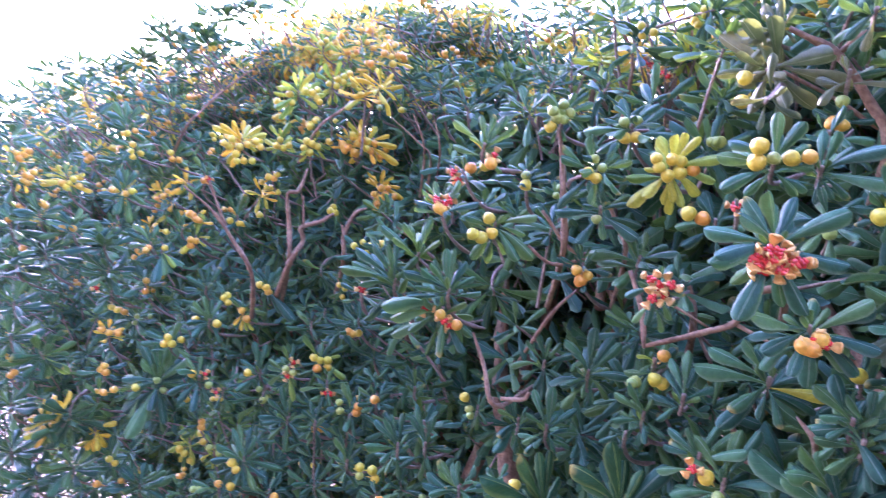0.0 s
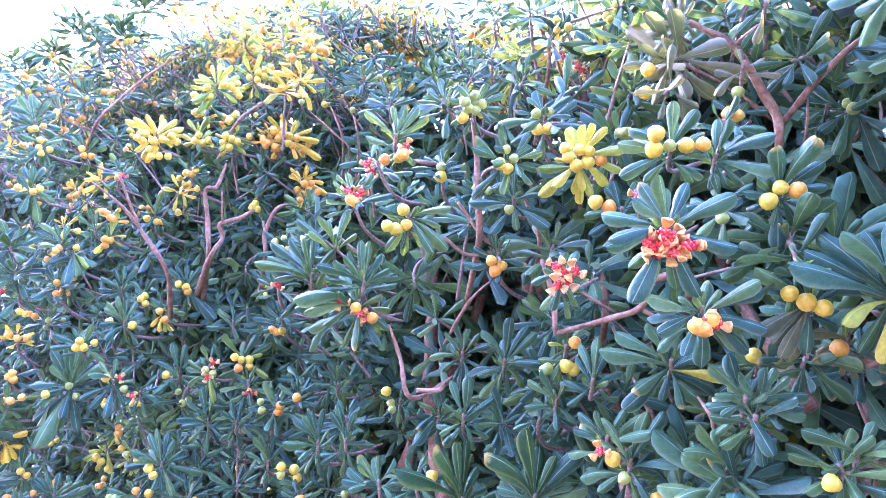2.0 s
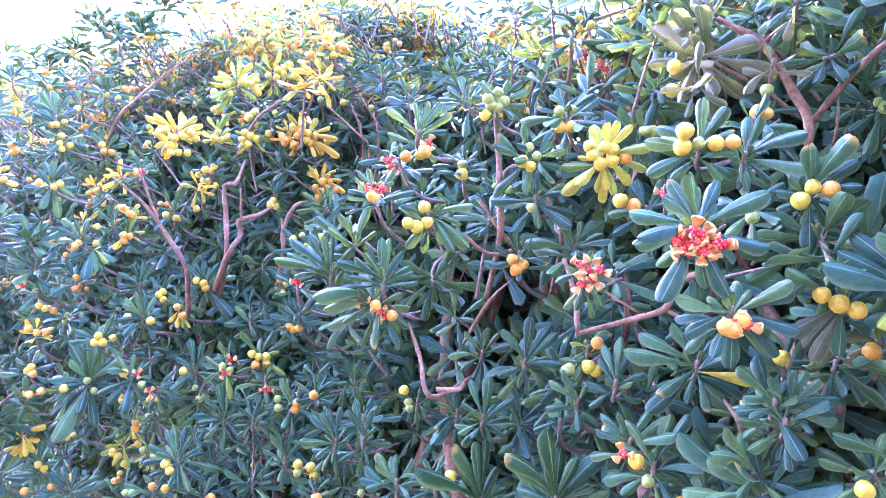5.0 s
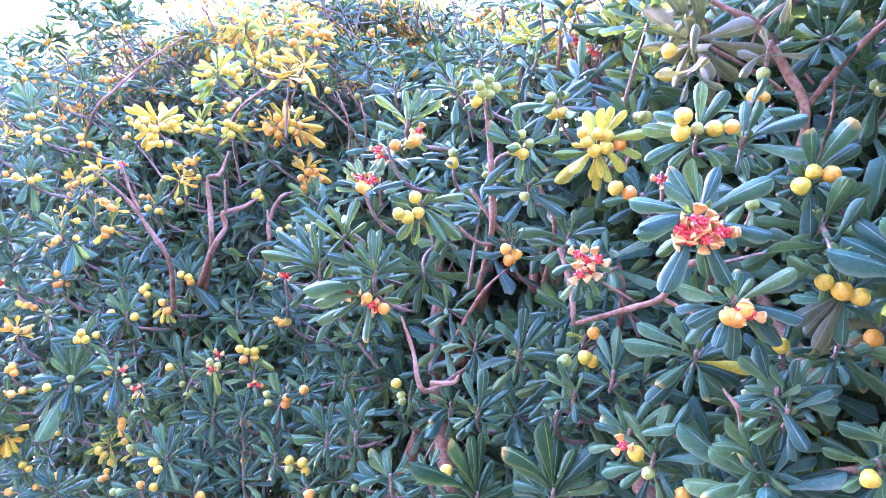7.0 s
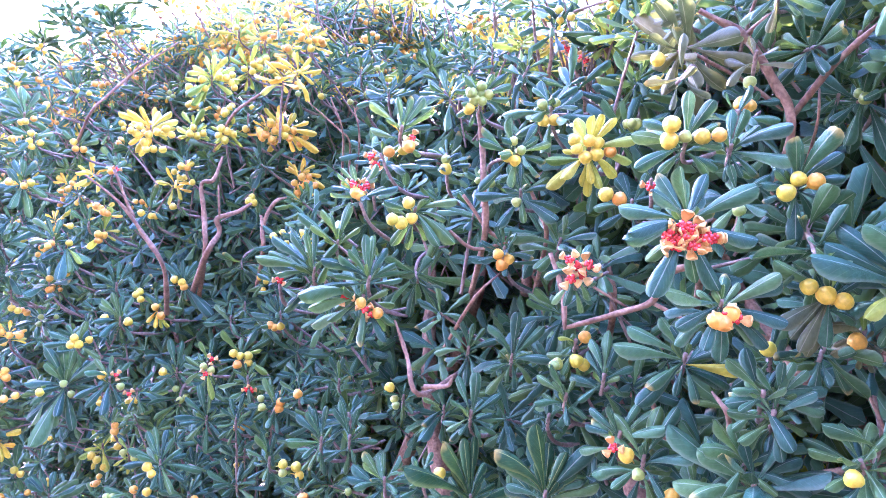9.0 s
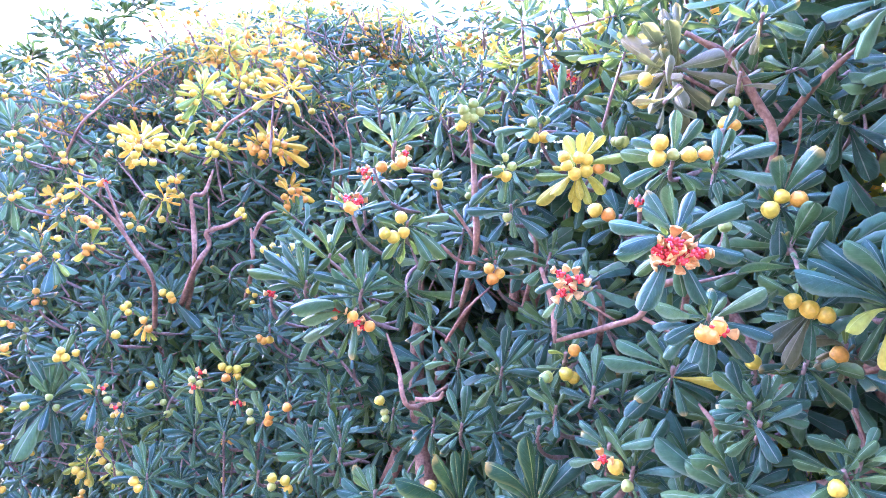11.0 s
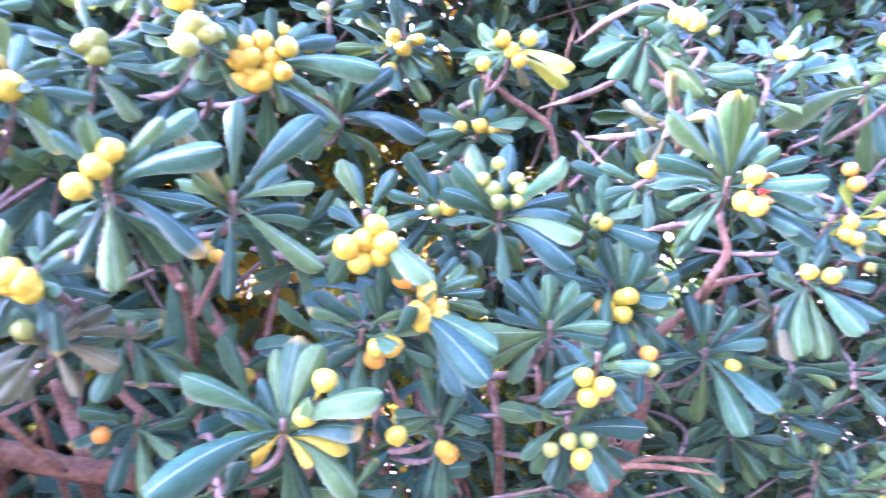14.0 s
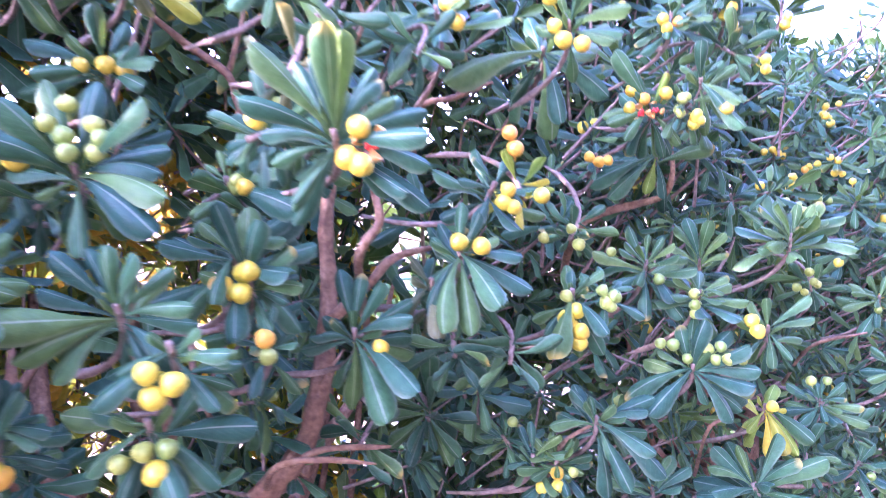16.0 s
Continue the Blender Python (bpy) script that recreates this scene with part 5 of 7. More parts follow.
whorl((0.386, 0.487, 1.406), "d", ((-37, 5.8), (47, 2.1), (-19, 5.4), (130, 1.9), (-54, 3.8), (-133, 2.5), (-6, 3.5),), (("y", 1.1, 0.8), ("y", 0.9, -0.7), ("y", 1.8, -0.4), ("o", -1.8, -2.9),))
whorl((0.319, 0.547, 1.547), "d", ((159, 3.3), (27, 4.3), (-28, 3.0), (-155, 5.0), (5, 6.6), (-164, 3.8), (48, 3.7), (134, 2.7), (-59, 2.6),), (("y", -1.1, 0.9), ("y", -0.2, 1.3), ("y", 1.2, 1.0), ("y", -1.5, 0.1), ("y", -0.8, 0.3), ("y", 0.3, 0.4), ("y", -0.9, -0.5), ("y", -0.1, -0.9), ("y", 1.0, -0.4), ("y", -1.4, -1.2), ("y", -0.6, -1.2), ("y", 0.3, -0.1),))
whorl((0.140, 0.575, 1.512), "d", ((-164, 4.8), (171, 4.0), (125, 4.8), (76, 5.5), (61, 6.2), (-7, 3.8), (-38, 4.0), (-120, 2.9), (92, 6.7), (147, 4.3), (25, 4.7), (-64, 3.7),), (("y", 1.8, 4.6), ("y", 0.6, 3.6), ("g", -0.2, 2.3), ("g", -1.5, 1.5), ("g", -0.8, 1.1), ("y", 0.4, -0.2),))
whorl((-0.050, 0.547, 1.430), "d", ((107, 3.5), (119, 3.7), (147, 3.2), (170, 4.7), (-169, 4.3), (-163, 4.7), (93, 2.9), (64, 3.9), (36, 4.8), (-12, 5.2), (123, 1.3, "o"), (44, 1.6, "o"), (-115, 5.5), (-61, 5.2), (-75, 4.2), (73, 2.3),), (("r", -1.6, -0.7), ("r", -1.1, -1.1), ("r", -0.5, -0.2), ("r", 0.2, -0.4), ("r", 0.6, -1.2), ("r", 1.2, -1.0), ("r", 1.7, -1.1), ("r", 0.2, -1.6), ("r", -0.5, -0.9), ("r", -0.8, -1.6),))
whorl((-0.026, 0.570, 1.365), "d", ((180, 3.5), (-151, 3.6), (-115, 3.5), (-84, 4.1), (-35, 4.4), (-9, 4.4), (28, 5.0), (36, 4.5), (164, 4.3), (129, 2.1), (58, 2.5), (-35, 3.4),), (("o", -0.5, -0.9), ("r", 0.2, -0.6), ("r", 0.9, -0.7), ("o", -0.0, -1.1), ("o", 0.6, -0.4),))
whorl((-0.167, 0.747, 1.495), "l", ((116, 3.2), (92, 3.1), (74, 3.5), (54, 4.0), (19, 4.5), (-12, 4.4), (-34, 4.2), (-72, 3.8), (-90, 3.2), (-138, 3.7), (-138, 5.5, "y"), (172, 2.5),), (("y", -1.7, 1.2), ("y", -1.4, 0.3), ("y", -0.1, 1.1), ("y", -0.5, -0.6), ("y", 0.7, -0.3), ("o", 2.1, -0.0), ("y", 0.8, 0.9),))
whorl((-0.060, 0.633, 1.492), "d", ((89, 3.9), (68, 3.5), (146, 3.9), (169, 4.2), (34, 3.2), (1, 2.6), (-162, 4.6), (77, 2.9), (-129, 2.8), (-46, 3.1),), (("y", -1.4, 1.7), ("y", -1.5, 0.4), ("g", -0.2, 0.7), ("y", 1.2, 0.7), ("o", 2.5, 0.8),))
whorl((-0.026, 0.667, 1.487), "d", ((91, 3.2), (78, 3.1), (30, 4.4), (-9, 4.3), (-38, 3.3), (-96, 2.4), (117, 2.4), (-55, 2.1), (55, 3.1),))
whorl((0.025, 0.651, 1.456), "d", ((103, 3.4), (88, 3.7), (69, 4.7), (44, 3.8), (15, 3.5), (-52, 2.9), (-90, 4.2), (-95, 2.3), (170, 2.7), (-20, 3.3), (134, 2.3), (-158, 2.3),), (("y", -0.0, 0.7), ("y", -0.9, -0.4), ("o", 1.3, 0.5),))
whorl((-0.351, 0.702, 1.429), "f", ((16, 4.3), (-13, 3.7), (-64, 4.3), (-44, 5.0), (-123, 4.4), (49, 2.0), (158, 3.7), (-44, 3.0), (127, 2.5),), (("y", -0.9, 1.1), ("y", -0.5, -0.6), ("y", -1.7, -1.1), ("y", -2.7, -0.7),))
whorl((-0.467, 0.721, 1.387), "f", ((113, 4.4), (100, 3.8), (141, 5.8), (75, 2.0), (72, 5.7), (141, 4.0), (47, 3.3),), wide=0.82)
whorl((-0.495, 0.711, 1.353), "d", ((166, 7.1), (138, 6.4), (119, 5.5), (105, 4.7), (86, 5.3), (152, 5.9), (151, 3.2), (174, 4.5), (61, 4.2),), wide=0.82)
whorl((-0.388, 0.662, 1.354), "d", ((154, 5.7), (142, 4.1), (125, 3.8), (109, 4.0), (96, 4.9), (82, 5.2), (40, 3.2), (60, 4.4), (-178, 4.6), (160, 4.0), (8, 3.5),), wide=0.82)
whorl((-0.402, 0.672, 1.330), "f", ((171, 7.6), (166, 6.0), (-175, 6.1), (-151, 4.4), (-148, 2.8), (-38, 4.0), (-92, 2.9), (-101, 4.7), (-62, 4.7), (177, 6.9),), (("r", -2.1, 0.6), ("r", -0.0, -0.9), ("r", 0.8, -1.5), ("o", 1.4, -1.4), ("o", -0.4, -0.2),), wide=0.82)
whorl((0.017, 0.613, 1.287), "d", ((149, 2.8), (175, 3.3), (-165, 3.8), (89, 2.5), (75, 2.9), (50, 3.0), (21, 3.8), (1, 3.0), (-41, 2.0), (123, 2.8), (-114, 1.4, "f"), (-83, 2.7), (38, 1.2, "f"),))
whorl((-0.058, 0.665, 1.299), "d", ((151, 5.4), (123, 4.0), (109, 3.0), (61, 3.0), (172, 6.3), (-142, 4.1), (-134, 5.7), (-105, 3.0), (-71, 3.5), (-4, 5.2, "l"), (32, 3.3),))
whorl((-0.132, 0.673, 1.270), "d", ((101, 3.9), (82, 4.7), (116, 2.8), (25, 3.3), (-32, 2.1), (-144, 2.9), (69, 3.9),))
whorl((-0.088, 0.636, 1.210), "d", ((57, 5.1), (71, 5.0), (140, 5.5), (115, 4.8), (-12, 2.8), (13, 3.9), (-140, 3.5), (-59, 2.9),), (("y", -1.6, 0.5), ("r", -2.8, 1.1), ("g", -0.7, -1.1),))
whorl((-0.005, 0.618, 1.227), "d", ((130, 3.8), (161, 3.8), (-124, 3.1), (59, 3.0), (28, 2.8), (109, 3.4), (-14, 4.4), (-42, 2.6),))
whorl((-0.070, 0.786, 1.639), "o", ((-120, 5.3), (-129, 3.9), (-99, 4.1), (-158, 3.3), (-43, 1.8), (67, 2.1), (137, 2.3), (172, 4.3),))
whorl((0.082, 0.805, 1.601), "d", ((-103, 3.4), (-38, 3.0), (68, 2.8), (7, 3.7), (-146, 3.1),))
whorl((0.071, 0.855, 1.548), "d", ((-139, 2.4), (-99, 3.3), (-1, 3.1), (-49, 3.5), (170, 2.2),), (("g", 1.8, 0.6),))
whorl((0.009, 0.746, 1.634), "d", ((-135, 3.1), (-44, 2.5), (-17, 4.2), (30, 3.1), (149, 3.4), (-99, 2.8, "o"),))
whorl((0.208, 0.536, 1.392), "o", ((173, 3.5), (-151, 3.4), (-128, 3.8), (10, 4.5), (-18, 3.2), (-63, 2.7), (140, 3.1), (35, 3.1),), (("g", -1.0, 0.6),))
whorl((0.146, 0.662, 1.293), "d", ((-154, 2.3), (137, 1.4), (79, 1.1), (14, 2.3), (-5, 4.0), (-53, 3.0), (-76, 3.4), (-127, 2.8),), (("y", -0.0, -2.2),))
whorl((0.084, 0.594, 1.262), "f", ((167, 3.8), (-144, 2.8), (66, 2.6), (23, 2.1), (-15, 3.4), (-103, 2.5), (132, 2.3),))
whorl((0.130, 0.565, 1.234), "f", ((147, 3.6), (116, 3.1), (85, 3.2), (45, 2.9), (15, 3.4), (-179, 3.3),))
whorl((0.256, 0.600, 1.232), "d", ((-150, 5.4), (147, 5.6), (116, 4.7), (44, 3.5), (-20, 3.8), (6, 5.2), (-131, 3.8),), (("g", -1.4, 1.6), ("g", -0.3, 1.6), ("g", 0.9, 0.3), ("g", -1.1, 0.3), ("g", -1.2, -1.0), ("g", 1.6, -1.1), ("y", 1.9, -2.3),))
whorl((0.006, 0.609, 1.288), "d", ((140, 3.6), (-144, 2.1), (59, 2.5), (19, 3.7), (-3, 4.3), (-64, 3.9), (108, 4.2), (177, 2.9),))
whorl((0.244, 0.533, 1.392), "d", ((-140, 2.9), (-107, 3.4), (-69, 2.7), (-43, 3.5), (178, 2.1), (39, 1.8),))
whorl((0.272, 0.632, 1.316), "d", ((-138, 3.2), (-164, 3.8), (164, 3.3), (-109, 4.2), (-79, 4.3), (-34, 2.9), (26, 1.4),), (("o", -2.0, -0.5),))
whorl((0.445, 0.526, 1.309), "d", ((-178, 2.9), (115, 3.5), (92, 3.6), (72, 3.4), (17, 3.5), (-6, 3.0), (-102, 3.9), (-79, 3.9),), (("o", 0.6, -1.1),))
whorl((0.673, 0.409, 1.398), "o", ((-127, 3.4), (-72, 3.4), (-32, 3.8), (130, 2.2), (40, 2.2), (-155, 2.4),))
whorl((-0.143, 0.600, 1.383), "d", ((-169, 2.8), (-107, 3.2), (-6, 1.8), (64, 2.6), (84, 2.2), (149, 1.9), (-59, 2.6),), (("r", -0.8, 1.1), ("r", 0.0, 0.6), ("r", 0.8, 0.7), ("r", -0.7, -0.5), ("r", 0.3, -0.2),))
whorl((-1.336, 0.923, 1.603), "d", ((141, 5.0), (114, 5.4), (89, 5.7), (66, 5.2), (159, 2.6), (35, 4.4), (-159, 3.8), (-3, 4.6),), (("y", -0.0, -1.1), ("o", 1.5, -0.5), ("o", -0.7, -1.3),))
whorl((-1.294, 0.911, 1.555), "d", ((159, 4.1), (-137, 3.4), (23, 3.3), (-13, 4.1), (-167, 3.0), (-73, 3.2), (43, 3.5),), (("y", -0.5, 1.1), ("y", -0.8, -0.4), ("y", -0.5, -1.5), ("y", 1.0, -0.7),))
whorl((-1.462, 1.071, 1.649), "d", ((149, 3.3), (109, 3.3), (80, 3.6), (42, 3.2), (-6, 3.5), (-141, 2.3),), (("y", -0.8, -0.1), ("y", -1.2, -0.7),))
whorl((-1.204, 0.938, 1.537), "d", ((132, 3.6), (106, 3.4), (64, 3.6), (31, 3.6), (-165, 2.6), (-22, 2.7),), (("y", -0.8, 1.1), ("o", -0.5, -0.2), ("o", 0.8, -0.3),))
whorl((-0.944, 1.026, 1.663), "l", ((169, 4.2), (148, 3.6), (106, 3.8), (80, 4.4), (58, 4.9), (30, 4.8), (4, 5.3), (-151, 5.1), (-129, 5.8), (-27, 4.1),), (("y", -2.6, -2.0), ("y", -1.3, -1.7), ("y", 1.2, 0.6), ("y", 2.6, 0.4), ("y", 3.7, 1.0), ("y", 3.5, -0.5), ("y", 4.0, -1.3), ("y", -4.1, -1.7), ("y", -1.8, -0.1),))
whorl((-0.976, 0.908, 1.562), "y", ((156, 5.5), (143, 4.6), (116, 3.8), (114, 2.7), (48, 4.3, "l"), (20, 5.1, "l"), (-146, 4.3), (10, 3.9),), (("y", -3.3, -0.4), ("y", -2.4, -0.9), ("y", -0.5, -1.0), ("y", 0.9, -0.5), ("y", 2.4, 0.1), ("y", -1.2, -2.3), ("y", -1.0, -3.6), ("y", 0.2, -3.5), ("y", 1.7, -3.5), ("y", 3.3, -0.9), ("y", -1.9, 0.4),))
whorl((-0.982, 1.018, 1.566), "l", ((123, 3.8), (100, 2.7), (29, 2.4), (-21, 2.8), (-133, 2.3), (76, 4.5),), (("y", -1.0, -0.4), ("y", 0.3, -0.8), ("y", 1.4, -0.3), ("y", -0.3, 0.8),))
whorl((-0.882, 0.994, 1.558), "l", ((-47, 3.7), (-43, 2.5), (-138, 2.7), (-5, 3.6), (153, 2.8), (71, 3.1),), (("y", -1.5, -0.5), ("y", -0.5, -1.3), ("y", 0.0, 0.3), ("y", 1.0, -0.2), ("y", 3.2, 0.8), ("y", -1.0, 0.8),))
whorl((-0.921, 1.104, 1.690), "l", ((149, 3.8), (114, 4.1), (77, 4.6), (47, 4.8), (11, 4.5), (-141, 2.8),), (("y", -0.9, 0.2), ("y", 0.6, -0.2), ("y", 2.0, 0.7), ("y", 2.2, 1.8), ("y", 4.2, 0.3), ("y", 0.9, 1.2), ("y", 3.3, 2.4),))
whorl((-1.131, 1.321, 1.825), "l", ((138, 4.4), (98, 4.6), (58, 4.9), (20, 4.9), (176, 4.6),), (("y", -0.7, 1.3), ("y", 0.7, 2.0), ("y", 2.0, 1.1),))
whorl((-0.791, 1.045, 1.562), "y", ((134, 4.9), (104, 4.2), (64, 3.5), (23, 4.5), (-4, 5.2), (-44, 4.4), (-145, 3.8), (-27, 6.5), (-63, 3.5),), (("o", -4.4, -0.5), ("o", -3.6, -0.8), ("y", -2.6, 1.5), ("y", -0.0, 0.5), ("y", -0.2, -0.8), ("o", -2.3, -1.9), ("o", 0.7, -1.3), ("o", 2.6, -2.3), ("o", 3.6, -0.9), ("o", 1.5, 0.1), ("o", -1.0, 1.7),))
whorl((-0.789, 1.084, 1.484), "y", ((135, 3.0), (79, 2.8), (32, 3.2), (-24, 5.3), (1, 3.8), (-61, 4.3), (-105, 4.3),), (("o", -1.1, -1.6), ("o", -0.0, -2.4), ("o", -0.5, -3.5), ("o", 1.1, -1.6), ("o", 0.3, -0.5), ("o", 1.6, -0.5), ("o", 2.7, -2.1),))
whorl((-0.800, 1.101, 1.632), "d", ((131, 4.1), (106, 3.8), (75, 4.1), (47, 3.9), (-177, 3.2), (-126, 2.7), (-24, 2.4),), (("g", -0.2, 0.5),))
whorl((-0.781, 1.149, 1.643), "d", ((137, 3.8), (81, 3.4), (38, 2.8), (2, 2.8), (-126, 2.8), (51, 1.8, "l"),), (("y", -0.2, -0.6),))
whorl((-0.348, 0.665, 1.516), "f", ((139, 4.0), (94, 3.3), (74, 3.5), (57, 4.0), (38, 4.0), (136, 2.1), (20, 2.9), (128, 1.5, "y"), (42, 2.8),), (("r", 1.0, -0.6), ("o", 0.6, -1.5),))
whorl((-0.283, 0.731, 1.554), "d", ((169, 2.9), (137, 2.7), (50, 3.3), (29, 3.3), (1, 2.5), (-37, 2.0), (-171, 2.2), (118, 2.8), (73, 2.9), (-147, 3.0),), (("g", -1.3, 0.7), ("g", -0.2, 1.4), ("g", -0.3, 0.6), ("g", 0.6, 0.5), ("g", -0.9, -0.0), ("g", -0.1, -0.2), ("y", -1.5, -1.0),))
whorl((-0.744, 1.296, 1.708), "d", ((137, 5.0), (107, 4.3), (73, 4.0), (23, 3.3), (156, 2.7), (-43, 2.5),))
whorl((-0.759, 1.207, 1.724), "d", ((156, 3.8), (129, 2.8), (60, 2.2), (3, 2.9), (-156, 3.1),))
whorl((-0.554, 1.210, 1.655), "f", ((155, 3.6), (114, 2.9), (64, 2.4), (46, 3.8), (-134, 2.3), (-170, 3.3), (8, 4.4),))
whorl((-0.419, 1.004, 1.663), "d", ((151, 2.6), (92, 1.7), (27, 1.9), (-165, 1.8), (-10, 2.2),))
whorl((-1.225, 0.839, 1.468), "d", ((109, 3.9), (89, 3.7), (63, 4.2), (17, 3.9), (-30, 4.2), (-119, 4.9), (-161, 3.4), (-78, 6.0),), (("o", -2.3, 0.2), ("o", -0.0, -0.5), ("y", 1.1, 0.0),))
whorl((-1.065, 0.978, 1.416), "d", ((114, 4.3), (80, 4.5), (35, 3.9), (-36, 2.9), (-76, 3.2), (-133, 2.3), (-138, 4.6), (156, 2.8),), (("y", -1.5, -0.5), ("y", 0.2, -1.1), ("y", 1.0, -1.1),))
whorl((-1.024, 1.012, 1.429), "d", ((116, 3.5), (71, 3.3), (-6, 2.1), (-62, 2.8), (104, 2.1),), (("y", -1.1, -0.6),))
whorl((-0.859, 1.037, 1.456), "d", ((161, 3.3), (126, 2.6), (64, 3.6), (35, 3.9), (1, 3.7), (-77, 4.4), (-149, 4.3), (-32, 3.1),), (("y", -0.5, -1.4), ("y", -0.2, -2.5), ("y", -1.1, -2.2),))
whorl((-1.172, 0.855, 1.363), "d", ((150, 4.4), (122, 5.0), (102, 3.8), (68, 4.0), (-2, 1.9), (-157, 2.5), (39, 2.5),), (("o", -1.1, -1.0), ("o", -0.5, -0.5),))
whorl((-1.163, 0.872, 1.346), "d", ((-50, 3.6, "l"), (-85, 4.3), (-111, 5.6), (-71, 4.0), (-159, 4.1), (-25, 4.2),), (("y", 0.5, 1.1),))
whorl((-1.154, 0.914, 1.388), "d", ((142, 3.6), (103, 3.9), (80, 3.3), (41, 3.3), (-61, 1.9), (-141, 2.6),), (("y", -3.1, 0.0),))
whorl((-1.137, 0.932, 1.373), "d", ((155, 2.2), (6, 2.7, "y"), (-39, 2.5, "y"), (-131, 3.9, "l"), (98, 3.1), (78, 5.4, "l"),), (("o", -1.0, -0.2), ("o", -0.0, -0.4), ("o", -1.0, -1.3),))
whorl((-1.078, 0.907, 1.277), "d", ((145, 4.0), (103, 3.9), (82, 4.3), (58, 4.9), (29, 3.1), (-159, 2.6), (169, 3.9),))
whorl((-1.021, 0.909, 1.270), "d", ((130, 2.9), (78, 2.7), (26, 2.2), (63, 3.5), (-28, 3.8), (-135, 2.8),), (("y", -0.7, -0.5), ("y", 0.0, 0.0), ("y", -0.0, -1.4),))
whorl((-0.958, 0.952, 1.280), "d", ((127, 4.8), (108, 4.5), (89, 4.3), (63, 4.7), (41, 5.5), (21, 5.5), (-3, 5.6), (-81, 2.7), (-49, 6.7), (154, 2.7), (177, 3.9), (-58, 4.5),), (("y", -0.3, 0.5), ("o", -0.0, -0.3), ("y", -1.5, 1.1),))
whorl((-0.977, 0.828, 1.234), "d", ((138, 4.0), (125, 4.4), (105, 4.6), (81, 3.9), (63, 4.2), (32, 3.3), (-13, 3.2), (168, 4.0), (-155, 3.9), (-56, 3.8),), (("y", -2.4, 0.7), ("y", 1.1, -0.3),))
whorl((-0.967, 0.900, 1.244), "l", ((97, 3.1, "f"), (56, 1.8, "f"), (6, 2.9), (-4, 3.9, "f"), (-36, 2.9, "f"), (130, 2.8, "f"), (-101, 3.1, "y"), (-139, 2.6, "y"),), (("o", -0.5, 0.3), ("o", 0.4, -1.3),))
whorl((-0.805, 0.941, 1.254), "d", ((157, 2.1), (118, 2.0), (73, 1.8), (27, 1.4), (-55, 1.6), (-154, 1.6), (-91, 1.8),))
whorl((-1.260, 0.827, 1.263), "d", ((134, 3.2), (104, 3.4), (81, 3.8), (-4, 1.9), (-46, 3.2), (-149, 2.7), (-138, 4.4),), (("r", -2.7, 1.3), ("y", -0.1, -2.7), ("y", 0.8, -3.3),))
whorl((-1.271, 0.844, 1.398), "d", ((-137, 3.9), (-112, 4.1), (166, 2.4), (48, 2.2), (107, 2.9),))
whorl((-1.037, 0.790, 1.197), "d", ((113, 3.1), (54, 3.1), (17, 3.2), (151, 4.3), (176, 4.7), (-37, 4.2), (68, 3.8),), (("y", -0.4, 1.0), ("y", -0.9, -0.1), ("y", 0.2, -0.2), ("y", 1.8, 0.4),))
whorl((-1.067, 0.788, 1.122), "d", ((109, 7.1), (91, 6.9), (76, 6.4), (59, 6.5), (36, 5.7), (127, 4.8), (168, 6.1), (-160, 6.0), (-174, 3.9), (-113, 4.9), (-86, 7.4), (-8, 4.9), (19, 4.3), (-122, 10.3),), (("g", -0.4, 0.3), ("g", 0.6, -1.6), ("y", -3.9, -0.6),))
whorl((-0.959, 0.788, 1.142), "d", ((153, 4.2), (119, 4.0), (81, 3.7), (50, 2.8), (2, 3.0), (-134, 5.1), (-107, 5.1), (-66, 3.8), (-162, 5.4), (47, 4.0),), (("y", -1.2, 1.1), ("r", 0.9, 0.8), ("g", 1.4, -1.1),))
whorl((-0.933, 0.818, 1.118), "d", ((48, 3.5), (13, 4.2), (-31, 3.5), (-118, 3.0), (-78, 3.5),), (("r", -1.3, -0.1),))
whorl((-0.880, 0.855, 1.150), "d", ((144, 3.8), (103, 5.1), (77, 4.8), (49, 2.9), (30, 4.9), (-144, 2.8), (-150, 4.8), (-44, 3.1), (-12, 4.2),), (("y", -2.2, 0.2),))
whorl((-0.795, 0.838, 1.174), "f", ((107, 3.5), (78, 3.7), (151, 2.2), (-5, 1.9), (-90, 5.4, "l"), (-71, 3.0),), (("g", -0.7, -0.1), ("g", 0.4, -0.8), ("r", -0.5, -1.3), ("r", 0.6, 0.9),))
whorl((-0.752, 0.868, 1.184), "f", ((123, 5.0), (123, 2.7), (83, 3.0), (57, 4.0), (31, 5.7), (18, 3.2, "l"), (-34, 4.5, "l"), (68, 4.7), (179, 3.3), (-58, 3.7),), (("y", -1.3, 0.8), ("y", -0.3, 0.3), ("y", 1.0, 0.2), ("y", 1.0, -0.9), ("o", -0.8, -1.0),))
whorl((-0.791, 0.828, 1.088), "d", ((130, 4.5), (102, 5.2), (75, 4.1), (10, 3.1), (-56, 2.9), (-92, 4.9), (-139, 4.1), (180, 3.9), (163, 4.9), (-30, 3.5),))
whorl((-0.716, 0.811, 1.100), "d", ((136, 2.8), (101, 3.6), (69, 4.0), (34, 2.6), (-124, 2.4, "f"), (-39, 3.2), (-177, 2.5),))
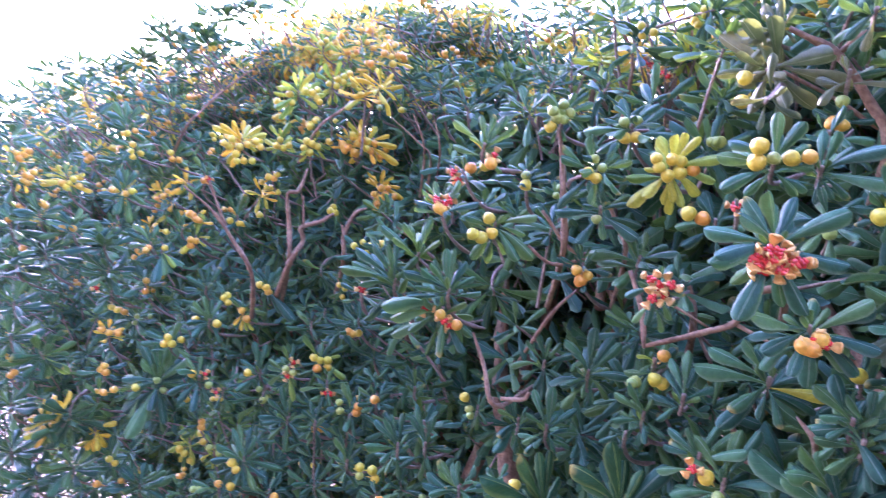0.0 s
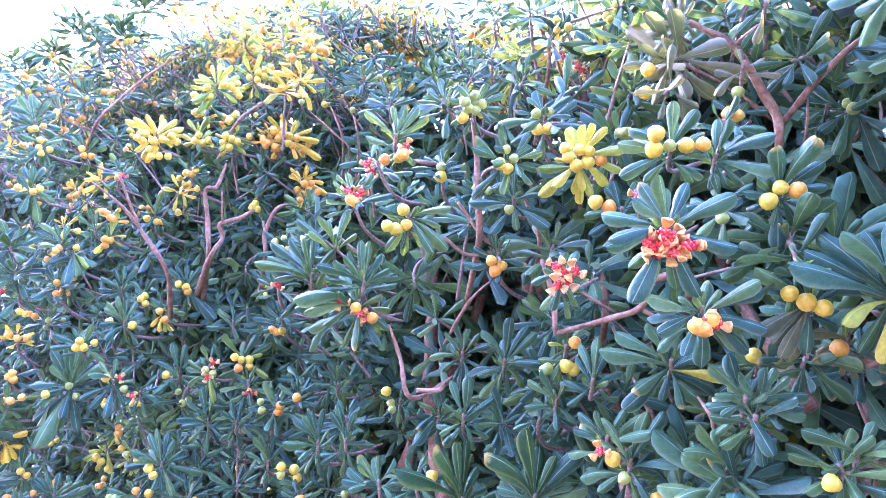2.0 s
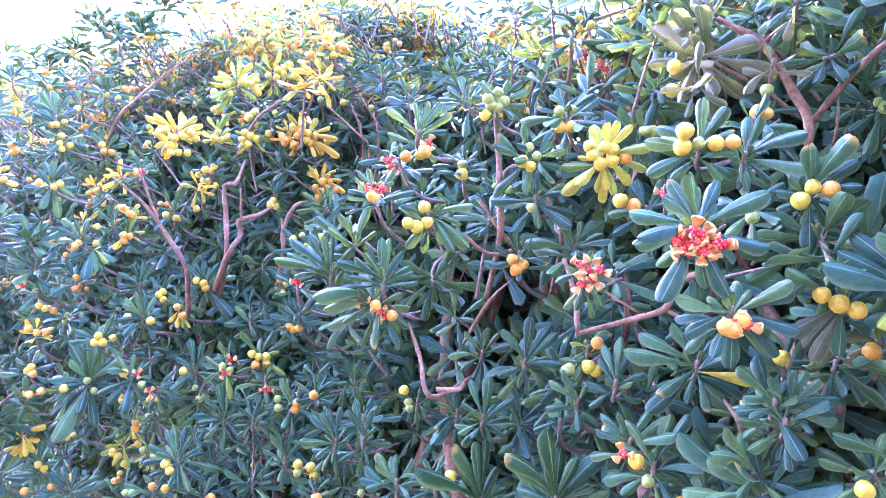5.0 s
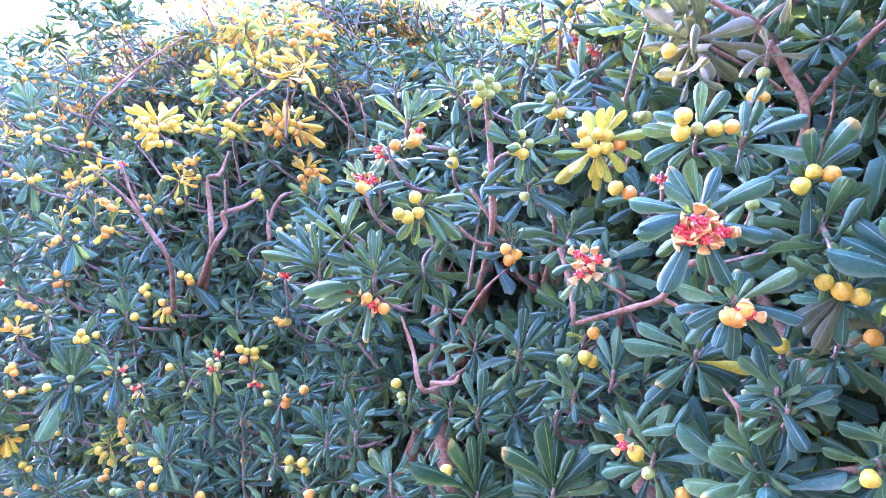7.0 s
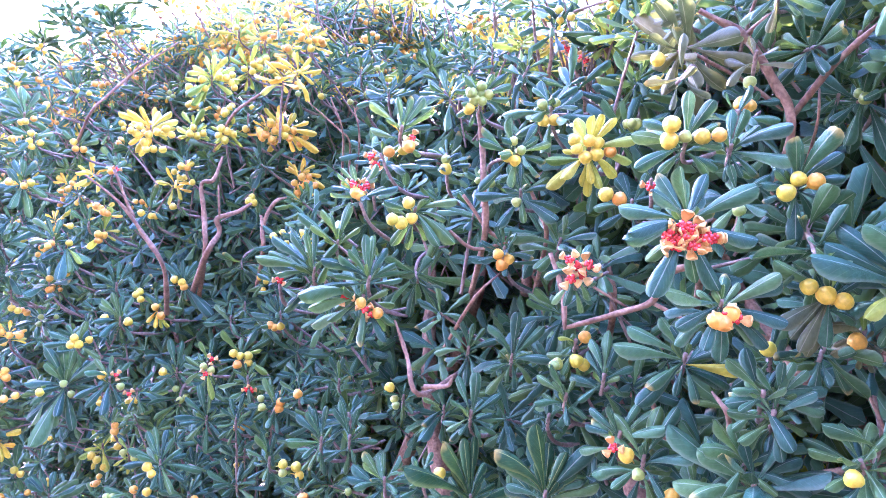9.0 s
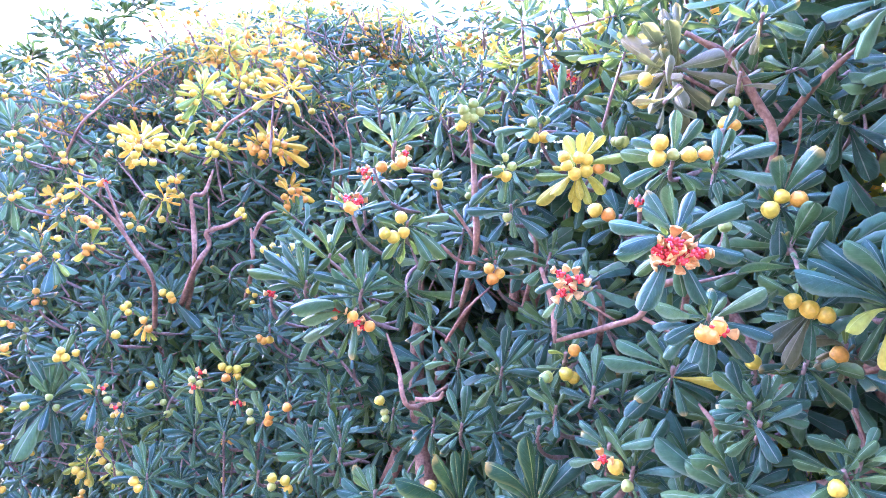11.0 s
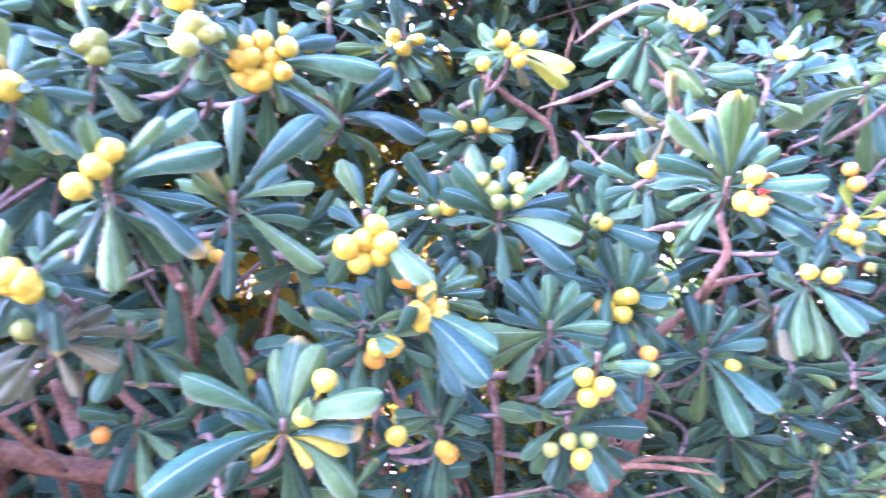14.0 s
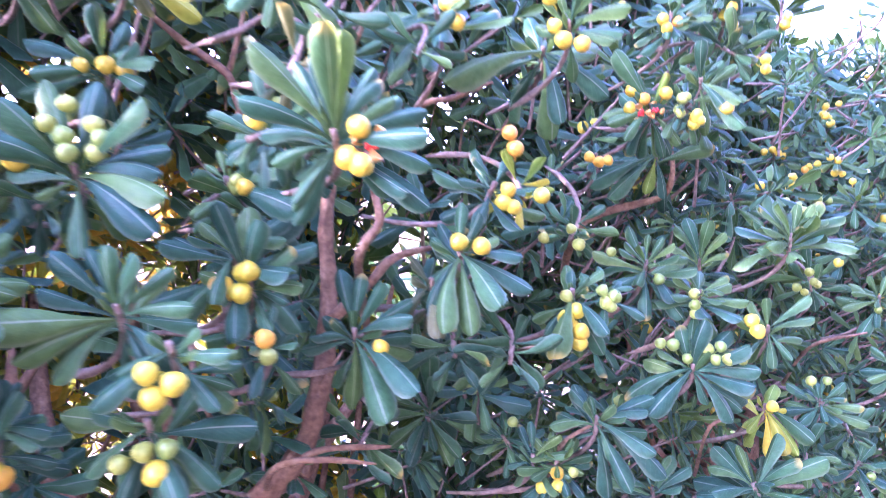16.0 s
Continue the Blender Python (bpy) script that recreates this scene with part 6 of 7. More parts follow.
whorl((-0.815, 0.754, 1.039), "d", ((110, 4.8), (94, 5.2), (75, 4.7), (61, 3.6), (9, 4.0), (-18, 6.1), (-96, 4.1), (-74, 4.6), (-118, 3.5), (149, 3.5), (166, 5.1), (-42, 3.9), (142, 5.2),), (("y", -1.9, -0.1), ("y", -1.4, -1.2),))
whorl((-0.606, 0.753, 1.078), "d", ((118, 3.7), (105, 3.7), (80, 3.1), (145, 3.2), (52, 2.7), (-173, 1.6), (-112, 2.3), (11, 2.4),), (("y", 1.7, -0.6), ("g", 1.6, -1.7), ("y", 3.4, -1.2), ("y", 3.8, -2.4),))
whorl((-1.307, 0.846, 0.904), "d", ((125, 3.2), (87, 4.4), (62, 3.4), (9, 3.0), (-35, 2.9), (-130, 2.4), (-70, 3.8), (168, 2.4),), (("y", -0.3, 0.3), ("y", 0.7, -0.7),))
whorl((-1.089, 0.871, 0.980), "l", ((115, 3.1), (87, 3.6, "f"), (61, 2.2, "f"), (-160, 4.1), (-180, 2.9), (-105, 4.6, "f"), (-86, 4.2), (53, 3.5),), (("y", -2.0, -1.2), ("y", -1.2, -2.1), ("y", 2.0, 1.2), ("y", 2.4, -0.4), ("y", -0.2, -3.6),))
whorl((-0.963, 0.822, 1.003), "l", ((115, 2.9), (69, 2.9, "f"), (24, 2.5, "f"), (-114, 2.4, "f"), (-156, 2.5),), (("g", -0.9, 0.6), ("g", 0.5, 0.6), ("g", 0.7, -0.6), ("g", 0.4, -2.0),))
whorl((-1.304, 0.820, 1.039), "d", ((116, 3.9), (87, 4.4), (34, 2.3), (-33, 2.7), (-117, 3.3),), (("o", 0.1, 2.0),))
whorl((-1.308, 0.815, 0.977), "y", ((15, 3.7), (-60, 4.3), (-79, 4.0), (-160, 1.0),))
whorl((-0.495, 0.719, 1.135), "d", ((130, 4.3), (115, 3.9), (103, 4.0), (79, 4.1), (172, 4.3), (-153, 2.8), (50, 2.4), (-119, 3.2),))
whorl((-0.463, 0.736, 1.137), "d", ((114, 4.0), (103, 4.8), (76, 3.6), (47, 2.2), (3, 2.5), (-5, 3.6), (-76, 2.6),))
whorl((-0.551, 0.847, 1.171), "f", ((133, 3.0), (109, 3.6), (88, 2.9), (167, 2.5), (42, 1.7), (-123, 1.6), (8, 2.1),))
whorl((-0.429, 0.818, 1.171), "d", ((162, 2.8), (-123, 2.2), (-92, 2.8), (-58, 2.1), (18, 2.2), (78, 2.1), (-19, 2.6), (-150, 2.4),), (("y", -1.9, 1.7), ("g", -1.3, 0.1), ("g", -1.2, -0.7),))
whorl((-0.314, 0.770, 1.259), "d", ((126, 3.2), (104, 3.4), (80, 3.0), (49, 3.4), (25, 3.6), (176, 4.0), (-151, 3.0), (-113, 2.4), (-72, 3.5), (-27, 2.6), (-94, 3.7),))
whorl((-0.350, 0.777, 1.179), "d", ((156, 2.7, "f"), (146, 1.7), (-150, 3.3), (97, 2.3), (59, 2.2), (-137, 4.4),))
whorl((-0.282, 0.700, 1.205), "d", ((147, 2.6), (106, 4.2), (81, 4.2), (48, 2.2), (32, 4.2), (-62, 2.5), (-155, 2.8), (-21, 2.3), (-131, 2.0),))
whorl((-0.249, 0.741, 1.263), "d", ((122, 4.4), (125, 3.0), (83, 4.8), (57, 5.2), (44, 4.9), (-2, 3.7), (-48, 3.6), (-75, 3.1), (-109, 2.5), (-162, 2.5), (28, 2.4),))
whorl((-0.173, 0.689, 1.241), "d", ((145, 3.4), (120, 3.3), (123, 2.0), (70, 1.8), (-98, 2.3), (-35, 2.4), (-179, 3.1),))
whorl((-0.191, 0.690, 1.217), "d", ((-161, 2.8), (159, 1.5), (55, 1.1), (-122, 1.7), (-31, 1.6),))
whorl((-0.168, 0.705, 1.294), "f", ((163, 1.9, "l"), (-150, 1.8, "f"), (57, 2.5, "f"), (36, 3.1), (-116, 2.9, "f"),), (("o", 0.9, 0.9), ("y", -0.1, -1.5), ("y", 0.7, -1.9), ("g", -2.0, -1.8), ("g", -2.4, -2.0),))
whorl((-0.111, 0.644, 1.225), "d", ((138, 3.4), (162, 2.9), (111, 2.7), (63, 3.5), (37, 4.5), (23, 3.6), (109, 2.1),))
whorl((0.103, 0.614, 1.380), "d", ((140, 6.7), (125, 5.7), (107, 5.2), (93, 5.3), (152, 6.4), (164, 7.1), (150, 2.8), (168, 4.2), (73, 3.6), (37, 2.5), (-154, 3.9, "l"), (-116, 4.3, "f"), (-94, 4.5, "l"), (-75, 3.0), (-2, 3.0),), wide=0.8)
whorl((0.125, 0.611, 1.394), "d", ((108, 4.0), (89, 4.1), (71, 4.2), (43, 3.8), (28, 4.3), (-6, 3.4), (131, 3.2), (159, 3.3), (-17, 4.7, "f"), (-62, 5.7, "f"), (-55, 3.5, "y"), (-40, 3.0), (71, 3.2),), wide=0.74)
whorl((0.050, 0.617, 1.372), "d", ((152, 4.5), (165, 3.1), (76, 1.9, "l"), (-125, 4.2, "o"), (-144, 4.4, "o"), (-103, 4.9, "o"), (-93, 3.6), (-115, 4.5, "o"), (39, 2.5), (111, 2.1),), (("y", -1.6, 0.7), ("y", 0.8, -0.3), ("y", -0.4, 0.1),))
whorl((0.080, 0.664, 1.333), "o", ((167, 2.9), (-154, 2.3), (-147, 2.9), (94, 2.0, "l"), (-50, 2.3), (-13, 2.0), (127, 1.9),))
whorl((0.014, 0.605, 1.274), "f", ((123, 3.1), (148, 3.4), (81, 3.3), (40, 3.4), (179, 3.2), (-16, 2.7), (-76, 3.0), (-147, 3.1), (106, 2.8), (27, 1.7),))
whorl((-0.272, 0.674, 1.121), "g", ((157, 7.7), (119, 6.0), (95, 5.9), (85, 6.1), (60, 4.5), (31, 3.3), (-173, 5.1, "d"), (116, 4.3), (62, 3.1), (-15, 4.5, "d"), (165, 4.0),), wide=0.8)
whorl((-0.185, 0.659, 1.148), "g", ((137, 6.6), (140, 4.9, "d"), (102, 6.3), (83, 5.2), (65, 4.5), (42, 3.7), (50, 6.4, "d"), (27, 4.0, "d"), (159, 3.9, "d"), (15, 5.3, "d"), (-164, 2.3), (98, 3.7),))

branch(0.0033, 0.0039, (0.819, 0.761, 1.416), (0.709, 0.664, 1.492), (0.695, 0.664, 1.537), (0.686, 0.668, 1.567), (0.658, 0.695, 1.593), (0.632, 0.715, 1.617))
branch(0.0028, 0.0017, (0.693, 0.678, 1.567), (0.693, 0.662, 1.609), (0.687, 0.636, 1.667))
branch(0.0029, 0.0027, (0.765, 0.568, 1.492), (0.650, 0.483, 1.537), (0.645, 0.480, 1.552), (0.631, 0.490, 1.585), (0.620, 0.506, 1.604))
branch(0.0018, 0.0013, (0.653, 0.486, 1.552), (0.651, 0.465, 1.583), (0.640, 0.468, 1.603))
branch(0.0030, 0.0024, (0.880, 0.600, 1.497), (0.769, 0.505, 1.539), (0.778, 0.476, 1.550), (0.788, 0.442, 1.563))
branch(0.0014, 0.0008, (0.938, 0.580, 1.505), (0.824, 0.493, 1.536), (0.833, 0.466, 1.529), (0.837, 0.445, 1.532))
branch(0.0112, 0.0051, (0.658, 0.569, 1.201), (0.689, 0.550, 1.246), (0.705, 0.548, 1.305), (0.716, 0.555, 1.368), (0.721, 0.568, 1.439), (0.728, 0.564, 1.488))
branch(0.0037, 0.0019, (0.670, 0.545, 1.236), (0.687, 0.521, 1.250), (0.716, 0.476, 1.256))
branch(0.0058, 0.0027, (0.708, 0.547, 1.350), (0.726, 0.520, 1.383), (0.737, 0.500, 1.409), (0.762, 0.465, 1.423))
branch(0.0037, 0.0028, (0.745, 0.533, 1.336), (0.635, 0.445, 1.414), (0.641, 0.433, 1.441), (0.640, 0.436, 1.458), (0.640, 0.447, 1.490))
branch(0.0062, 0.0034, (1.219, 0.578, 1.368), (1.098, 0.502, 1.436), (1.109, 0.472, 1.459), (1.127, 0.409, 1.480), (1.127, 0.395, 1.504), (1.124, 0.396, 1.545))
branch(0.0016, 0.0015, (0.683, 0.529, 1.303), (0.695, 0.513, 1.334))
branch(0.0029, 0.0027, (0.482, 0.719, 1.303), (0.417, 0.591, 1.362), (0.428, 0.575, 1.344), (0.436, 0.563, 1.323), (0.446, 0.562, 1.316))
branch(0.0023, 0.0021, (0.960, 0.456, 1.142), (0.844, 0.386, 1.245), (0.856, 0.359, 1.271))
branch(0.0021, 0.0014, (1.109, 0.338, 1.155), (0.979, 0.295, 1.249), (0.983, 0.278, 1.267))
branch(0.0029, 0.0020, (1.438, 0.304, 1.214), (1.303, 0.253, 1.296), (1.308, 0.192, 1.323))
branch(0.0024, 0.0030, (0.703, 0.677, 1.206), (0.608, 0.588, 1.305), (0.611, 0.600, 1.333), (0.611, 0.615, 1.352))
branch(0.0030, 0.0020, (0.332, 0.695, 1.340), (0.281, 0.564, 1.408), (0.276, 0.563, 1.415), (0.265, 0.562, 1.432), (0.252, 0.565, 1.456))
branch(0.0022, 0.0028, (0.300, 0.552, 1.432), (0.288, 0.553, 1.408), (0.284, 0.558, 1.395))
branch(0.0097, 0.0106, (0.353, 0.811, 1.352), (0.362, 0.790, 1.292), (0.372, 0.763, 1.238), (0.370, 0.747, 1.198))
branch(0.0094, 0.0077, (0.329, 1.023, 1.086), (0.292, 0.906, 1.202), (0.283, 0.926, 1.240), (0.266, 0.937, 1.284))
branch(0.0023, 0.0014, (0.461, 0.810, 1.546), (0.415, 0.676, 1.560), (0.440, 0.660, 1.539), (0.469, 0.639, 1.540))
branch(0.0067, 0.0053, (0.606, 0.846, 1.097), (0.538, 0.747, 1.218), (0.546, 0.767, 1.261), (0.551, 0.781, 1.313))
branch(0.0058, 0.0044, (0.727, 0.763, 1.123), (0.641, 0.676, 1.237), (0.648, 0.695, 1.276), (0.649, 0.709, 1.316))
branch(0.0028, 0.0019, (0.718, 0.628, 1.150), (0.630, 0.521, 1.248), (0.651, 0.490, 1.259), (0.670, 0.451, 1.261))
branch(0.0103, 0.0055, (0.365, 0.816, 1.151), (0.292, 0.697, 1.253), (0.240, 0.707, 1.270), (0.178, 0.719, 1.298), (0.134, 0.729, 1.311), (0.092, 0.733, 1.307))
branch(0.0039, 0.0044, (0.088, 0.731, 1.298), (0.118, 0.728, 1.308), (0.148, 0.725, 1.320))
branch(0.0041, 0.0029, (0.223, 0.898, 1.175), (0.199, 0.768, 1.288), (0.193, 0.774, 1.332))
branch(0.0037, 0.0026, (0.279, 0.906, 1.159), (0.240, 0.780, 1.275), (0.223, 0.790, 1.320))
branch(0.0040, 0.0030, (0.148, 0.806, 1.137), (0.151, 0.672, 1.239), (0.170, 0.666, 1.246), (0.192, 0.666, 1.260))
branch(0.0020, 0.0023, (0.140, 0.926, 1.066), (0.125, 0.805, 1.196), (0.107, 0.823, 1.250))
branch(0.0046, 0.0047, (0.011, 0.951, 1.429), (0.025, 0.807, 1.497), (0.025, 0.800, 1.533), (0.012, 0.802, 1.559), (-0.019, 0.800, 1.610), (-0.064, 0.791, 1.640))
branch(0.0041, 0.0028, (0.028, 0.811, 1.530), (0.061, 0.804, 1.576), (0.096, 0.787, 1.610))
branch(0.0030, 0.0023, (-0.021, 0.800, 1.610), (0.005, 0.796, 1.631))
branch(0.0021, 0.0019, (-0.070, 0.809, 1.600), (-0.018, 0.818, 1.568), (0.019, 0.815, 1.536))
branch(0.0016, 0.0019, (0.042, 0.976, 1.449), (0.051, 0.832, 1.517), (0.052, 0.826, 1.558))
branch(0.0023, 0.0034, (-0.196, 0.708, 1.389), (-0.181, 0.702, 1.349), (-0.175, 0.690, 1.313))
branch(0.0040, 0.0033, (-0.063, 0.861, 1.315), (-0.052, 0.719, 1.377), (-0.082, 0.708, 1.372), (-0.092, 0.702, 1.346), (-0.124, 0.701, 1.332), (-0.174, 0.692, 1.315))
branch(0.0022, 0.0016, (-0.091, 0.703, 1.344), (-0.057, 0.698, 1.329))
branch(0.0018, 0.0013, (-0.162, 0.713, 1.361), (-0.115, 0.714, 1.335))
branch(0.0047, 0.0038, (-0.189, 0.938, 1.204), (-0.149, 0.811, 1.314), (-0.157, 0.816, 1.371))
branch(0.0041, 0.0028, (-0.353, 0.871, 1.309), (-0.286, 0.752, 1.403), (-0.289, 0.755, 1.458), (-0.292, 0.759, 1.503), (-0.296, 0.753, 1.547))
branch(0.0031, 0.0024, (-0.274, 0.911, 1.316), (-0.223, 0.787, 1.397), (-0.232, 0.792, 1.426), (-0.247, 0.787, 1.465))
branch(0.0021, 0.0028, (-0.317, 0.761, 1.449), (-0.285, 0.773, 1.403), (-0.257, 0.777, 1.398))
branch(0.0025, 0.0023, (-0.327, 0.744, 1.407), (-0.300, 0.754, 1.386), (-0.262, 0.763, 1.394))
branch(0.0024, 0.0018, (-0.375, 0.825, 1.240), (-0.286, 0.719, 1.333), (-0.261, 0.736, 1.362))
branch(0.0032, 0.0022, (-0.335, 0.790, 1.225), (-0.325, 0.658, 1.236), (-0.344, 0.667, 1.276), (-0.360, 0.670, 1.312))
branch(0.0036, 0.0026, (-0.367, 1.214, 1.551), (-0.309, 1.079, 1.613), (-0.297, 1.061, 1.683), (-0.317, 1.043, 1.732))
branch(0.0050, 0.0033, (-0.284, 1.236, 1.559), (-0.232, 1.097, 1.619), (-0.216, 1.084, 1.672), (-0.213, 1.074, 1.715))
branch(0.0043, 0.0033, (-0.262, 1.241, 1.558), (-0.212, 1.101, 1.619), (-0.196, 1.088, 1.669), (-0.174, 1.084, 1.701))
branch(0.0027, 0.0019, (-0.274, 1.182, 1.539), (-0.241, 1.041, 1.599), (-0.263, 1.024, 1.649))
branch(0.0026, 0.0020, (-0.032, 0.779, 1.134), (-0.018, 0.658, 1.248), (-0.034, 0.671, 1.272))
branch(0.0048, 0.0037, (-0.960, 0.991, 1.247), (-0.856, 0.903, 1.343), (-0.858, 0.907, 1.411), (-0.857, 0.902, 1.465), (-0.841, 0.914, 1.472), (-0.830, 0.925, 1.512))
branch(0.0056, 0.0037, (-0.955, 0.969, 1.260), (-0.840, 0.890, 1.347), (-0.827, 0.908, 1.383), (-0.826, 0.903, 1.407), (-0.801, 0.922, 1.417), (-0.783, 0.940, 1.432))
branch(0.0016, 0.0022, (-0.823, 0.905, 1.463), (-0.821, 0.903, 1.410))
branch(0.0048, 0.0029, (-0.872, 1.052, 1.262), (-0.772, 0.953, 1.351), (-0.770, 0.951, 1.392), (-0.754, 0.962, 1.432), (-0.738, 0.977, 1.442))
branch(0.0024, 0.0029, (-0.772, 0.949, 1.412), (-0.768, 0.949, 1.390))
branch(0.0045, 0.0021, (-0.936, 0.891, 1.239), (-0.836, 0.795, 1.333), (-0.856, 0.775, 1.389), (-0.873, 0.749, 1.437), (-0.899, 0.714, 1.477))
branch(0.0022, 0.0028, (-0.874, 0.744, 1.486), (-0.865, 0.758, 1.433), (-0.864, 0.768, 1.413))
branch(0.0029, 0.0017, (-1.255, 0.968, 1.536), (-1.125, 0.906, 1.596), (-1.104, 0.930, 1.632), (-1.066, 0.967, 1.682), (-1.010, 1.011, 1.734))
branch(0.0031, 0.0019, (-0.973, 1.058, 1.531), (-0.853, 0.977, 1.586), (-0.824, 0.998, 1.616), (-0.781, 1.030, 1.653))
branch(0.0020, 0.0012, (-0.615, 0.979, 1.465), (-0.535, 0.860, 1.521), (-0.546, 0.843, 1.543), (-0.573, 0.811, 1.578))
branch(0.0020, 0.0012, (-0.622, 0.969, 1.463), (-0.539, 0.849, 1.533), (-0.546, 0.829, 1.583))
branch(0.0020, 0.0012, (-0.605, 0.981, 1.454), (-0.520, 0.862, 1.526), (-0.520, 0.848, 1.571))
branch(0.0024, 0.0020, (-0.315, 0.650, 1.248), (-0.294, 0.661, 1.248), (-0.287, 0.661, 1.257))
branch(0.0034, 0.0026, (0.150, 0.660, 1.250), (0.154, 0.620, 1.257), (0.164, 0.610, 1.266), (0.180, 0.602, 1.283))
branch(0.0023, 0.0018, (0.151, 0.616, 1.321), (0.169, 0.606, 1.334), (0.194, 0.622, 1.335), (0.216, 0.649, 1.336))
branch(0.0035, 0.0028, (0.196, 0.651, 1.328), (0.214, 0.653, 1.306), (0.236, 0.663, 1.282))


WEST_GAPS = (
    (-1.55, 1.34, 1.67, 0.09, 2), (-0.86, 0.88, 1.38, 0.05, 5), (-1.37, 0.96, 1.18, 0.05, 3), (-1.19, 0.95, 1.29, 0.05, 3), (-1.16, 0.88, 1.02, 0.06, 3), (-1.08, 1.15, 1.35, 0.10, 3), (-1.07, 1.05, 1.34, 0.06, 4),
    (-1.07, 1.22, 1.31, 0.07, 3), (-1.01, 0.97, 1.20, 0.07, 3), (-0.94, 1.05, 1.21, 0.05, 3), (-0.77, 0.95, 1.15, 0.04, 3), (-0.57, 0.87, 1.49, 0.03, 3),
)
EAST_GAPS = (
    (-0.24, 0.80, 1.34, 0.04, 4), (-0.06, 0.73, 1.23, 0.04, 3), (0.07, 0.72, 1.25, 0.05, 2.5), (0.10, 0.70, 1.27, 0.04, 2.5), (0.19, 0.71, 1.24, 0.05, 2.5), (0.37, 0.65, 1.39, 0.05, 4),
    (0.09, 0.73, 1.27, 0.05, 3), (0.21, 0.71, 1.22, 0.05, 3), (0.23, 0.74, 1.28, 0.05, 3), (0.13, 0.74, 1.25, 0.05, 3), (0.04, 0.73, 1.28, 0.05, 3),
    (0.44, 0.59, 1.33, 0.03, 2.5), (0.49, 0.68, 1.51, 0.05, 4), (0.53, 0.62, 1.38, 0.04, 4), (0.55, 0.75, 1.49, 0.04, 4), (0.74, 0.55, 1.41, 0.07, 4), (1.40, 0.43, 1.46, 0.04, 4),
)
HOLLOWS = WEST_GAPS + EAST_GAPS
OPENINGS = (
    (0.630, 0.760, 1.364, 0.047), (0.816, 0.591, 1.407, 0.050), (0.801, 0.604, 1.366, 0.030), (0.567, 0.803, 1.501, 0.030),
    (0.574, 0.742, 1.423, 0.030), (0.690, 0.655, 1.509, 0.014), (0.750, 0.570, 1.307, 0.025), (0.449, 0.790, 1.359, 0.045),
    (0.417, 0.807, 1.386, 0.030), (0.524, 0.754, 1.523, 0.035), (0.514, 0.763, 1.491, 0.028), (0.568, 0.727, 1.500, 0.020),
    (0.486, 0.667, 1.299, 0.040), (0.511, 0.667, 1.511, 0.030), (-0.245, 0.839, 1.335, 0.012),
    (0.747, 0.598, 1.186, 0.030),
)


# ---- trunks and inner limbs ----
def trunks(ob, seed):
    rnd = random.Random(seed)
    for k in range(2):
        bm = bmesh.new()
        a = rnd.uniform(0, 6.28)
        dx, dy = 0.16 * math.cos(a), 0.1 * math.sin(a)
        p = [(dx * 0.4, dy * 0.4, -0.05), (dx * 0.6, dy * 0.6, 0.3), (dx * 1.2 + rnd.uniform(-0.05, 0.05), dy, 0.75),
             (dx * 2 + rnd.uniform(-0.08, 0.08), dy * 1.5 + 0.08, 1.05), (dx * 2.6, dy * 2 + 0.2, 1.3)]
        tube(bm, p, 0.034, 0.012, 9, 5, 0.2, seed + k)
        part("trunk", finish(bm, "trunk", BARK), ob)
    for k in range(7):
        bm = bmesh.new()
        z = rnd.uniform(0.45, 1.25)
        a = rnd.uniform(0, 6.28)
        reach = rnd.uniform(0.22, 0.42)
        end = (reach * math.cos(a), reach * 0.8 * abs(math.sin(a)) + 0.02, z + rnd.uniform(0.25, 0.5))
        mid = (end[0] * 0.5 + rnd.uniform(-0.04, 0.04), end[1] * 0.5, z + rnd.uniform(0.08, 0.2))
        tube(bm, [(rnd.uniform(-0.04, 0.04), rnd.uniform(-0.03, 0.03), z), mid, end], rnd.uniform(0.008, 0.015), 0.004, 7, 4, 0.2, seed + 9 * k)
        part("branch", finish(bm, "branch", BARK), ob)


for k, ob in enumerate(SHRUBS):
    trunks(ob, 40 + k)


# ---- the rest of the foliage, behind and between ----
def between(x, knots):
    return float(np.interp(x, [k[0] for k in knots], [k[1] for k in knots]))


CROWN = ((-3.2, 1.98), (-2.2, 1.98), (-1.9, 2.0), (-1.5, 2.12), (-1.0, 1.99), (-0.8, 1.92), (-0.4, 1.84), (-0.15, 1.85), (0.1, 2.2),
         (0.95, 2.2), (1.1, 1.95), (1.18, 1.84), (1.27, 1.7), (1.4, 1.7), (1.7, 1.77), (2.2, 1.88), (3.2, 1.92))


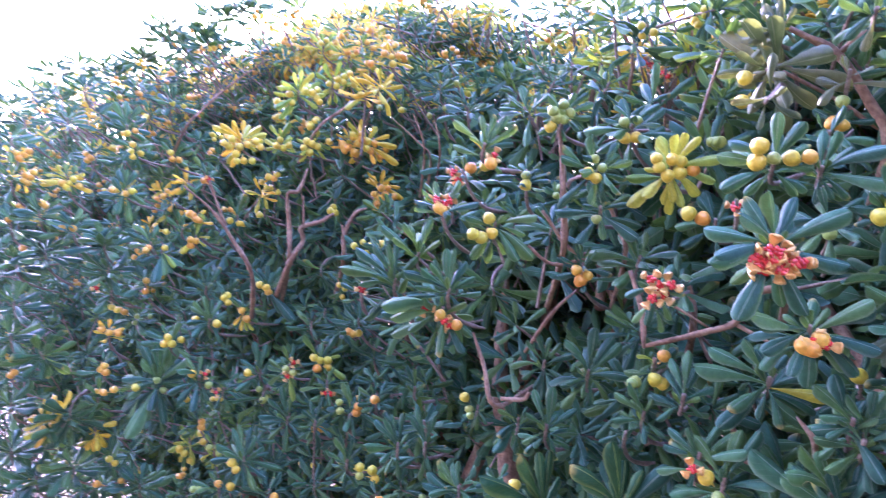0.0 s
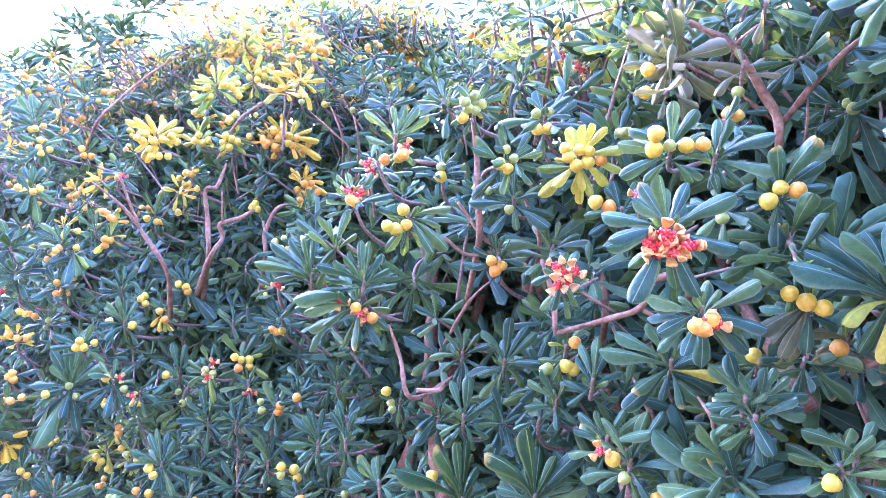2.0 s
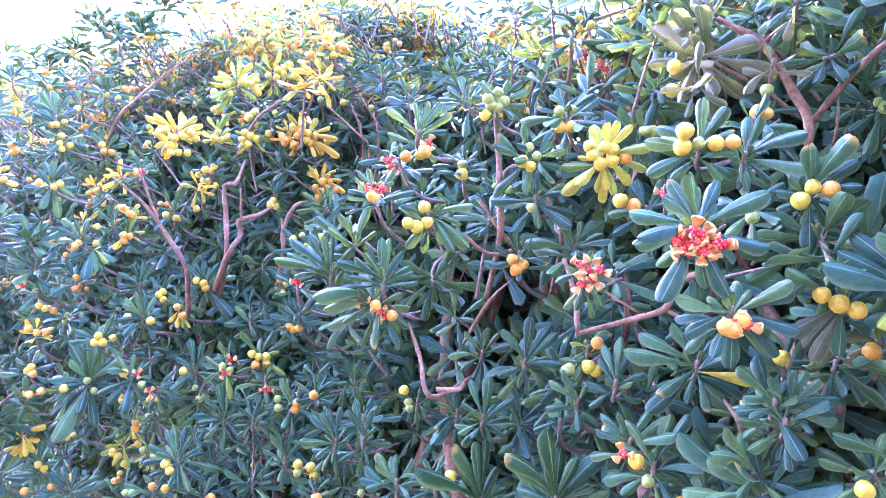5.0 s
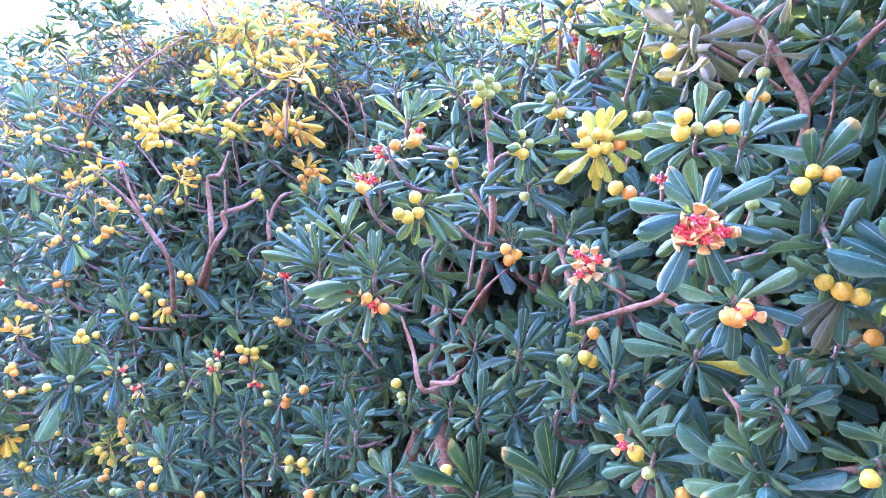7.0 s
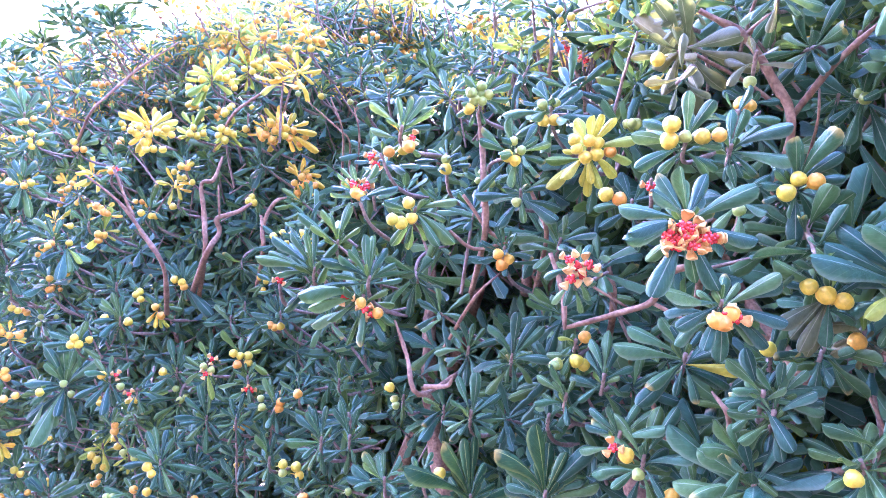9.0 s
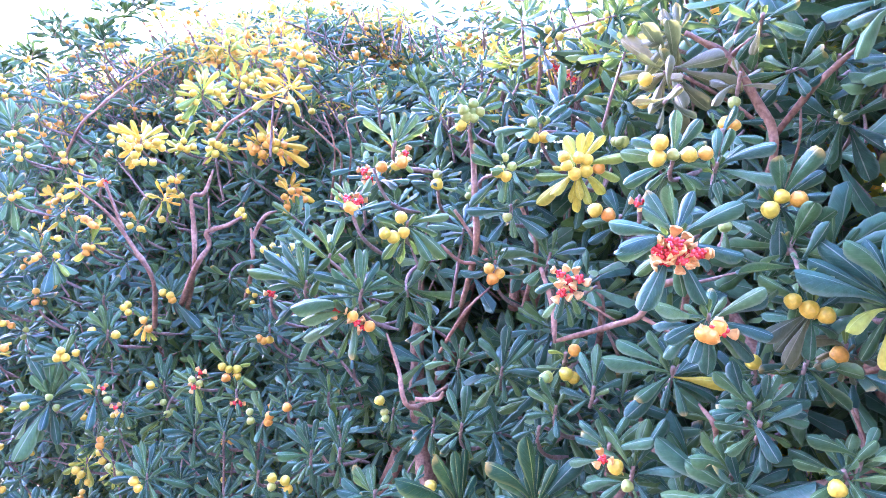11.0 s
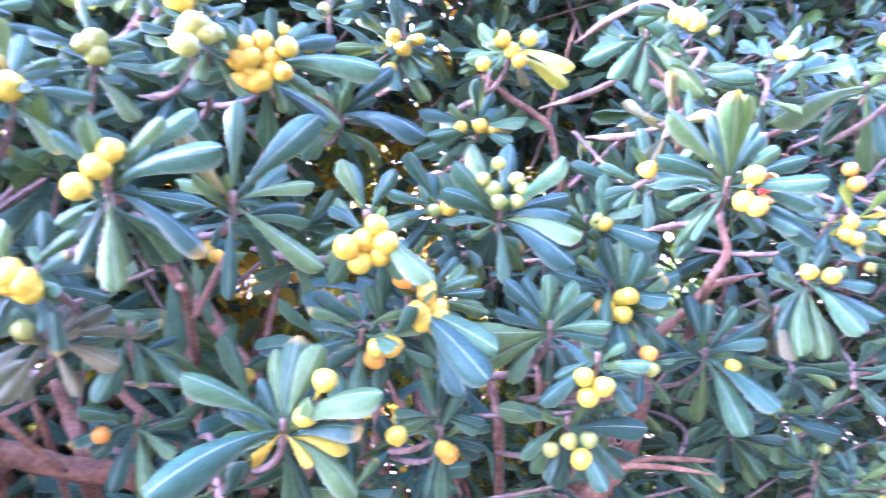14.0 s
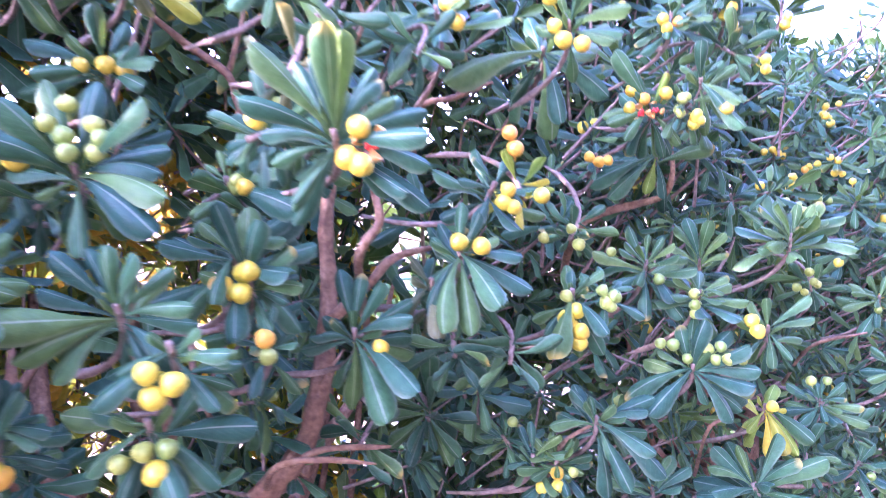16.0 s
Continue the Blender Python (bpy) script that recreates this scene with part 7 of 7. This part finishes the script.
def joined(name, ob, lumps, mats, label):
    """One mesh of many small pieces: lumps are (shape, turns, places, material slot)."""
    co, uv, loops, starts, slots, base, at = [], [], [], [], [], 0, 0
    for (pts, faces, uvs), turns, places, slot in lumps:
        if not len(places):
            continue
        v = np.einsum("kij,nj->kni", turns, pts) + places[:, None]
        f = np.array(faces)
        all_f = (f[None] + base + (np.arange(len(places)) * len(pts))[:, None, None]).reshape(-1, f.shape[1])
        co.append(v.reshape(-1, 3))
        uv.append(np.tile(uvs, (len(places), 1)))
        loops.append(all_f.ravel())
        starts.append(at + np.arange(len(all_f)) * f.shape[1])
        slots.append(np.full(len(all_f), slot))
        base += len(pts) * len(places)
        at += all_f.size
    if not co:
        return None
    co, uv, loops, starts, slots = (np.concatenate(a) for a in (co, uv, loops, starts, slots))
    me = bpy.data.meshes.new(name)
    me.vertices.add(len(co))
    me.vertices.foreach_set("co", co.ravel().astype(np.float32))
    me.loops.add(len(loops))
    me.loops.foreach_set("vertex_index", loops.astype(np.int32))
    me.polygons.add(len(starts))
    me.polygons.foreach_set("loop_start", starts.astype(np.int32))
    for m in mats:
        me.materials.append(m)
    me.polygons.foreach_set("material_index", slots.astype(np.int32))
    me.polygons.foreach_set("use_smooth", np.ones(len(starts), dtype=bool))
    layer = me.uv_layers.new(name="uv")
    layer.data.foreach_set("uv", uv[loops].ravel().astype(np.float32))
    me.update(calc_edges=True)
    me.validate()
    return tagged(part(name, me, ob), label, kind="stuff")


def ball_shape(rings=5, sides=6):
    pts = []
    for i in range(rings + 1):
        th = math.pi * (0.04 + 0.92 * i / rings)
        for k in range(sides):
            ph = 2 * math.pi * k / sides
            pts.append((0.5 * math.sin(th) * math.cos(ph), 0.5 * math.sin(th) * math.sin(ph), 0.5 * math.cos(th) + (0.06 if i == 0 else 0)))
    faces = [(i * sides + k, (i + 1) * sides + k, (i + 1) * sides + (k + 1) % sides, i * sides + (k + 1) % sides) for i in range(rings) for k in range(sides)]
    return np.array(pts), faces, np.zeros((len(pts), 2))


def twig_shape():
    pts, faces = [], []
    for i, (r, z, o) in enumerate(((0.0026, -0.11, 0.012), (0.0022, -0.05, 0.003), (0.0017, 0.0, 0))):
        for k in range(4):
            a = 2 * math.pi * k / 4
            pts.append((r * math.cos(a) + o, r * math.sin(a), z))
    for i in range(2):
        for k in range(4):
            faces.append((i * 4 + k, i * 4 + (k + 1) % 4, (i + 1) * 4 + (k + 1) % 4, (i + 1) * 4 + k))
    return np.array(pts), faces, np.zeros((len(pts), 2))


BALL, STICK = ball_shape(), twig_shape()


AISLE, EAST_AISLE = Vector((0.08, 0.06, 1.45)), Vector((0.2, 0.145, 1.455))


def hollow(p, size):
    """True inside one of the gaps of the hedge: dark ones end inside it, open ones run through to its far side."""
    for x, y, z, r, deep in HOLLOWS:
        c = Vector((x, y, z))
        way = (c - AISLE).normalized()
        along = (p - c).dot(way)
        r *= 1.3 if x < -0.3 else 1.0
        if (along / (deep * r)) ** 2 + (p - c - way * along).length_squared / r ** 2 < 1:
            return True
    for x, y, z, r in OPENINGS:
        c = Vector((x, y, z))
        way = (c - EAST_AISLE if x > 0.25 else c - AISLE).normalized()
        along = (p - c).dot(way)
        if -0.12 < along < 0.8 and (p - c - way * along).length < r * (1 + 0.7 * along) + (0.3 * size if along > 0.06 else 0.1 * size):
            return True
    return False


heads = np.array([w for w, _ in WHORLS])
sizes = np.array([s for _, s in WHORLS])
rays = heads - np.array(AISLE)
reach = np.linalg.norm(rays, axis=1)
rays = rays / reach[:, None]


def open_aisle(p):
    """Keeps the side of each shoot that faces the open ground clear."""
    off = np.array(p) - np.array(AISLE)
    d = np.linalg.norm(off)
    along = rays @ off
    across = np.linalg.norm(off - along[:, None] * rays, axis=1)
    return not np.any((across < 0.3 * sizes + 0.022) & (d < reach + 0.045))


def fill(count, seed, near, far, shapes, small, large, fresh=0.14, rim=0.0, span=(-4.3, 3.1), dry=False, cap=9.0):
    """Leaf whorls scattered through a layer of the hedge, from near to far behind its face."""
    rnd = random.Random(seed)
    tints = list(LEAF_JOINED)
    leaves = {id(ob): {(k, t): ([], []) for k in range(len(KINDS)) for t in range(len(tints))} for ob in SHRUBS}
    fruits = {id(ob): {t: ([], []) for t in range(3)} for ob in SHRUBS}
    twigs = {id(ob): ([], []) for ob in SHRUBS}
    made = 0
    while made < count:
        x = rnd.uniform(*span)
        top = between(x, CROWN) + 0.05 * noise.noise((x * 5, 1, 1)) + 0.03 * noise.noise((x * 17, 4, 1))
        top = min(top, cap)
        low = 0.05 if near > 0.9 or cap < 2 else 0.3
        z = low + (top - low) * rnd.random() ** 0.7 if not rim else top - rim * rnd.random() + 0.03
        d = near + (far - near) * rnd.random()
        p = Vector((x, front(x, z) + d, z))
        if x > 1.05 and p.y > 0.5:
            z = p.z = z + 0.4 * min(1.0, (p.y - 0.5) / 0.25) * (z - low) / (top - low)
        elif not rim and z > top - 0.5 * max(0.0, d - 0.35):
            continue
        if near < 0.15 and x > -0.5 and z > 1.0 and rnd.random() < 0.45 or not rim and near < 0.3 and noise.noise(p * 7) > (-0.02 if x < -0.3 else 0.06) or not dry and hollow(p, large) or not open_aisle(p):
            continue
        made += 1
        ob = shrub_at(x)
        axis = Vector((0.15 + rnd.gauss(0, 0.5), -0.7 + rnd.gauss(0, 0.45), 0.7 + rnd.gauss(0, 0.4) + 1.5 * max(0, z - 1.75))).normalized()
        turn = axis.to_track_quat("Z", "Y").to_matrix()
        length = rnd.uniform(small, large) * (0.7 if x < -0.85 else 0.84 if x < -0.3 or x > 0.75 else 1)
        hue = 1 if rnd.random() < fresh else 0
        # yellow leaves, with extra ones on the rim to stand in for sunlit haze
        if near < 0.3 and x < -0.55 and z > 1.38 and rnd.random() < (0.3 if rim else 0.2):
            hue = 2
        if rim and shapes is PLAIN and -1.2 < x < 0.0 and rnd.random() < 0.45:
            hue = rnd.choice((1, 2, 3, 3))
        if dry:
            hue = rnd.choice((2, 2, 3, 3, 1))
        for rank, ph, th, size in leaf_turns(rnd.randint(10, 15) if shapes is PLAIN else rnd.randint(8, 11), rnd):
            m = turn @ leaf_frame(ph, th, rnd.uniform(-0.4, 0.4), (slim(x) if shapes is PLAIN else 0.95) * rnd.uniform(0.85, 1.08)) * (length * size)
            one = leaves[id(ob)][(rnd.randrange(len(KINDS)), hue if dry or rnd.random() > 0.05 else 1)]
            one[0].append(m)
            one[1].append(p - ob.location + axis * (0.008 - 0.02 * rank))
        if near < 0.9:
            twigs[id(ob)][0].append(turn)
            twigs[id(ob)][1].append(p - ob.location)
        many = 0.42 if x < -0.55 and z > 1.3 else 0.12
        if near < 0.2 and rnd.random() < many:
            kind = (1 if rnd.random() < 0.35 else 2) if x < -0.4 else rnd.choice((0, 1, 1))
            for _ in range(rnd.randint(4, 8) if many > 0.4 else rnd.randint(2, 5)):
                o = turn @ Vector((rnd.gauss(0, 0.009), rnd.gauss(0, 0.009), 0.014 + rnd.uniform(0, 0.014)))
                fruits[id(ob)][kind][0].append(turn @ Matrix.Rotation(rnd.uniform(0, 6), 3, "X") * rnd.uniform(0.011, 0.0145))
                fruits[id(ob)][kind][1].append(p - ob.location + o)
    for ob in SHRUBS:
        lumps = [(shapes[k], np.array(ms), np.array(ps), t) for (k, t), (ms, ps) in leaves[id(ob)].items() if ms]
        joined("foliage", ob, lumps, list(LEAF_JOINED.values()), "dense dark green leaf whorls")
        lumps = [(BALL, np.array(ms), np.array(ps), t) for t, (ms, ps) in fruits[id(ob)].items() if ms]
        joined("fruit_rest", ob, lumps, list(FRUIT_JOINED.values()), "round yellow and orange capsules")
        ms, ps = twigs[id(ob)]
        if ms:
            joined("brushwood", ob, [(STICK, np.array(ms), np.array(ps), 0)], [TWIG], "thin brown twigs")


fill(850, 3, 0.03, 0.17, PLAIN, 0.05, 0.068, span=(-4.3, -0.3))
fill(1200, 4, 0.04, 0.22, PLAIN, 0.05, 0.068, span=(-0.3, 3.1))
fill(2700, 8, 0.46, 0.84, ROUGH, 0.09, 0.115, span=(-4.3, -0.3))
fill(2400, 9, 0.45, 0.86, ROUGH, 0.09, 0.115, span=(-0.3, 3.1))
fill(2700, 21, 0.82, 1.35, ROUGH, 0.15, 0.19, 0.3, span=(-4.3, 0.12))
fill(500, 24, 0.82, 1.2, ROUGH, 0.15, 0.19, 0.3, span=(1.3, 3.1))
fill(2000, 52, 0.84, 1.08, ROUGH, 0.07, 0.1, span=(0.05, 1.4), dry=True)
fill(850, 33, 0.0, 0.7, PLAIN, 0.045, 0.06, 0.2, 0.3, (-2.8, -0.75))
fill(330, 81, 0.1, 0.6, PLAIN, 0.05, 0.065, 0.2, 0.3, (-1.7, -0.95))
fill(900, 35, 0.15, 0.9, PLAIN, 0.045, 0.06, 0.2, 0.28, (-0.9, 1.05))
fill(950, 41, 0.0, 0.6, PLAIN, 0.04, 0.055, 0.35, span=(1.15, 3.2))
fill(500, 61, 0.5, 0.9, ROUGH, 0.1, 0.125, span=(-3.2, -0.9), cap=1.1)
fill(520, 71, 0.35, 1.05, ROUGH, 0.08, 0.11, 0.2, 0.22, (-3.0, -1.0))
fill(700, 73, 0.3, 1.05, ROUGH, 0.08, 0.11, 0.2, 0.22, (0.1, 2.6))
fill(380, 74, 0.4, 0.9, ROUGH, 0.09, 0.12, span=(-3.4, -1.1), cap=0.95)
fill(520, 75, 0.35, 0.9, ROUGH, 0.1, 0.13, span=(-3.8, -1.35), cap=1.3)
